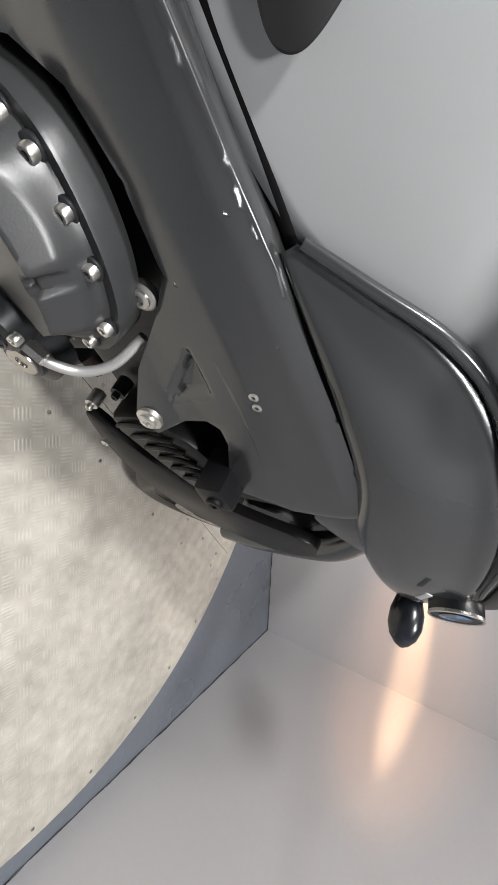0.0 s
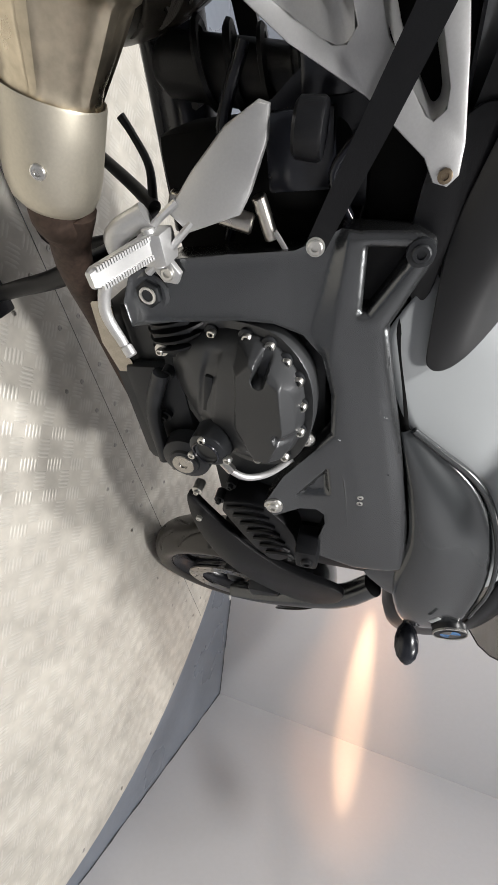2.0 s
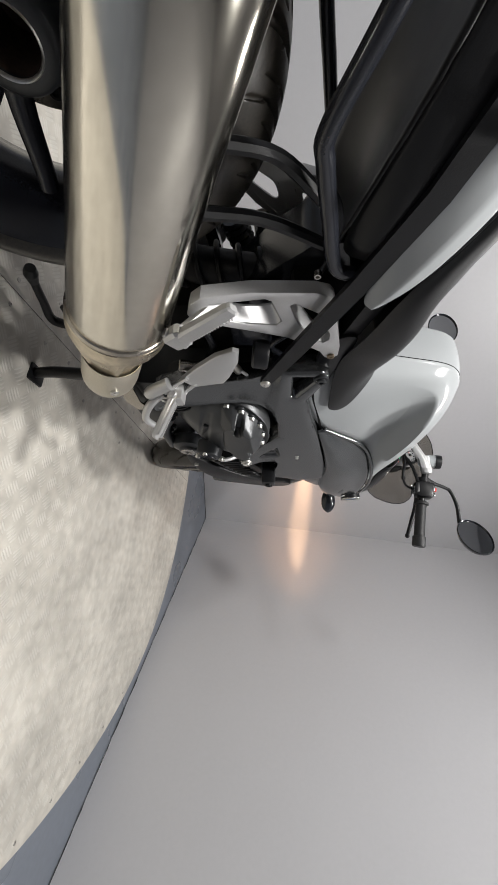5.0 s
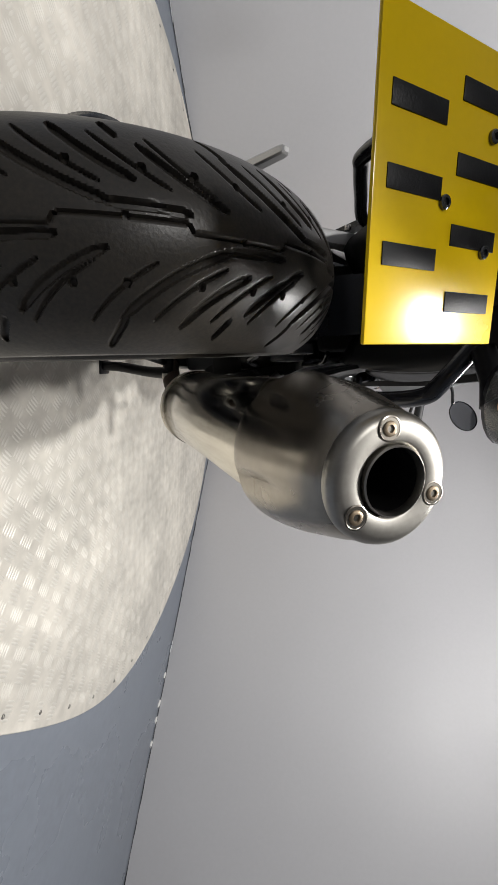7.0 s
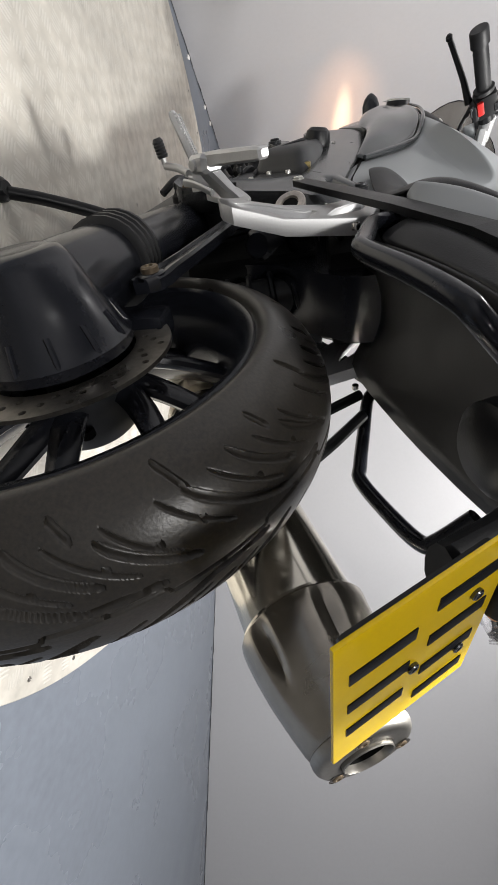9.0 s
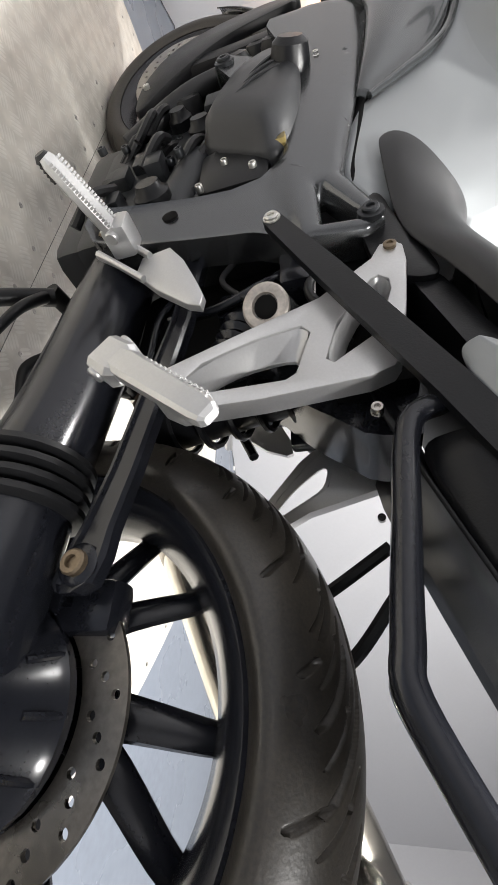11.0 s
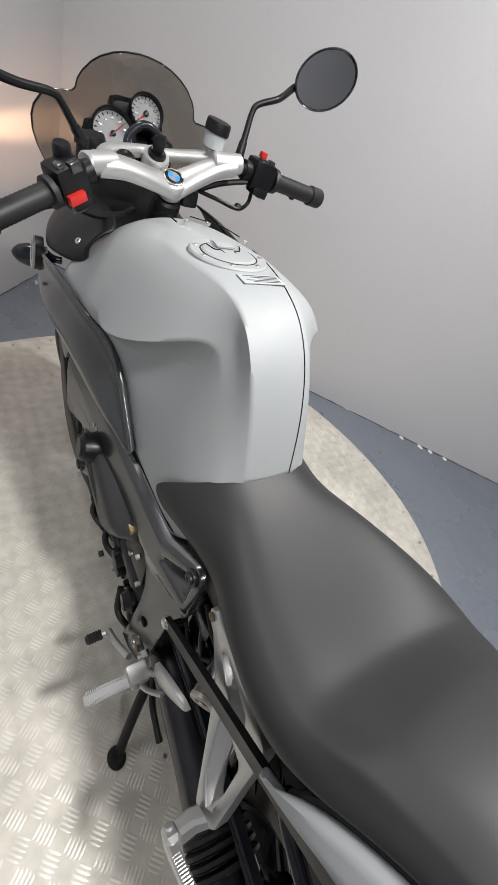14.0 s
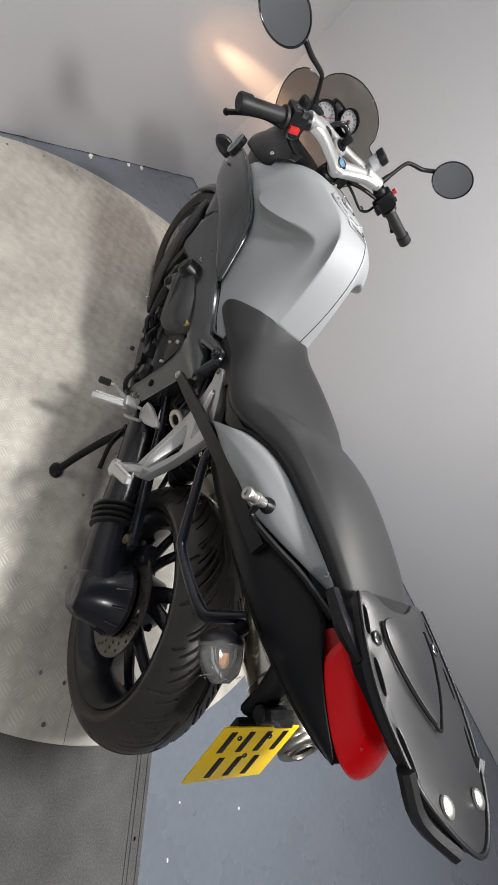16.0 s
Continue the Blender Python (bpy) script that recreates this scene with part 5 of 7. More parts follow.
TANK = [
    [(0.590, 0, 0.835), (0.593, 0.047, 0.838), (0.596, 0.064, 0.82), (0.592, 0.078, 0.80), (0.588, 0.086, 0.78), (0.582, 0.096, 0.757), (0.562, 0.104, 0.728)],
    [(0.611, 0, 0.92), (0.614, 0.049, 0.92), (0.618, 0.070, 0.885), (0.618, 0.088, 0.845), (0.615, 0.102, 0.80), (0.610, 0.114, 0.75), (0.600, 0.122, 0.705)],
    [(0.643, 0, 1.02), (0.648, 0.050, 1.018), (0.657, 0.068, 0.975), (0.664, 0.086, 0.92), (0.664, 0.106, 0.85), (0.655, 0.128, 0.77), (0.634, 0.137, 0.672)],
    [(0.688, 0, 1.070), (0.697, 0.050, 1.066), (0.708, 0.058, 1.052), (0.717, 0.066, 1.034), (0.724, 0.078, 0.990), (0.722, 0.124, 0.83), (0.71, 0.145, 0.695)],
    [(0.755, 0, 1.088), (0.76, 0.055, 1.084), (0.762, 0.100, 1.050), (0.766, 0.142, 0.983), (0.786, 0.094, 0.953), (0.79, 0.136, 0.85), (0.793, 0.151, 0.722)],
    [(0.86, 0, 1.072), (0.86, 0.078, 1.070), (0.86, 0.128, 1.035), (0.853, 0.184, 0.933), (0.857, 0.130, 0.902), (0.85, 0.148, 0.855), (0.845, 0.152, 0.79)],
    [(0.95, 0, 1.065), (0.95, 0.085, 1.061), (0.95, 0.145, 1.018), (0.938, 0.202, 0.910), (0.932, 0.168, 0.888), (0.926, 0.164, 0.88), (0.921, 0.157, 0.868)],
    [(1.04, 0, 1.06), (1.04, 0.085, 1.045), (1.04, 0.15, 1.005), (1.02, 0.210, 0.915), (1.012, 0.206, 0.902), (1.006, 0.203, 0.895), (1.0, 0.20, 0.89)],
    [(1.13, 0, 1.035), (1.13, 0.075, 1.02), (1.13, 0.13, 0.985), (1.12, 0.18, 0.95), (1.11, 0.205, 0.925), (1.108, 0.21, 0.915), (1.105, 0.212, 0.908)],
    [(1.19, 0, 0.98), (1.19, 0.06, 0.975), (1.185, 0.11, 0.955), (1.17, 0.16, 0.93), (1.15, 0.19, 0.91), (1.14, 0.2, 0.90), (1.13, 0.205, 0.89)],
]
# the strip sits a little to the left, and the right shoulder is fuller
LEAN = (0, 0.004, 0.012, 0.013, 0.013, 0.012, 0.010, 0.006, 0, 0)
FULL = (0, 0, 0, 0.004, 0.020, 0.016, 0.008, 0, 0, 0)
tank_rows = strip_of(TANK)
for k, row in enumerate(tank_rows):
    for c in (5, 6, 7):
        row[c].y += LEAN[k]
    row[3].y -= FULL[k]
    row[3].z += FULL[k] * 0.5
    row[4].y -= FULL[k] * 0.5
    row[4].z += FULL[k] * 0.3
edge_right = [row[5].copy() for row in tank_rows[:7]]
bm = grid_patch(tank_rows)
crease = bm.edges.layers.float.new("crease_edge")
bm.verts.ensure_lookup_table()
width = 13
for row in range(6):
    for col in (5, 7):
        e = bm.edges.get((bm.verts[row * width + col], bm.verts[(row + 1) * width + col]))
        if e:
            e[crease] = 1.0
for row in range(2, 6):
    for col in (3, 9):
        e = bm.edges.get((bm.verts[row * width + col], bm.verts[(row + 1) * width + col]))
        if e:
            e[crease] = 1.0
tank = thickened(subdivided(part("tank", bm, M_SILVER, bike, "metallic silver fuel tank with a raised middle strip", angle=60), 3), 0.004)
bpy.context.view_layer.update()
dg = bpy.context.evaluated_depsgraph_get()
shell = tank.evaluated_get(dg)


def on_tank(p, lift=0.0):
    """The nearest place on the outer skin of the tank, lifted a little."""
    _, q, n, _ = shell.closest_point_on_mesh(Vector(p))
    out = 1 if n.dot(q - Vector((0.9, 0, 0.8))) > 0 else -1
    return q + n * out * lift


def top_of(x, y):
    return shell.ray_cast(Vector((x, y, 1.4)), Vector((0, 0, -1)))[1].z


seam = smooth_path([p + Vector((0, 0.007, 0.004)) for p in edge_right[:-1]] + [Vector((0.925, -0.070, 1.062))], 8)
part("tank_seam", tube([on_tank(p, 0.0002) for p in seam], 0.0010, 6, 1), M_HOLE, tank, "dark seam along the strip")
part("tank_joint", tube([(1.09, 0.055, 1.043), (1.045, 0.05, 1.062), (1.0, 0.046, 1.066)], 0.0013, 6, 6), M_HOLE, tank)
part("tank_joint", tube([(1.05, 0.0, 1.0605), (1.02, -0.05, 1.061), (1.0, -0.085, 1.053)], 0.0010, 6, 6), M_HOLE, tank)
for p in ((1.02, 0.02, 1.064), (0.985, -0.09, 1.052), (1.03, -0.03, 1.06)):
    part("tank_screw", bolt(p, (0, 0, 1), 0.004, 0.002), M_BOLT, tank)

# filler cap, with the ring of screws round it
cap_at, cap_up = Vector((0.866, 0.010, top_of(0.866, 0.010) - 0.0055)), Vector((0.10, 0, 1)).normalized()
cap = part("filler_cap", turned(cap_at, cap_up, [(-0.02, 0.064), (0.008, 0.064), (0.0105, 0.0615), (0.0105, 0.047), (0.0085, 0.0462), (0.0085, 0.0448), (0.011, 0.044), (0.013, 0.04), (0.0135, 0.0005)], 64), M_SILVER, tank, "silver filler cap with screws", angle=25)
cu, cvv = axes_of(cap_up)
for k in range(7):
    a = k * 2 * math.pi / 7 + 0.3
    part("cap_screw", bolt(cap_at + (cu * math.cos(a) + cvv * math.sin(a)) * 0.054 + cap_up * 0.009, cap_up, 0.0042, 0.003), M_BOLT, cap)
part("cap_ring", turned(cap_at, cap_up, [(0.0100, 0.0462), (0.0112, 0.0458), (0.0100, 0.0453)], 64, caps=False), M_HOLE, cap)
part("cap_ring", turned(cap_at, cap_up, [(0.0020, 0.0665), (0.0032, 0.0645), (0.0040, 0.0642)], 64, caps=False), M_HOLE, cap)
for s in (-1, 1):
    part("cap_groove", tube([cap_at + cap_up * 0.0133 + Vector(q) for q in ((0.022, s * 0.03, 0), (0.006, s * 0.022, 0), (0.004, s * 0.012, 0), (-0.014, s * 0.010, 0))], 0.0009, 6, 5), M_HOLE, cap)
part("lock_cover", moved(box((-0.011, -0.016, 0), (0.011, 0.016, 0.004), 0.003), Matrix.Translation(cap_at + cap_up * 0.0125 + Vector((0.022, 0.0, 0)))), M_SILVER, cap)
lab_tilt = math.atan2(top_of(0.790, 0) - top_of(0.764, 0), 0.026)
lab_m = Matrix.Translation((0.777, 0.0, top_of(0.777, 0.0) + 0.0008)) @ Matrix.Rotation(-lab_tilt, 4, "Y")
lab = part("label", moved(box((-0.014, -0.036, 0), (0.014, 0.036, 0.0012), 0.0004), lab_m), M_LABEL, tank, "small grey label with fine print")
for k in range(5):
    part("print_line", moved(box((-0.0004, -0.030, 0.001), (0.0004, 0.028 - 0.011 * (k % 3), 0.0017), 0), lab_m @ Matrix.Translation((0.009 - 0.0045 * k, 0, 0))), M_BLACK, lab)

# -- side panels with round badges --
UP = [(0.786, 0.152, 0.731), (0.826, 0.153, 0.778), (0.874, 0.156, 0.835), (0.930, 0.164, 0.872), (1.0, 0.195, 0.896), (1.10, 0.214, 0.906), (1.20, 0.225, 0.892), (1.27, 0.228, 0.878), (1.33, 0.20, 0.86)]
LO = [(0.790, 0.155, 0.716), (0.838, 0.168, 0.727), (0.89, 0.18, 0.74), (0.95, 0.19, 0.75), (1.04, 0.2, 0.762), (1.118, 0.2, 0.74), (1.20, 0.212, 0.75), (1.28, 0.21, 0.77), (1.34, 0.18, 0.78)]
for s in (-1, 1):
    rows = []
    for a, b in zip(UP, LO):
        a, b = Vector(a), Vector(b)
        h = min(1.0, (a - b).length / 0.12)
        row = []
        for t, out in ((0.0, -0.002), (0.05, 0.0045), (0.16, 0.003), (0.36, 0.012), (0.6, 0.019), (0.82, 0.016), (0.95, 0.007), (1.0, -0.006)):
            p = a.lerp(b, t) + Vector((0, out * h + 0.006, 0))
            row.append(Vector((p.x, s * p.y, p.z)))
        rows.append(row)
    bm = grid_patch(rows)
    bmesh.ops.recalc_face_normals(bm, faces=bm.faces)
    if sum(f.normal.y for f in bm.faces) * s < 0:
        bmesh.ops.reverse_faces(bm, faces=bm.faces)
    sd = thickened(subdivided(part("side_panel", bm, M_DARK, bike, "glossy graphite side panel", angle=70), 2), 0.004)
    part("panel_edge", tube([Vector((p[0], s * (p[1] + 0.006), p[2] + 0.004)) for p in UP[:7]], [0.0055, 0.0065, 0.007, 0.0065, 0.005, 0.004, 0.003], 12, 5), M_DARK, sd, "rolled graphite panel edge")
    part("panel_mark", moved(box((-0.014, -0.001, -0.004), (0.014, 0.001, 0.004), 0.0005), Matrix.Translation((1.205, s * 0.247, 0.835)) @ Matrix.Rotation(0.5, 4, "Y")), M_LABEL, sd, "small grey model mark")
    # lower front lobe
    lobe = [(1.06, 0.768), (1.118, 0.765), (1.205, 0.765), (1.19, 0.735), (1.145, 0.69), (1.13, 0.69), (1.118, 0.72)]
    part("panel_lobe", plate(rounded(lobe, 2), lambda x, z: 0.203 + 0.1 * (x - 1.1), 0.014, bev=0.004, side=s), M_DARK, sd)
    # badge: ring and four quarters
    c = Vector((1.262, s * 0.240, 0.874))
    d = Vector((0.10, s, 0.12)).normalized()
    bd = part("round_badge", turned(c, d, [(-0.016, 0.034), (0.0, 0.034), (0.003, 0.032), (0.003, 0.0005)], 40), M_BLACK, sd, "round badge with blue and white quarters")
    part("badge_rim", turned(c, d, [(0.0, 0.034), (0.004, 0.0345), (0.0052, 0.033), (0.004, 0.0315), (0.002, 0.0315)], 40, caps=False), M_BOLT, bd)
    bu, bv = axes_of(d)
    for k in range(4):
        bm = bmesh.new()
        mid = bm.verts.new(c + d * 0.0042)
        arc = [bm.verts.new(c + d * 0.0042 + (bu * math.cos(a) + bv * math.sin(a)) * 0.02) for a in [k * math.pi / 2 + j * math.pi / 12 for j in range(7)]]
        for p, q in zip(arc, arc[1:]):
            bm.faces.new((mid, p, q))
        part("badge_quarter", bm, M_BLUE if k % 2 else M_WHITE, bd, smooth=False)
    # cockpit side cover
    CU = [(1.075, 0.13, 1.005), (1.10, 0.115, 1.018), (1.16, 0.115, 1.02), (1.24, 0.125, 1.01), (1.31, 0.13, 1.0)]
    CL = [(1.070, 0.176, 0.958), (1.105, 0.196, 0.935), (1.17, 0.215, 0.922), (1.24, 0.225, 0.905), (1.32, 0.205, 0.895)]
    rows = []
    for a, b in zip(CU, CL):
        a, b = Vector(a), Vector(b)
        rows.append([Vector((p.x, s * p.y, p.z)) for p in (a.lerp(b, t) + Vector((0, o * 0.7, o)) for t, o in ((0, 0.0), (0.08, 0.008), (0.4, 0.013), (0.75, 0.013), (0.95, 0.006), (1.0, -0.004)))])
    bm = grid_patch(rows)
    bmesh.ops.recalc_face_normals(bm, faces=bm.faces)
    if sum(f.normal.z for f in bm.faces) < 0:
        bmesh.ops.reverse_faces(bm, faces=bm.faces)
    cc_ = thickened(subdivided(part("cockpit_cover", bm, M_BLACK, bike, "matt black cockpit side cover", angle=60), 2), 0.004)
    part("cover_screw", bolt((1.112, s * 0.180, 0.968), (-0.2, s * 0.7, 0.7), 0.0065, 0.006), M_BOLT, cc_, "bright cover screw")
    # front indicator, a pointed leaf on a short stalk
    a, b = Vector((1.372, s * 0.165, 0.806)), Vector((1.403, s * 0.272, 0.806))
    dd = (b - a).normalized()
    iu, iv = axes_of(dd)
    rings = []
    for t, w in ((0.0, 0.009), (0.12, 0.009), (0.2, 0.012), (0.30, 0.021), (0.5, 0.027), (0.7, 0.027), (0.86, 0.021), (0.96, 0.011), (1.0, 0.003)):
        rings.append([a.lerp(b, t) + iu * w * 0.8 * math.cos(q) + iv * w * math.sin(q) for q in [i * math.pi / 16 for i in range(32)]])
    part("front_indicator", loft(rings), M_GLOSS, bike, "dark oval front indicator on a stub", angle=70)

# -- nose and headlamp --
rings = []
for x, w, zc, h in ((1.16, 0.12, 0.86, 0.08), (1.28, 0.15, 0.87, 0.10), (1.42, 0.15, 0.87, 0.115), (1.55, 0.125, 0.86, 0.105), (1.64, 0.09, 0.85, 0.08), (1.67, 0.06, 0.85, 0.06)):
    rings.append([Vector((x, w * math.copysign(abs(math.cos(q)) ** 0.7, math.cos(q)), zc + h * math.copysign(abs(math.sin(q)) ** 0.7, math.sin(q)))) for q in [i * math.pi / 10 for i in range(20)]])
nose = part("headlamp_housing", loft(rings), M_BLACK, bike, "black headlamp housing", angle=60)
part("headlamp", turned((1.655, 0, 0.85), (1, 0, -0.05), [(0, 0.058), (0.02, 0.056), (0.03, 0.045), (0.034, 0.0005)], 32), M_HEAD, nose, "lit headlamp")
for nm, power, hue, spread, flat in (("headlamp_beam", 95, (1.0, 0.60, 0.33), 36, 0.25), ("headlamp_spill", 20, (1.0, 0.50, 0.25), 60, 0.6)):
    sp = bpy.data.lights.new(nm, "SPOT")
    sp.energy, sp.color, sp.spot_size, sp.spot_blend, sp.shadow_soft_size = power, hue, radians(spread), 1.0, 0.02
    beam = new(nm, sp)
    beam.matrix_world = look((1.72, 0.04, 0.765), (2.86, 0.07, 0.745)) @ Matrix.Diagonal((1.7, flat, 1, 1))

# -- seat --
SEAT = [
    [(0.600, 0, 0.842), (0.603, 0.062, 0.845), (0.617, 0.093, 0.828), (0.645, 0.122, 0.803), (0.672, 0.143, 0.778), (0.690, 0.148, 0.752), (0.680, 0.146, 0.733)],
    [(0.592, 0, 0.840), (0.594, 0.062, 0.843), (0.604, 0.094, 0.826), (0.628, 0.122, 0.800), (0.652, 0.145, 0.774), (0.665, 0.150, 0.750), (0.655, 0.146, 0.732)],
    [(0.555, 0, 0.831), (0.555, 0.06, 0.832), (0.56, 0.090, 0.815), (0.575, 0.112, 0.79), (0.59, 0.130, 0.765), (0.60, 0.136, 0.748), (0.595, 0.130, 0.732)],
    [(0.5, 0, 0.824), (0.5, 0.07, 0.826), (0.5, 0.103, 0.816), (0.503, 0.116, 0.795), (0.505, 0.120, 0.770), (0.508, 0.119, 0.750), (0.51, 0.112, 0.735)],
    [(0.42, 0, 0.826), (0.42, 0.085, 0.832), (0.42, 0.122, 0.824), (0.42, 0.140, 0.808), (0.42, 0.149, 0.790), (0.42, 0.149, 0.775), (0.42, 0.135, 0.762)],
    [(0.34, 0, 0.842), (0.34, 0.092, 0.848), (0.34, 0.138, 0.838), (0.34, 0.156, 0.822), (0.34, 0.165, 0.803), (0.34, 0.162, 0.787), (0.34, 0.154, 0.777)],
    [(0.290, 0, 0.856), (0.290, 0.092, 0.858), (0.286, 0.145, 0.848), (0.28, 0.162, 0.832), (0.278, 0.166, 0.811), (0.276, 0.165, 0.803), (0.276, 0.156, 0.794)],
    [(0.238, 0, 0.906), (0.236, 0.085, 0.904), (0.232, 0.125, 0.889), (0.224, 0.144, 0.866), (0.222, 0.152, 0.851), (0.22, 0.151, 0.842), (0.22, 0.139, 0.833)],
    [(0.15, 0, 0.955), (0.15, 0.07, 0.95), (0.15, 0.105, 0.932), (0.15, 0.120, 0.915), (0.15, 0.123, 0.902), (0.15, 0.119, 0.892), (0.15, 0.108, 0.882)],
    [(0.05, 0, 0.975), (0.05, 0.065, 0.972), (0.05, 0.095, 0.958), (0.05, 0.109, 0.944), (0.05, 0.110, 0.932), (0.05, 0.105, 0.921), (0.05, 0.095, 0.912)],
    [(-0.05, 0, 0.985), (-0.05, 0.06, 0.982), (-0.05, 0.087, 0.974), (-0.05, 0.096, 0.966), (-0.05, 0.095, 0.957), (-0.05, 0.089, 0.947), (-0.05, 0.079, 0.940)],
    [(-0.12, 0, 0.99), (-0.12, 0.045, 0.987), (-0.118, 0.068, 0.98), (-0.116, 0.078, 0.972), (-0.114, 0.079, 0.964), (-0.112, 0.075, 0.956), (-0.11, 0.067, 0.948)],
    [(-0.14, 0, 0.982), (-0.138, 0.04, 0.979), (-0.134, 0.06, 0.973), (-0.13, 0.068, 0.967), (-0.127, 0.071, 0.961), (-0.125, 0.069, 0.955), (-0.12, 0.063, 0.948)],
]
seat_rows = strip_of(SEAT)
for k, f in ((2, 0.5), (3, 1), (4, 1), (5, 0.8), (6, 0.4)):
    for c in (2, 3, 4, 5):
        seat_rows[k][c] += (0.45 if c == 5 else 1.0) * Vector((0, -0.014 * f, 0.026 * f))
seat_bm = grid_patch(seat_rows)
crease = seat_bm.edges.layers.float.new("crease_edge")
seat_bm.verts.ensure_lookup_table()
for r in range(6, 11):
    for c in (4, 8):
        seat_bm.edges.get((seat_bm.verts[r * 13 + c], seat_bm.verts[(r + 1) * 13 + c]))[crease] = 0.55
for r, hard in ((6, 0.35), (7, 0.5)):
    for c in range(4, 8):
        seat_bm.edges.get((seat_bm.verts[r * 13 + c], seat_bm.verts[r * 13 + c + 1]))[crease] = hard
seat = thickened(subdivided(part("seat", seat_bm, M_SEAT, bike, "black vinyl dual seat with a long thin scuff", angle=70), 3), 0.006)
part("scuff", tube([(0.475, 0.052, 0.8195), (0.44, 0.052, 0.817), (0.40, 0.05, 0.817), (0.375, 0.047, 0.818)], [0.0006, 0.0014, 0.0012, 0.0006], 6, 4), M_FRAME, seat, "thin pale scuff mark")
part("seat_base", loft([[Vector((x, s * w, z)) for s, w, z in ((1, w0, z0), (1, w0, z0 - 0.03), (-1, w0, z0 - 0.03), (-1, w0, z0))] for x, w0, z0 in ((0.62, 0.11, 0.735), (0.5, 0.095, 0.735), (0.4, 0.12, 0.765), (0.28, 0.14, 0.79), (0.2, 0.13, 0.835), (0.1, 0.105, 0.885), (-0.1, 0.07, 0.945))]), M_BLACK, seat, "black seat base")
for s in (-1, 1):
    part("side_insert", plate(rounded([(0.60, 0.725), (0.535, 0.735), (0.47, 0.755), (0.40, 0.765), (0.40, 0.735), (0.44, 0.70), (0.53, 0.69), (0.60, 0.70)], 2), lambda x, z: 0.118 + 0.12 * max(0, 0.48 - x), 0.012, bev=0.004, side=s), M_BLACK, bike, "black panel below the seat")

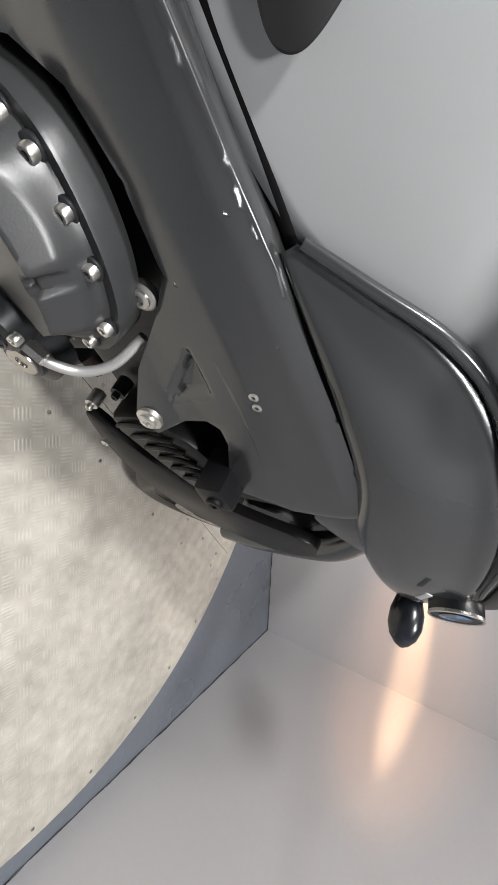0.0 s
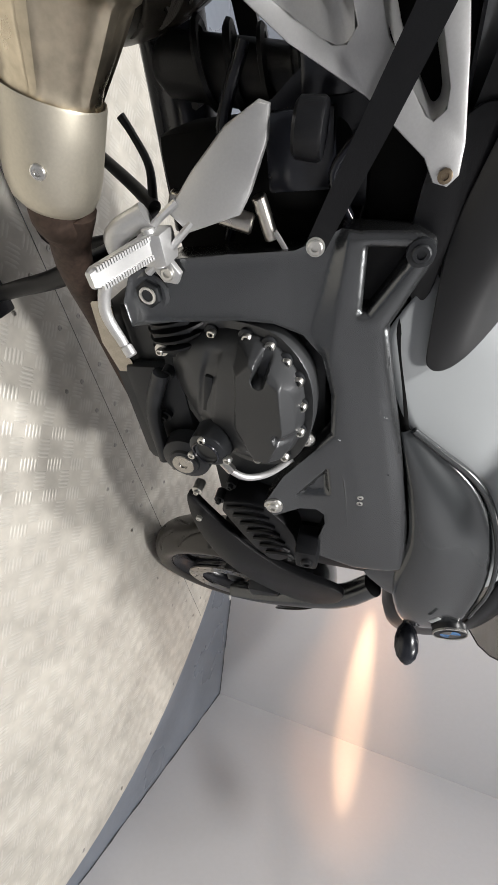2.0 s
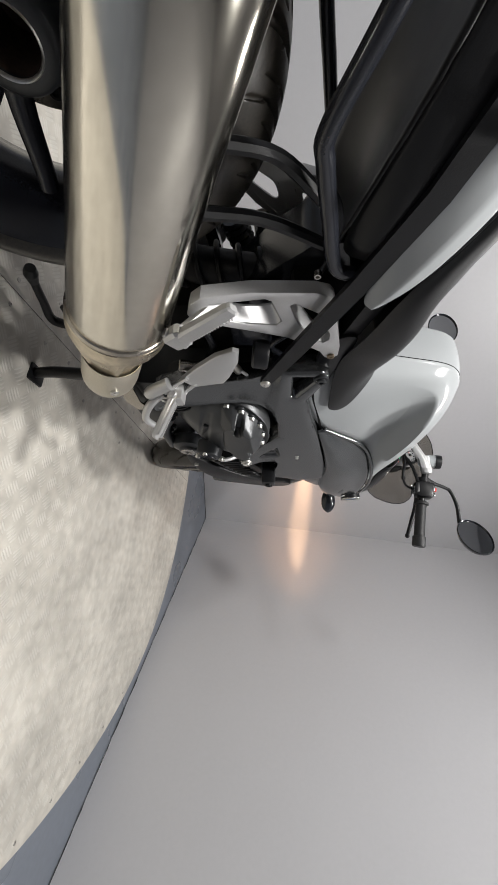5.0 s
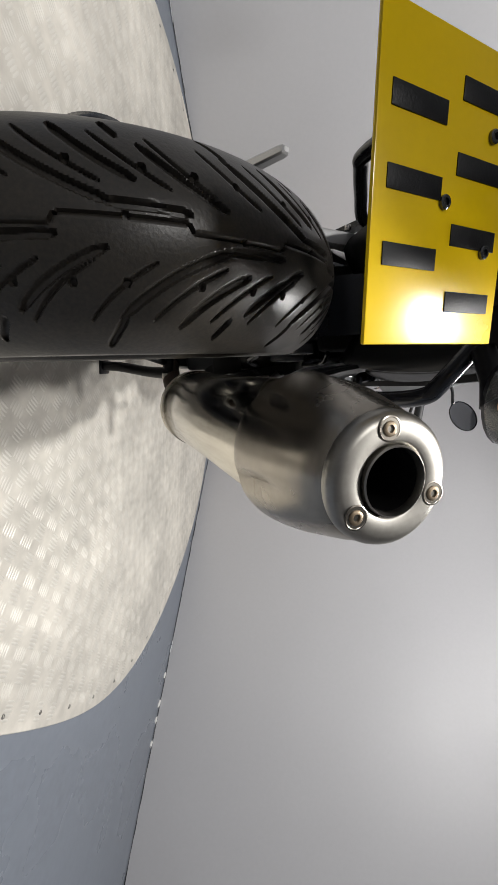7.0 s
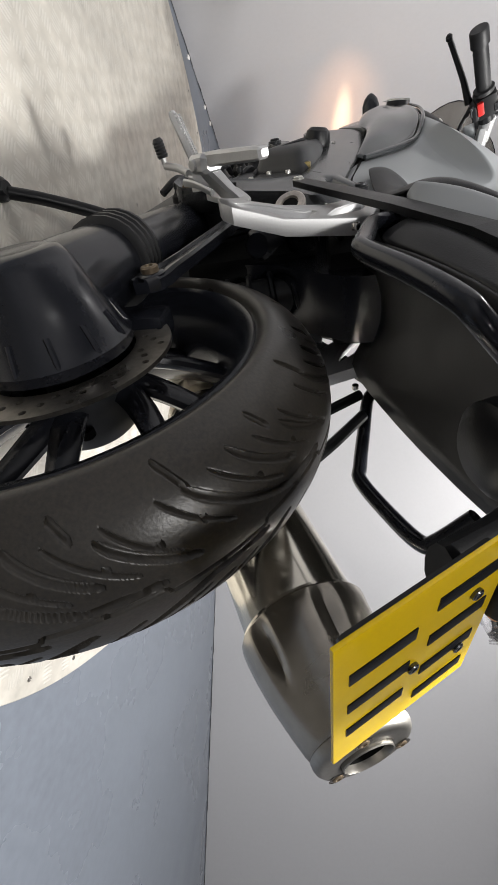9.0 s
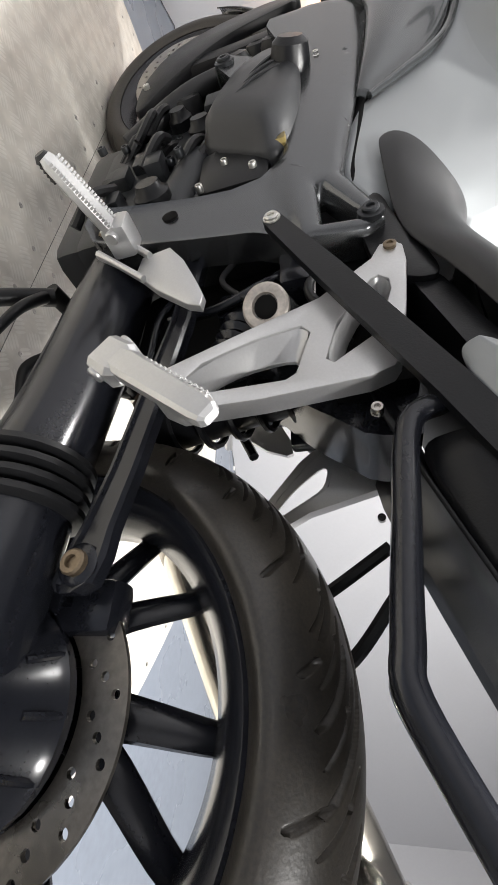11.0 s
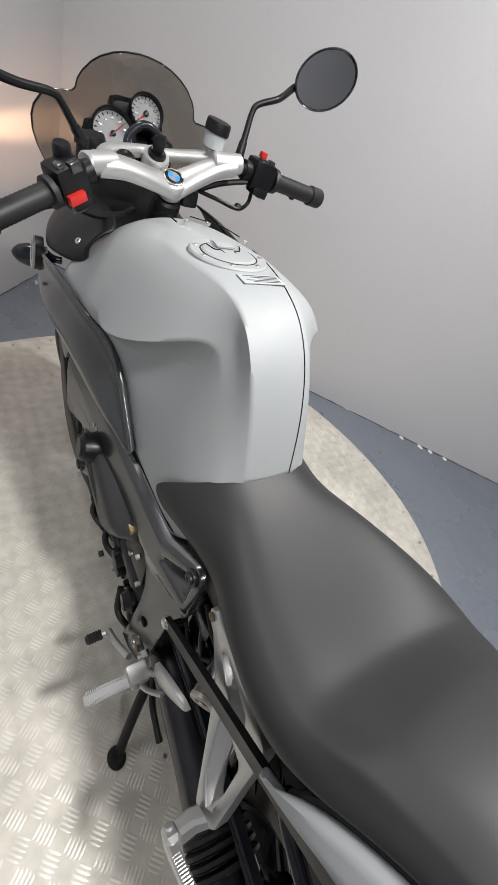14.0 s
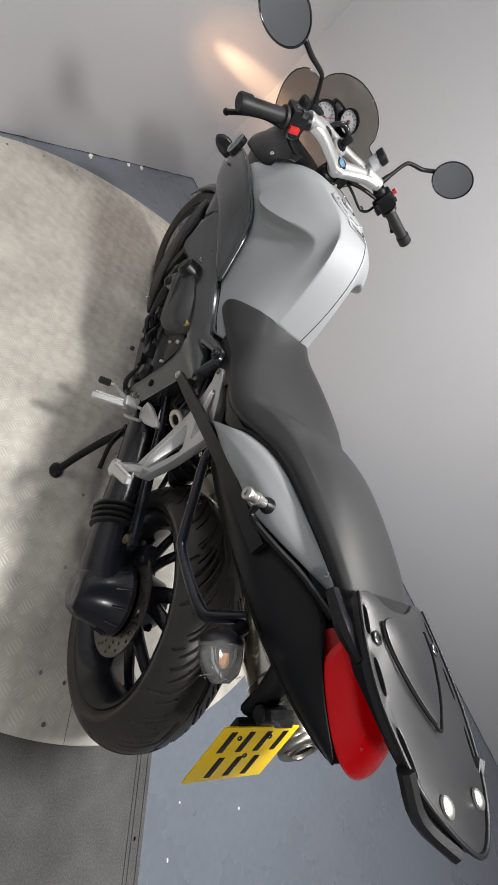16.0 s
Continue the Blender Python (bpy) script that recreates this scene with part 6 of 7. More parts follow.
# -- tail --
for s in (-1, 1):
    rows = [
        [(0.243, 0.160, 0.776), (0.219, 0.145, 0.832), (0.133, 0.118, 0.893), (0.055, 0.105, 0.915), (-0.021, 0.090, 0.935), (-0.095, 0.070, 0.948)],
        [(0.260, 0.171, 0.765), (0.222, 0.164, 0.815), (0.132, 0.132, 0.882), (0.054, 0.116, 0.906), (-0.022, 0.095, 0.931), (-0.097, 0.073, 0.946)],
        [(0.265, 0.171, 0.757), (0.208, 0.170, 0.796), (0.121, 0.149, 0.852), (0.050, 0.130, 0.885), (-0.022, 0.106, 0.915), (-0.099, 0.073, 0.944)],
        [(0.268, 0.162, 0.748), (0.195, 0.158, 0.778), (0.112, 0.148, 0.822), (0.040, 0.140, 0.862), (-0.028, 0.110, 0.903), (-0.101, 0.072, 0.942)],
        [(0.265, 0.150, 0.743), (0.185, 0.146, 0.764), (0.104, 0.142, 0.796), (0.024, 0.134, 0.853), (-0.035, 0.106, 0.896), (-0.102, 0.068, 0.940)],
    ]
    bm = grid_patch([[Vector((x, s * y, z)) for x, y, z in r] for r in rows])
    bmesh.ops.recalc_face_normals(bm, faces=bm.faces)
    if sum(f.normal.y for f in bm.faces) * s < 0:
        bmesh.ops.reverse_faces(bm, faces=bm.faces)
    crease = bm.edges.layers.float.new("crease_edge")
    bm.verts.ensure_lookup_table()
    for r in (1, 2):
        for k in range(5):
            e = bm.edges.get((bm.verts[r * 6 + k], bm.verts[r * 6 + k + 1]))
            if e:
                e[crease] = 1.0 if r == 1 else 0.85
    tp = thickened(subdivided(part("tail_panel", bm, M_SILVER, bike, "metallic silver tail side panel", angle=70), 2), 0.004)
    part("panel_screw", bolt((-0.07, s * 0.078, 0.938), (0, s, 0.4), 0.005, 0.004), M_BOLT, tp)
    # Black tube put in for the shadow in the gap beside the seat.
    part("panel_shadow_gap", tube([(0.236, s * 0.152, 0.778), (0.212, s * 0.138, 0.836), (0.128, s * 0.112, 0.894), (0.055, s * 0.099, 0.917), (-0.021, s * 0.085, 0.937), (-0.10, s * 0.064, 0.95)], 0.006, 8, 5), M_BLACK, tp)
    lug = part("luggage_lug", turned((0.046, s * 0.130, 0.872), (0.05, s, 0.12), [(0, 0.009), (0.030, 0.009), (0.031, 0.0115), (0.036, 0.0115), (0.037, 0.0095), (0.050, 0.0095), (0.051, 0.0115), (0.057, 0.0115), (0.059, 0.010), (0.059, 0.005), (0.055, 0.004), (0.055, 0.0005)], 24), M_BOLT, bike, "bright steel luggage lug")
    part("lug_base", merged(turned((0.046, s * 0.118, 0.870), (0.05, s, 0.12), [(0, 0.016), (0.020, 0.0135), (0.026, 0.011)], 20)), M_BLACK, lug)
    rows = [
        [(0.20, 0.135, 0.768), (0.11, 0.134, 0.790), (0.028, 0.112, 0.846), (-0.05, 0.084, 0.895), (-0.105, 0.062, 0.925), (-0.16, 0.076, 0.918), (-0.24, 0.066, 0.906), (-0.296, 0.046, 0.898)],
        [(0.20, 0.146, 0.748), (0.11, 0.148, 0.768), (0.020, 0.130, 0.818), (-0.055, 0.108, 0.858), (-0.11, 0.094, 0.887), (-0.165, 0.094, 0.893), (-0.242, 0.074, 0.892), (-0.297, 0.047, 0.894)],
        [(0.20, 0.136, 0.722), (0.11, 0.140, 0.750), (0.010, 0.132, 0.794), (-0.060, 0.120, 0.824), (-0.115, 0.112, 0.846), (-0.175, 0.098, 0.860), (-0.245, 0.076, 0.876), (-0.297, 0.044, 0.889)],
        [(0.20, 0.120, 0.695), (0.10, 0.126, 0.732), (0.0, 0.124, 0.770), (-0.070, 0.114, 0.793), (-0.125, 0.102, 0.812), (-0.185, 0.088, 0.834), (-0.248, 0.068, 0.862), (-0.296, 0.038, 0.884)],
    ]
    bm = grid_patch([[Vector((x, s * y, z)) for x, y, z in r] for r in rows])
    bmesh.ops.recalc_face_normals(bm, faces=bm.faces)
    if sum(f.normal.y for f in bm.faces) * s < 0:
        bmesh.ops.reverse_faces(bm, faces=bm.faces)
    lp = thickened(subdivided(part("lower_tail_panel", bm, M_BLACK, bike, "matt black lower tail panel", angle=70), 2), 0.004)
    part("panel_rib", tube([(0.046, s * 0.150, 0.868), (0.030, s * 0.146, 0.848), (-0.02, s * 0.124, 0.876), (-0.07, s * 0.098, 0.908), (-0.13, s * 0.076, 0.938)], 0.006, 8, 6), M_BLACK, lp)
    # rear indicator: dark shell, clear lens
    b0, b1 = Vector((-0.125, s * 0.095, 0.775)), Vector((-0.168, s * 0.185, 0.792))
    stalk = part("rear_indicator", merged(tube([b0, b0.lerp(b1, 0.35), b0.lerp(b1, 0.6)], [0.012, 0.013, 0.02], 12, 4), loft([[Vector((-0.150 + 0.004 * k, 0, 0)) + Vector((0, s * 0.15, 0.788)) + Vector((0, s * 0.042 * w * math.cos(q), 0.021 * w * math.sin(q))) for q in [i * math.pi / 10 for i in range(20)]] for k, w in ((4, 0.35), (2, 0.8), (0, 1.0), (-2, 0.98))])), M_BLACK, bike, "rear indicator with a clear lens")
    part("lens", loft([[Vector((-0.150 + 0.004 * k, s * (0.15 + 0.043 * w * math.cos(q)), 0.788 + 0.0215 * w * math.sin(q))) for q in [i * math.pi / 10 for i in range(20)]] for k, w in ((-1.5, 0.97), (-6, 0.94), (-11, 0.74), (-14, 0.35))]), M_LENS, stalk, "clear ribbed lens")
    part("bulb", turned((-0.168, s * 0.15, 0.788), (-1, 0, 0), [(0, 0.0075), (0.012, 0.007), (0.017, 0.003)], 16), M_AMBER, stalk, "amber bulb")
    for k in range(7):
        y = 0.120 + 0.010 * k
        h = 0.019 * math.sqrt(max(0.05, 1 - ((y - 0.15) / 0.041) ** 2))
        part("lens_rib", rod((-0.186 - 0.015 * math.sqrt(max(0, 1 - ((y - 0.15) / 0.045) ** 2)), s * y, 0.788 - h * 0.8), (-0.186 - 0.015 * math.sqrt(max(0, 1 - ((y - 0.15) / 0.045) ** 2)), s * y, 0.788 + h * 0.8), 0.0008, n=6), M_LENS, stalk)

# undertray, from edge to edge below the tail
rows = []
for x, w, z, rise in ((0.29, 0.115, 0.665, 0.05), (0.20, 0.120, 0.695, 0.04), (0.10, 0.126, 0.732, 0.03), (0.0, 0.124, 0.770, 0.02), (-0.07, 0.114, 0.793, 0.01), (-0.125, 0.102, 0.812, 0.0), (-0.185, 0.088, 0.834, 0), (-0.248, 0.068, 0.862, 0), (-0.296, 0.038, 0.884, 0)):
    rows.append([Vector((x, w * k, z + rise * (1 - k * k))) for k in (-1, -0.6, -0.2, 0.2, 0.6, 1)])
tray = thickened(subdivided(part("undertray", grid_patch(rows), M_BLACK, bike, "black plastic undertray"), 1), 0.004)
part("tray_boss", turned((-0.10, 0, 0.79), (-0.3, 0, -1), [(0, 0.05), (0.02, 0.048), (0.03, 0.035)], 24), M_BLACK, tray)

# tail lamp wrapped round the end of the tail
ST = [(0.078, (-0.150, 0.955), (-0.165, 0.935), (-0.178, 0.916)), (0.066, (-0.195, 0.957), (-0.230, 0.932), (-0.252, 0.906)), (0.042, (-0.240, 0.958), (-0.282, 0.931), (-0.304, 0.901)),
      (0.0, (-0.258, 0.958), (-0.302, 0.931), (-0.320, 0.899)), (-0.042, (-0.240, 0.958), (-0.282, 0.931), (-0.304, 0.901)), (-0.066, (-0.195, 0.957), (-0.230, 0.932), (-0.252, 0.906)), (-0.078, (-0.150, 0.955), (-0.165, 0.935), (-0.178, 0.916))]
rows = [[Vector((p[0], y, p[1])) for p in (a, ((a[0] + b[0]) / 2 - 0.006, (a[1] + b[1]) / 2 + 0.003), b, ((c[0] + b[0]) / 2 - 0.005, (c[1] + b[1]) / 2), c)] for y, a, b, c in ST]
bm = grid_patch(rows)
bmesh.ops.recalc_face_normals(bm, faces=bm.faces)
if sum(f.normal.x for f in bm.faces) > 0:
    bmesh.ops.reverse_faces(bm, faces=bm.faces)
tl = thickened(subdivided(part("tail_lamp", bm, M_TAIL, bike, "glossy red tail lamp"), 2), 0.003)
part("reflector", loft([[Vector((x, w * k, z)) for k, z in ((1, z0), (1, z1), (-1, z1), (-1, z0))] for x, w, z0, z1 in ((-0.14, 0.066, 0.91, 0.95), (-0.22, 0.055, 0.905, 0.95), (-0.285, 0.022, 0.90, 0.93))]), M_RED, tl, "red reflector body")
for k, y in enumerate((-0.03, -0.01, 0.012, 0.032)):
    part("bulb_dome", turned((-0.27, y, 0.925), (-0.8, 0, 0.6), [(0, 0.008), (0.008, 0.0075), (0.013, 0.003)], 12), M_RED, tl)


# rear rack
def flat_plate(outline, zout, thick, holes=(), bev=0.003):
    bm = plate(outline, zout, thick, holes, bev)
    for v in bm.verts:
        v.co = Vector((v.co.x, v.co.z, v.co.y))
    bmesh.ops.reverse_faces(bm, faces=bm.faces)
    return bm


def rack_z(x, y=0.0):
    return 1.000 + (-0.12 - x) * 0.165 - 0.6 * y * y


half = [(-0.098, 0.060), (-0.105, 0.088), (-0.137, 0.096), (-0.18, 0.104), (-0.23, 0.105), (-0.28, 0.092), (-0.31, 0.078), (-0.335, 0.055), (-0.354, 0.030), (-0.364, 0.009)]
outline = rounded(half + [(x, -y) for x, y in half[::-1]] + [(-0.118, -0.03), (-0.122, 0.0), (-0.118, 0.03)], 1)
slots = []
for s in (-1, 1):
    for x0, x1, y0, y1 in ((-0.122, -0.158, 0.084, 0.090), (-0.185, -0.225, 0.092, 0.092), (-0.255, -0.298, 0.088, 0.078)):
        slots.append(rounded([(x0, s * (y0 - 0.005)), (x0, s * (y0 + 0.004)), (x1, s * (y1 + 0.004)), (x1, s * (y1 - 0.005))], 2))
rack = part("rear_rack", flat_plate(outline, lambda x, z: rack_z(x, z), 0.012, slots, 0.003), M_RACK, bike, "satin dark grey plastic rear rack with slots")
part("rack_edge", tube([Vector((x, y * 1.0, rack_z(x, y) + 0.001)) for x, y in half[1:]] + [Vector((x, -y, rack_z(x, y) + 0.001)) for x, y in half[:0:-1]], 0.0028, 8, 4), M_BLACK, rack)
part("rack_inset", flat_plate(rounded([(-0.13, 0.052), (-0.17, 0.055), (-0.215, 0.034), (-0.252, 0.006), (-0.252, -0.006), (-0.215, -0.034), (-0.17, -0.055), (-0.13, -0.052)], 2), lambda x, z: rack_z(x, z) + 0.003, 0.008, (), 0.002), M_RACK, rack)
part("inset_groove", tube([Vector((x, y, rack_z(x, y) + 0.002)) for x, y in ((-0.14, 0.058), (-0.17, 0.06), (-0.217, 0.038), (-0.255, 0.007), (-0.258, 0.0), (-0.255, -0.007), (-0.217, -0.038), (-0.17, -0.06), (-0.14, -0.058))], 0.0018, 6, 4), M_HOLE, rack)
for x, y in ((-0.162, 0.078), (-0.162, -0.078)):
    part("rack_screw", bolt((x, y, rack_z(x, y)), (0.1, 0, 1), 0.009, 0.004), M_FRAME, rack)
for x, y in ((-0.324, 0.040), (-0.324, -0.040)):
    part("rack_stud", turned((x, y, rack_z(x, y)), (0.15, 0, 1), [(0, 0.0105), (0.003, 0.010), (0.006, 0.006), (0.007, 0.0005)], 20), M_BOLT, rack, "polished rack stud")
part("rack_support", merged(loft([[Vector((x, w * k, z)) for k, z in ((1, z1), (1, z0), (-1, z0), (-1, z1))] for x, w, z0, z1 in ((-0.10, 0.07, 0.94, 0.99), (-0.2, 0.072, 0.96, 1.002), (-0.28, 0.055, 0.985, 1.015), (-0.335, 0.03, 1.0, 1.024))]), *[tube([(-0.29, s * 0.092, 1.022), (-0.33, s * 0.07, 1.016), (-0.36, s * 0.03, 1.028)], 0.010, 8, 4) for s in (-1, 1)]), M_BLACK, rack, "black rack support")
for s in (-1, 1):
    part("grab_hook", tube([(-0.10, s * 0.10, 0.96), (-0.15, s * 0.104, 0.975), (-0.19, s * 0.10, 0.99)], [0.010, 0.013, 0.008], 8, 4), M_BLACK, rack)

# number plate on its bracket
pb, pr = Vector((-0.333, 0.085, 0.624)), Vector((-0.332, -0.093, 0.619))
pu = Vector((0.074, 0, 0.103)).normalized()
px = (pr - pb).normalized()
pn = px.cross(pu).normalized()
if pn.x > 0:
    pn = -pn
pm = Matrix((px, pu, pn)).transposed().to_4x4()
pm.translation = (pb + pr) / 2 + pu * 0.0635
wid = 0.178
bm = box((-wid / 2, -0.0635, -0.002), (wid / 2, 0.0635, 0.001), 0.001)
npl = part("number_plate", moved(bm, pm), M_YELLOW, bike, "yellow acrylic plate with dark bars")
for row, n, y in ((0, 4, 0.030), (1, 3, -0.030)):
    for k in range(n):
        c = (k - (n - 1) / 2) * 0.041 - (0.004 if row else 0)
        part("bar", moved(box((c - 0.0065, y - 0.0235, 0.0008), (c + 0.0065, y + 0.0235, 0.0018), 0.0004), pm), M_BLACK, npl)
for x, y in ((0.003, -0.003), (-0.042, 0.040), (0.028, 0.042)):
    part("plate_screw", moved(bolt((x, y, 0.0008), (0, 0, 1), 0.0045, 0.003), pm), M_FRAME, npl)
part("plate_bracket", merged(moved(box((-0.06, -0.05, -0.016), (0.06, 0.066, -0.003), 0.004), pm), tube([(-0.235, 0, 0.70), (-0.20, 0, 0.76), (-0.15, 0, 0.81)], [0.03, 0.036, 0.04], 12, 4, 0.5), rod((-0.242, -0.03, 0.742), (-0.242, 0.03, 0.742), 0.014)), M_BLACK, bike, "black plate bracket")
part("plate_lamp", loft([[Vector((-0.236 - 0.016 * k, 0.024 * w * math.cos(q), 0.768 + 0.014 * w * math.sin(q))) for q in [i * math.pi / 8 for i in range(16)]] for k, w in ((0, 1), (1, 1), (1.5, 0.7))]), M_LENS, bike, "clear plate lamp")

# -- handlebar and yoke --
LC, RC, BD, KY = Vector((1.130, 0.150, 1.098)), Vector((1.184, -0.138, 1.126)), Vector((1.186, -0.012, 1.064)), Vector((1.228, 0.010, 1.098))
yn = Vector((-0.42, 0.02, 0.91)).normalized()


def beam_of(pts, widths, h):
    """A flat cast arm along a path, its broad side across the yoke's normal."""
    path = smooth_path(pts, 5)
    rings = []
    for i, p in enumerate(path):
        d = (path[min(i + 1, len(path) - 1)] - path[max(i - 1, 0)]).normalized()
        u = d.cross(yn).normalized()
        f = i / (len(path) - 1) * (len(widths) - 1)
        k = min(int(f), len(widths) - 2)
        w = widths[k] + (widths[k + 1] - widths[k]) * (f - k)
        rings.append([p + u * w * a + yn * h * b for a, b in ((-1, -0.7), (-1, 0.3), (-0.7, 0.85), (0, 1), (0.7, 0.85), (1, 0.3), (1, -0.7))])
    return loft(rings)


FL, FR = LC + Vector((0.055, -0.035, 0.008)), RC + Vector((0.035, 0.032, -0.003))
yoke = part("top_yoke", merged(
    beam_of([BD, BD.lerp(LC, 0.35) + yn * 0.006, BD.lerp(LC, 0.7) + yn * 0.008, LC], [0.028, 0.024, 0.021, 0.022], 0.014),
    beam_of([BD, BD.lerp(RC, 0.35) + yn * 0.006, BD.lerp(RC, 0.7) + yn * 0.008, RC], [0.028, 0.024, 0.021, 0.022], 0.014),
    beam_of([LC + Vector((0.012, -0.015, 0.004)), FL, KY + Vector((0.016, 0.03, 0.004)), KY + Vector((0.018, -0.03, 0.006)), FR, RC + Vector((0.01, 0.012, 0.002))], [0.016, 0.012, 0.010, 0.010, 0.012, 0.016], 0.011),
    turned(BD - yn * 0.014, yn, [(0, 0.026), (0.02, 0.029), (0.032, 0.027), (0.035, 0.022)], 32),
    turned(KY - yn * 0.02, yn, [(0, 0.026), (0.022, 0.027), (0.028, 0.025), (0.028, 0.019)], 32),
    ), M_CAST, bike, "satin silver cast top yoke", angle=55)
part("bar_clamp", rod(LC + Vector((0.02, -0.035, 0.0)), LC + Vector((-0.018, 0.022, 0.0)), 0.019, n=18), M_CAST, yoke)
part("bar_clamp", rod(RC + Vector((0.004, 0.045, -0.004)), RC + Vector((0.002, -0.020, 0.002)), 0.019, n=18), M_CAST, yoke)
part("riser", rod(FR - yn * 0.012, FR + yn * 0.022, 0.013, n=18), M_CAST, yoke)
part("riser_recess", turned(FR + yn * 0.0205, yn, [(0, 0.009), (0.002, 0.0085), (0.002, 0.0005)], 18), M_HOLE, yoke)
bd = part("round_badge", turned(BD + yn * 0.020, yn, [(-0.004, 0.0205), (0.003, 0.0205), (0.004, 0.019), (0.004, 0.0005)], 36), M_BLACK, yoke, "round badge with blue and white quarters")
part("badge_rim", turned(BD + yn * 0.020, yn, [(0.002, 0.0208), (0.0048, 0.0208), (0.0052, 0.0198), (0.0042, 0.019)], 36, caps=False), M_BOLT, bd)
bu, bv = axes_of(yn)
for k in range(4):
    bm = bmesh.new()
    mid = bm.verts.new(BD + yn * 0.0248)
    arc = [bm.verts.new(BD + yn * 0.0248 + (bu * math.cos(a) + bv * math.sin(a)) * 0.0125) for a in [k * math.pi / 2 + j * math.pi / 12 + 0.2 for j in range(7)]]
    for p, q in zip(arc, arc[1:]):
        bm.faces.new((mid, p, q))
    part("badge_quarter", bm, M_BLUE if k % 2 else M_WHITE, bd, smooth=False)
lock = part("ignition_lock", turned(KY, yn, [(0, 0.018), (0.012, 0.018), (0.015, 0.016), (0.012, 0.012), (0.012, 0.0005)], 28), M_BLACK, yoke, "black ignition lock with a key")
kd = Vector((0.5, 0.86, 0)).normalized()
part("key", loft([[KY + yn * s + kd * w * a + yn.cross(kd) * 0.004 * b for a, b in ((-1, -1), (1, -1), (1, 1), (-1, 1))] for s, w in ((0.012, 0.006), (0.018, 0.010), (0.040, 0.013), (0.048, 0.008))]), M_BLACK, lock, "black key in the lock")
part("fork_cap", merged(*[turned(p + yn * 0.0, yn, [(0, 0.016), (0.01, 0.016), (0.013, 0.012), (0.009, 0.008), (0.009, 0.0005)], 20) for p in (LC.lerp(KY, 0.45),)]), M_BLACK, yoke)
part("steering_stem", merged(rod(BD - yn * 0.02, BD - yn * 0.12, 0.03, 0.035, 20)), M_BLACK, yoke, "black steering head")

GRIPS = {1: (LC, Vector((1.070, 0.232, 1.062)), Vector((1.017, 0.352, 1.014))), -1: (RC, Vector((1.203, -0.258, 1.107)), Vector((1.204, -0.408, 1.088)))}
for s, (c, g0, g1) in GRIPS.items():
    d = (g1 - g0).normalized()
    ln = (g1 - g0).length
    sw = c.lerp(g0, 0.62)
    bar = part("handlebar", tube([c - (g0 - c).normalized() * 0.02, c.lerp(g0, 0.5), g0, g1 - d * 0.01], 0.0115, 14, 5), M_BLACK, bike, "black handlebar end")
    prof = [(-0.004, 0.0235), (0.0, 0.025), (0.006, 0.025), (0.008, 0.0175)] + [(0.012 + 0.004 * k, 0.0172 if k % 2 else 0.0182) for k in range(int((ln - 0.05) / 0.004))] + [(ln - 0.036, 0.0175), (ln - 0.034, 0.0215), (ln - 0.004, 0.0215), (ln, 0.019), (ln, 0.0005)]
    part("grip", turned(g0, d, prof, 28), M_GRIP, bar, "black ribbed rubber grip", angle=50)
    # switch cluster: rounded body, keys and a red button
    au = Vector((0, 0, 1)) - d * d.z
    au.normalize()
    av = d.cross(au) * s
    m = Matrix((d, av, au)).transposed().to_4x4()
    m.translation = sw
    if m.determinant() < 0:
        m = Matrix((d, -av, au)).transposed().to_4x4()
        m.translation = sw
    back = Vector((-1, 0, 0))
    sgn = -1 if (m.to_3x3() @ Vector((0, 1, 0))).x > 0 else 1
    clus = part("switch_housing", merged(moved(box((-0.026, -0.026, -0.026), (0.030, 0.024, 0.030), 0.010), m), moved(box((-0.018, -0.02 + sgn * 0.012, -0.036), (0.022, 0.02 + sgn * 0.012, -0.018), 0.008), m), moved(turned((-0.042, 0, 0), (1, 0, 0), [(0, 0.019), (0.016, 0.019)], 20), m)), M_BLACK, bar, "black switch cluster")
    part("switch_key", moved(box((-0.016, sgn * 0.016 - 0.006, 0.018), (0.004, sgn * 0.016 + 0.010, 0.034), 0.003), m), M_FRAME, clus)
    part("switch_key", moved(box((0.008, sgn * 0.010 - 0.008, 0.022), (0.022, sgn * 0.010 + 0.008, 0.036), 0.004), m), M_FRAME, clus)
    part("red_switch", moved(box((-0.006, sgn * 0.026 - 0.004, -0.022), (0.026, sgn * 0.026 + 0.008, -0.006), 0.003) if s > 0 else box((-0.012, -0.008, 0.032), (0.002, 0.006, 0.044), 0.003), m), M_RED, clus, "red switch")
    part("switch_key", moved(box((-0.002, sgn * 0.024 - 0.004, -0.038), (0.022, sgn * 0.024 + 0.006, -0.023), 0.003), m), M_FRAME, clus, "grey paddle switch")
    # lever in front of the grip
    fwd = Vector((1, 0, 0)) - d * d.x
    fwd.normalize()
    l0 = sw + fwd * (0.035 if s < 0 else 0.018) - Vector((0, 0, 0.006 if s < 0 else 0.034))
    part("lever", merged(tube([l0, l0 + d * 0.05 + fwd * 0.022, l0 + d * 0.10 + fwd * 0.03 - Vector((0, 0, 0.008)), l0 + d * 0.155 + fwd * 0.026 - Vector((0, 0, 0.02))], [0.010, 0.008, 0.007, 0.0065], 10, 5), turned(l0 + d * 0.155 + fwd * 0.026 - Vector((0, 0, 0.02)), d, [(-0.008, 0.004), (-0.004, 0.008), (0.004, 0.008), (0.008, 0.004)], 12), moved(box((-0.022, -0.014, -0.013), (0.022, 0.014, 0.013), 0.005), Matrix.Translation(sw + fwd * 0.03))), M_BLACK, bar, "black hand lever")

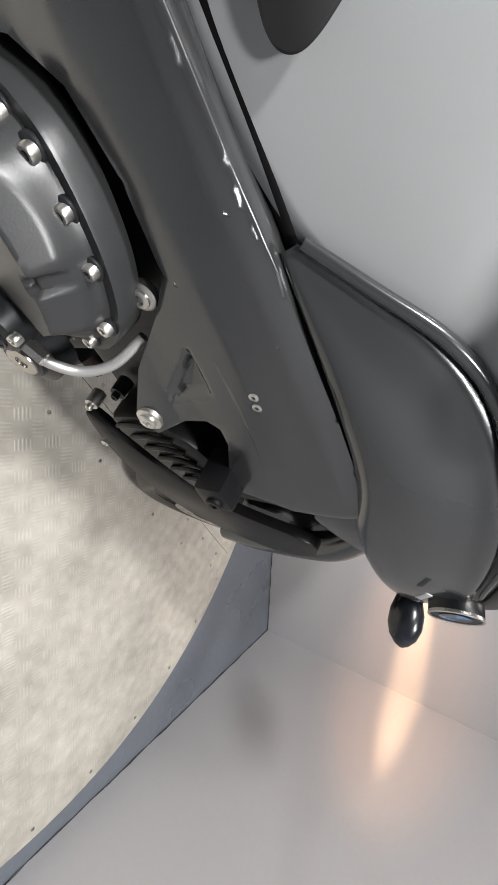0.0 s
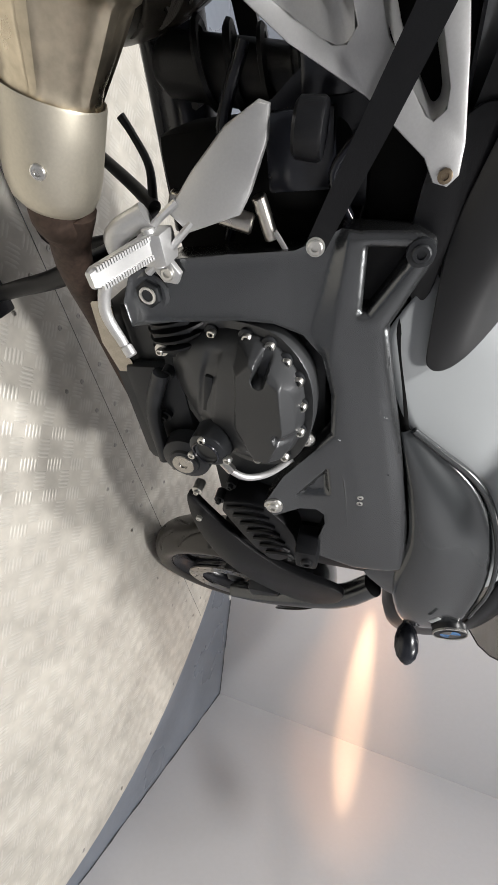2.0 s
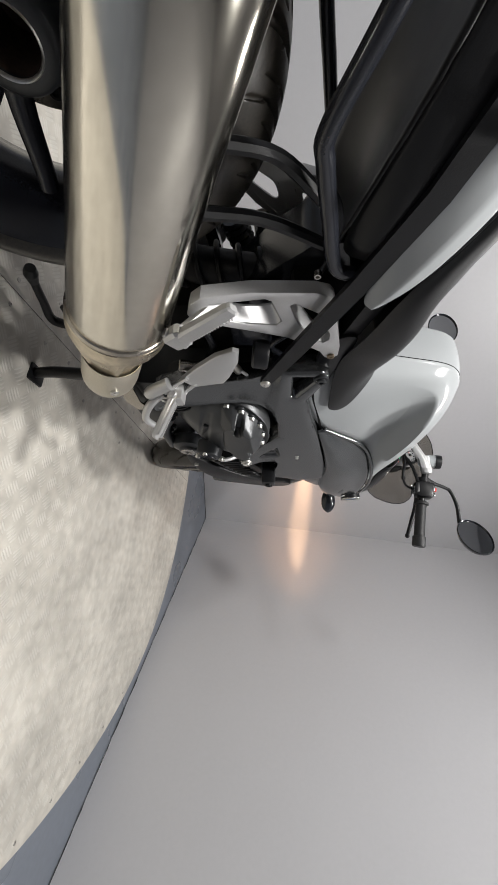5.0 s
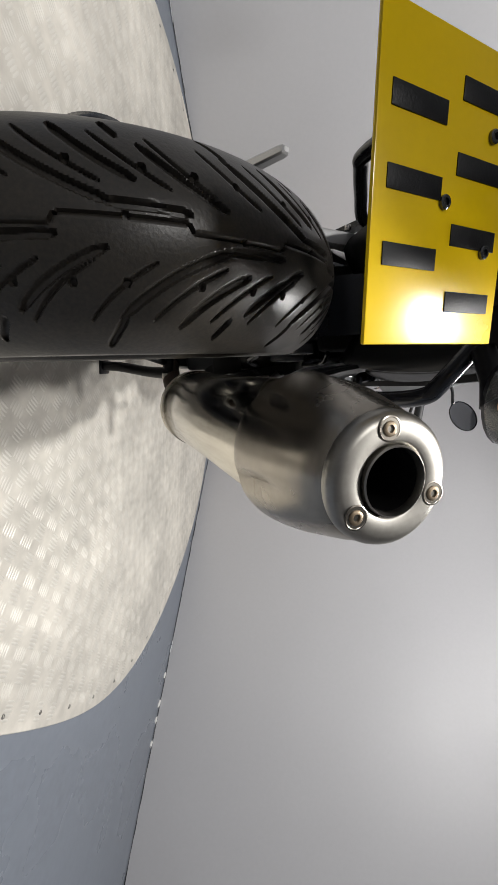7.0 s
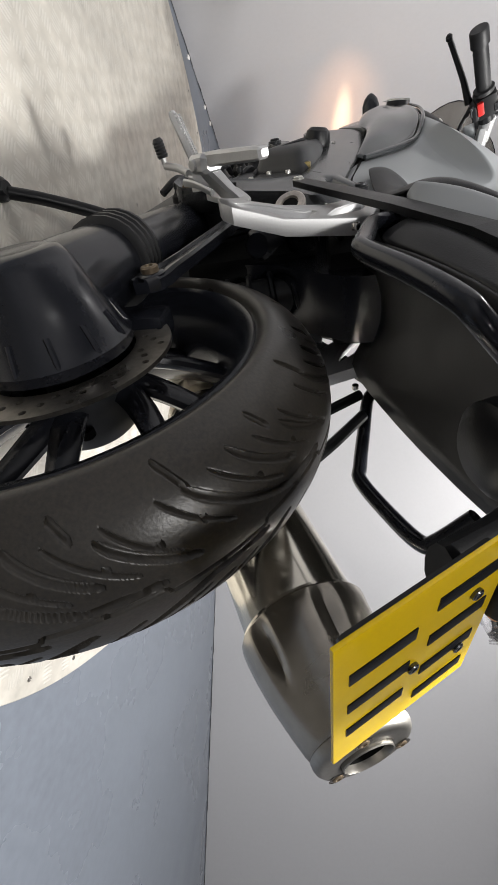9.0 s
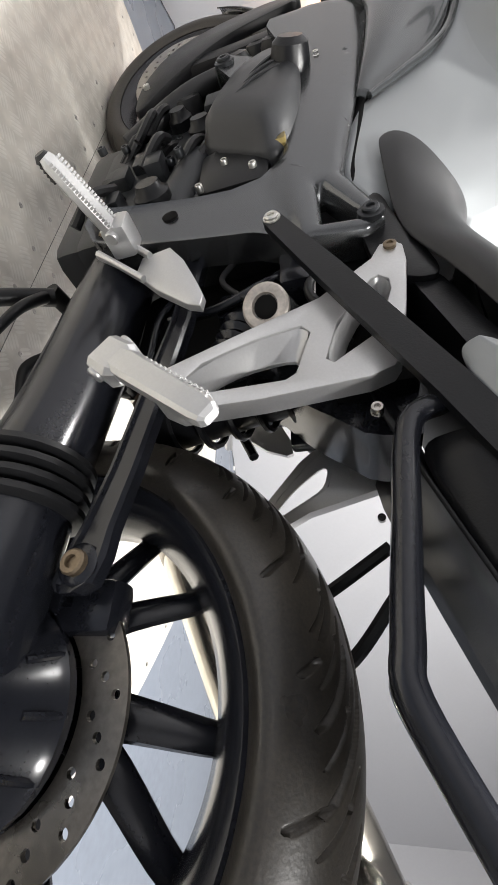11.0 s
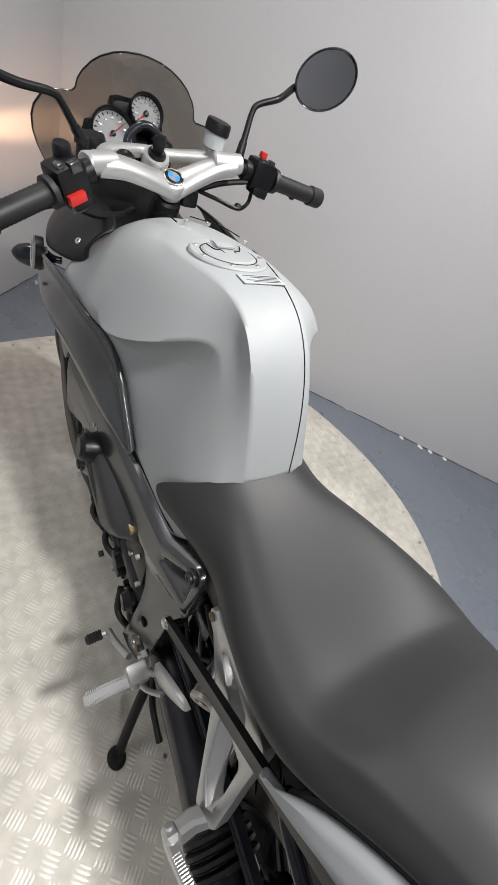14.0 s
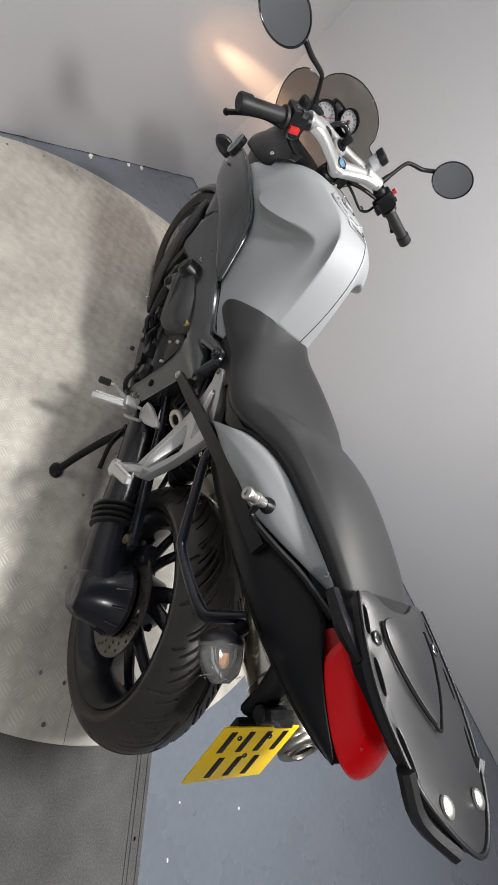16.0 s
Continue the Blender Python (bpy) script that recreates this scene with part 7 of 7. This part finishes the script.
# fluid reservoirs: dark lid on a pale cup
for c, tilt in ((Vector((1.214, -0.100, 1.140)), Vector((-0.05, -0.1, 1))), (Vector((1.232, 0.128, 1.068)), Vector((-0.05, 0.15, 1)))):
    rv = part("fluid_cup", turned(c, tilt, [(0, 0.018), (0.002, 0.021), (0.028, 0.0225), (0.03, 0.02)], 28), M_LABEL, bike, "translucent grey fluid cup with a dark lid")
    part("lid", turned(c + tilt.normalized() * 0.028, tilt, [(0, 0.025), (0.014, 0.025), (0.02, 0.0235), (0.021, 0.0005)], 28), M_BLACK, rv, "dark lid")
part("round_knob", turned((1.112, 0.206, 1.095), (-0.2, 0.1, 1), [(0, 0.012), (0.010, 0.0145), (0.024, 0.0145), (0.029, 0.012), (0.029, 0.0005)], 24), M_BLACK, bike, "round black choke knob")

# mirrors: oval shell on a bent stem
for s, c, inner, elbow, base in ((1, Vector((1.088, 0.372, 1.192)), Vector((1.092, 0.303, 1.193)), Vector((1.152, 0.200, 1.168)), Vector((1.165, 0.165, 1.118))), (-1, Vector((1.264, -0.360, 1.299)), Vector((1.256, -0.290, 1.266)), Vector((1.247, -0.192, 1.215)), Vector((1.222, -0.170, 1.132)))):
    facing = Vector((-1, 0.10, 0.02)).normalized() if s > 0 else Vector((-1, 0.38, 0.0)).normalized()
    ua = (c - inner)
    ua = (ua - facing * ua.dot(facing)).normalized()
    va = facing.cross(ua).normalized()
    rw, rh = 0.069, 0.052

    def oval(f, dist, n=40):
        return [c + ua * rw * f * math.cos(q) + va * rh * f * math.sin(q) + facing * dist for q in [i * 2 * math.pi / n for i in range(n)]]

    mr = part("mirror", loft([oval(0.25, -0.030), oval(0.6, -0.026), oval(0.88, -0.014), oval(1.0, 0.002), oval(1.01, 0.008), oval(0.985, 0.011), oval(0.945, 0.008), oval(0.94, 0.004)]), M_GLOSS, bike, "oval black mirror on a bent stem", angle=50)
    part("mirror_glass", loft([oval(0.93, 0.0055), oval(0.5, 0.0056), oval(0.02, 0.0057)]), M_MIRROR, mr, "oval mirror glass")
    part("stem", merged(tube([base, base.lerp(elbow, 0.5), elbow - (elbow - base).normalized() * 0.004, elbow.lerp(inner, 0.12) + Vector((0, 0, 0.006)), elbow.lerp(inner, 0.6), inner - facing * ((inner - c).dot(facing) + 0.010), inner.lerp(c, 0.25) - facing * ((inner.lerp(c, 0.25) - c).dot(facing) + 0.018)], [0.008, 0.0065, 0.006, 0.006, 0.0065, 0.007, 0.010], 12, 5), tube([base - Vector((0, 0, 0.03)), base, base.lerp(elbow, 0.35)], [0.011, 0.010, 0.0085], 12, 4), turned(base, (0, 0, 1), [(-0.006, 0.009), (-0.004, 0.0125), (0.004, 0.0125), (0.006, 0.009)], 6)), M_BLACK, mr, "black bent stem")

# gauges and the arch of cable over them
for c, r, ang in ((Vector((1.395, 0.050, 1.088)), 0.044, 2.4), (Vector((1.400, -0.020, 1.136)), 0.034, -0.7)):
    d = Vector((-0.86, 0.06, 0.5)).normalized()
    gu = d.cross(Vector((0, 0, 1))).normalized()
    gv = gu.cross(d)
    g = part("gauge", turned(c, d, [(-0.05, r * 0.8), (-0.02, r * 1.08), (0.012, r * 1.1), (0.016, r * 1.05), (0.014, r * 0.98), (0.002, r * 0.95), (0.0, 0.0005)], 40), M_BLACK, bike, "black-rimmed round gauge with a white dial")
    face = part("dial", turned(c, d, [(0.0005, r * 0.945), (0.0022, r * 0.94), (0.0022, 0.0005)], 40), M_WHITE, g, "white dial")
    for k in range(17):
        a = radians(-40 + k * 260 / 16)
        dirv = gu * math.cos(a) + gv * math.sin(a)
        part("tick", rod(c + d * 0.0028 + dirv * r * 0.78, c + d * 0.0028 + dirv * r * 0.9, 0.0011, n=5), M_BLACK, face)
        if k % 2 == 0:
            part("print_bar", moved(box((-0.003, -0.0018, 0), (0.003, 0.0018, 0.0008), 0), Matrix.Translation(c + d * 0.0022 + dirv * r * 0.64) @ Matrix((gu, gv, d)).transposed().to_4x4()), M_FRAME, face)
    nd = gu * math.cos(ang) + gv * math.sin(ang)
    part("needle", loft([[c + d * (0.005 + q) + nd * t + nd.cross(d) * w for q, w in ((0, -w0), (0, w0), (0.001, 0))] for t, w0 in ((-0.2 * r, 0.0016), (0.75 * r, 0.0007))]), M_RED, face, "red needle")
    part("needle_hub", turned(c + d * 0.004, d, [(0, 0.006), (0.004, 0.005), (0.005, 0.002)], 16), M_BLACK, face)
panel = part("dash_panel", merged(box((1.40, -0.085, 1.03), (1.46, 0.105, 1.10), 0.02), box((1.41, -0.07, 1.08), (1.47, 0.05, 1.15), 0.02), box((1.36, -0.08, 1.045), (1.42, -0.03, 1.10), 0.012)), M_BLACK, bike, "black dash panel")
part("telltale", moved(box((-0.002, -0.006, -0.004), (0.002, 0.006, 0.004), 0.001), Matrix.Translation((1.358, -0.043, 1.083))), M_GREEN, panel, "lit green telltale")
part("telltale", moved(box((-0.002, -0.004, -0.003), (0.002, 0.004, 0.003), 0.001), Matrix.Translation((1.358, -0.060, 1.078))), M_RED, panel)
part("arch_hose", tube([(1.29, 0.050, 1.07), (1.30, 0.045, 1.11), (1.30, 0.015, 1.135), (1.30, -0.02, 1.12), (1.30, -0.045, 1.075)], 0.008, 12, 6), M_GLOSS, bike, "arched black hose")
part("clutch_cable", tube([(1.20, -0.21, 1.08), (1.19, -0.20, 1.055), (1.18, -0.17, 1.045), (1.19, -0.12, 1.055), (1.22, -0.07, 1.06)], 0.0045, 8, 6), M_BLACK, bike, "thin black bar cable")
part("bar_cable", tube([(1.09, 0.20, 1.04), (1.11, 0.15, 1.02), (1.16, 0.09, 1.01), (1.22, 0.05, 1.0)], 0.006, 8, 6), M_BLACK, bike, "thin black bar cable")
part("bar_cable", tube([(1.19, -0.19, 1.10), (1.20, -0.12, 1.08), (1.22, -0.05, 1.04)], 0.006, 8, 6), M_BLACK, bike, "thin black bar cable")
part("cable_clip", turned((1.185, -0.175, 1.047), (0.3, 1, 0.2), [(-0.008, 0.004), (-0.005, 0.0075), (0.005, 0.0075), (0.008, 0.004)], 10), M_BLACK, bike)
part("connector", box((1.18, -0.075, 1.03), (1.215, -0.04, 1.065), 0.008), M_BLACK, bike)

# windscreen: a curved smoked sheet with a notch on either side
SC = [(0.0, 1.232), (0.05, 1.226), (0.095, 1.205), (0.125, 1.172), (0.132, 1.142), (0.158, 1.140), (0.190, 1.134), (0.215, 1.098), (0.212, 1.050), (0.180, 0.985), (0.10, 0.955), (0.0, 0.945)]
bm = bmesh.new()
pts = [(y, z) for y, z in SC] + [(-y, z) for y, z in SC[-2:0:-1]]
fine = rounded(pts, 1)
rings = []
for f in (1.0, 0.985, 0.8, 0.55, 0.3, 0.08):
    rings.append([Vector((1.445 - 0.25 * (z - 1.05) * f - 0.5 * (y * f) ** 2, y * f - 0.006, 1.05 + (z - 1.05) * f)) for y, z in fine])
sc = part("windscreen", loft(rings, caps=False), M_SCREEN, bike, "smoked acrylic windscreen with notched sides", angle=70)
thickened(sc, 0.003)
sc.visible_shadow = True
part("screen_edge", tube([r for r in rings[0]] + [rings[0][0]], 0.0018, 6, 1), M_GLOSS, sc, "dark screen edge")
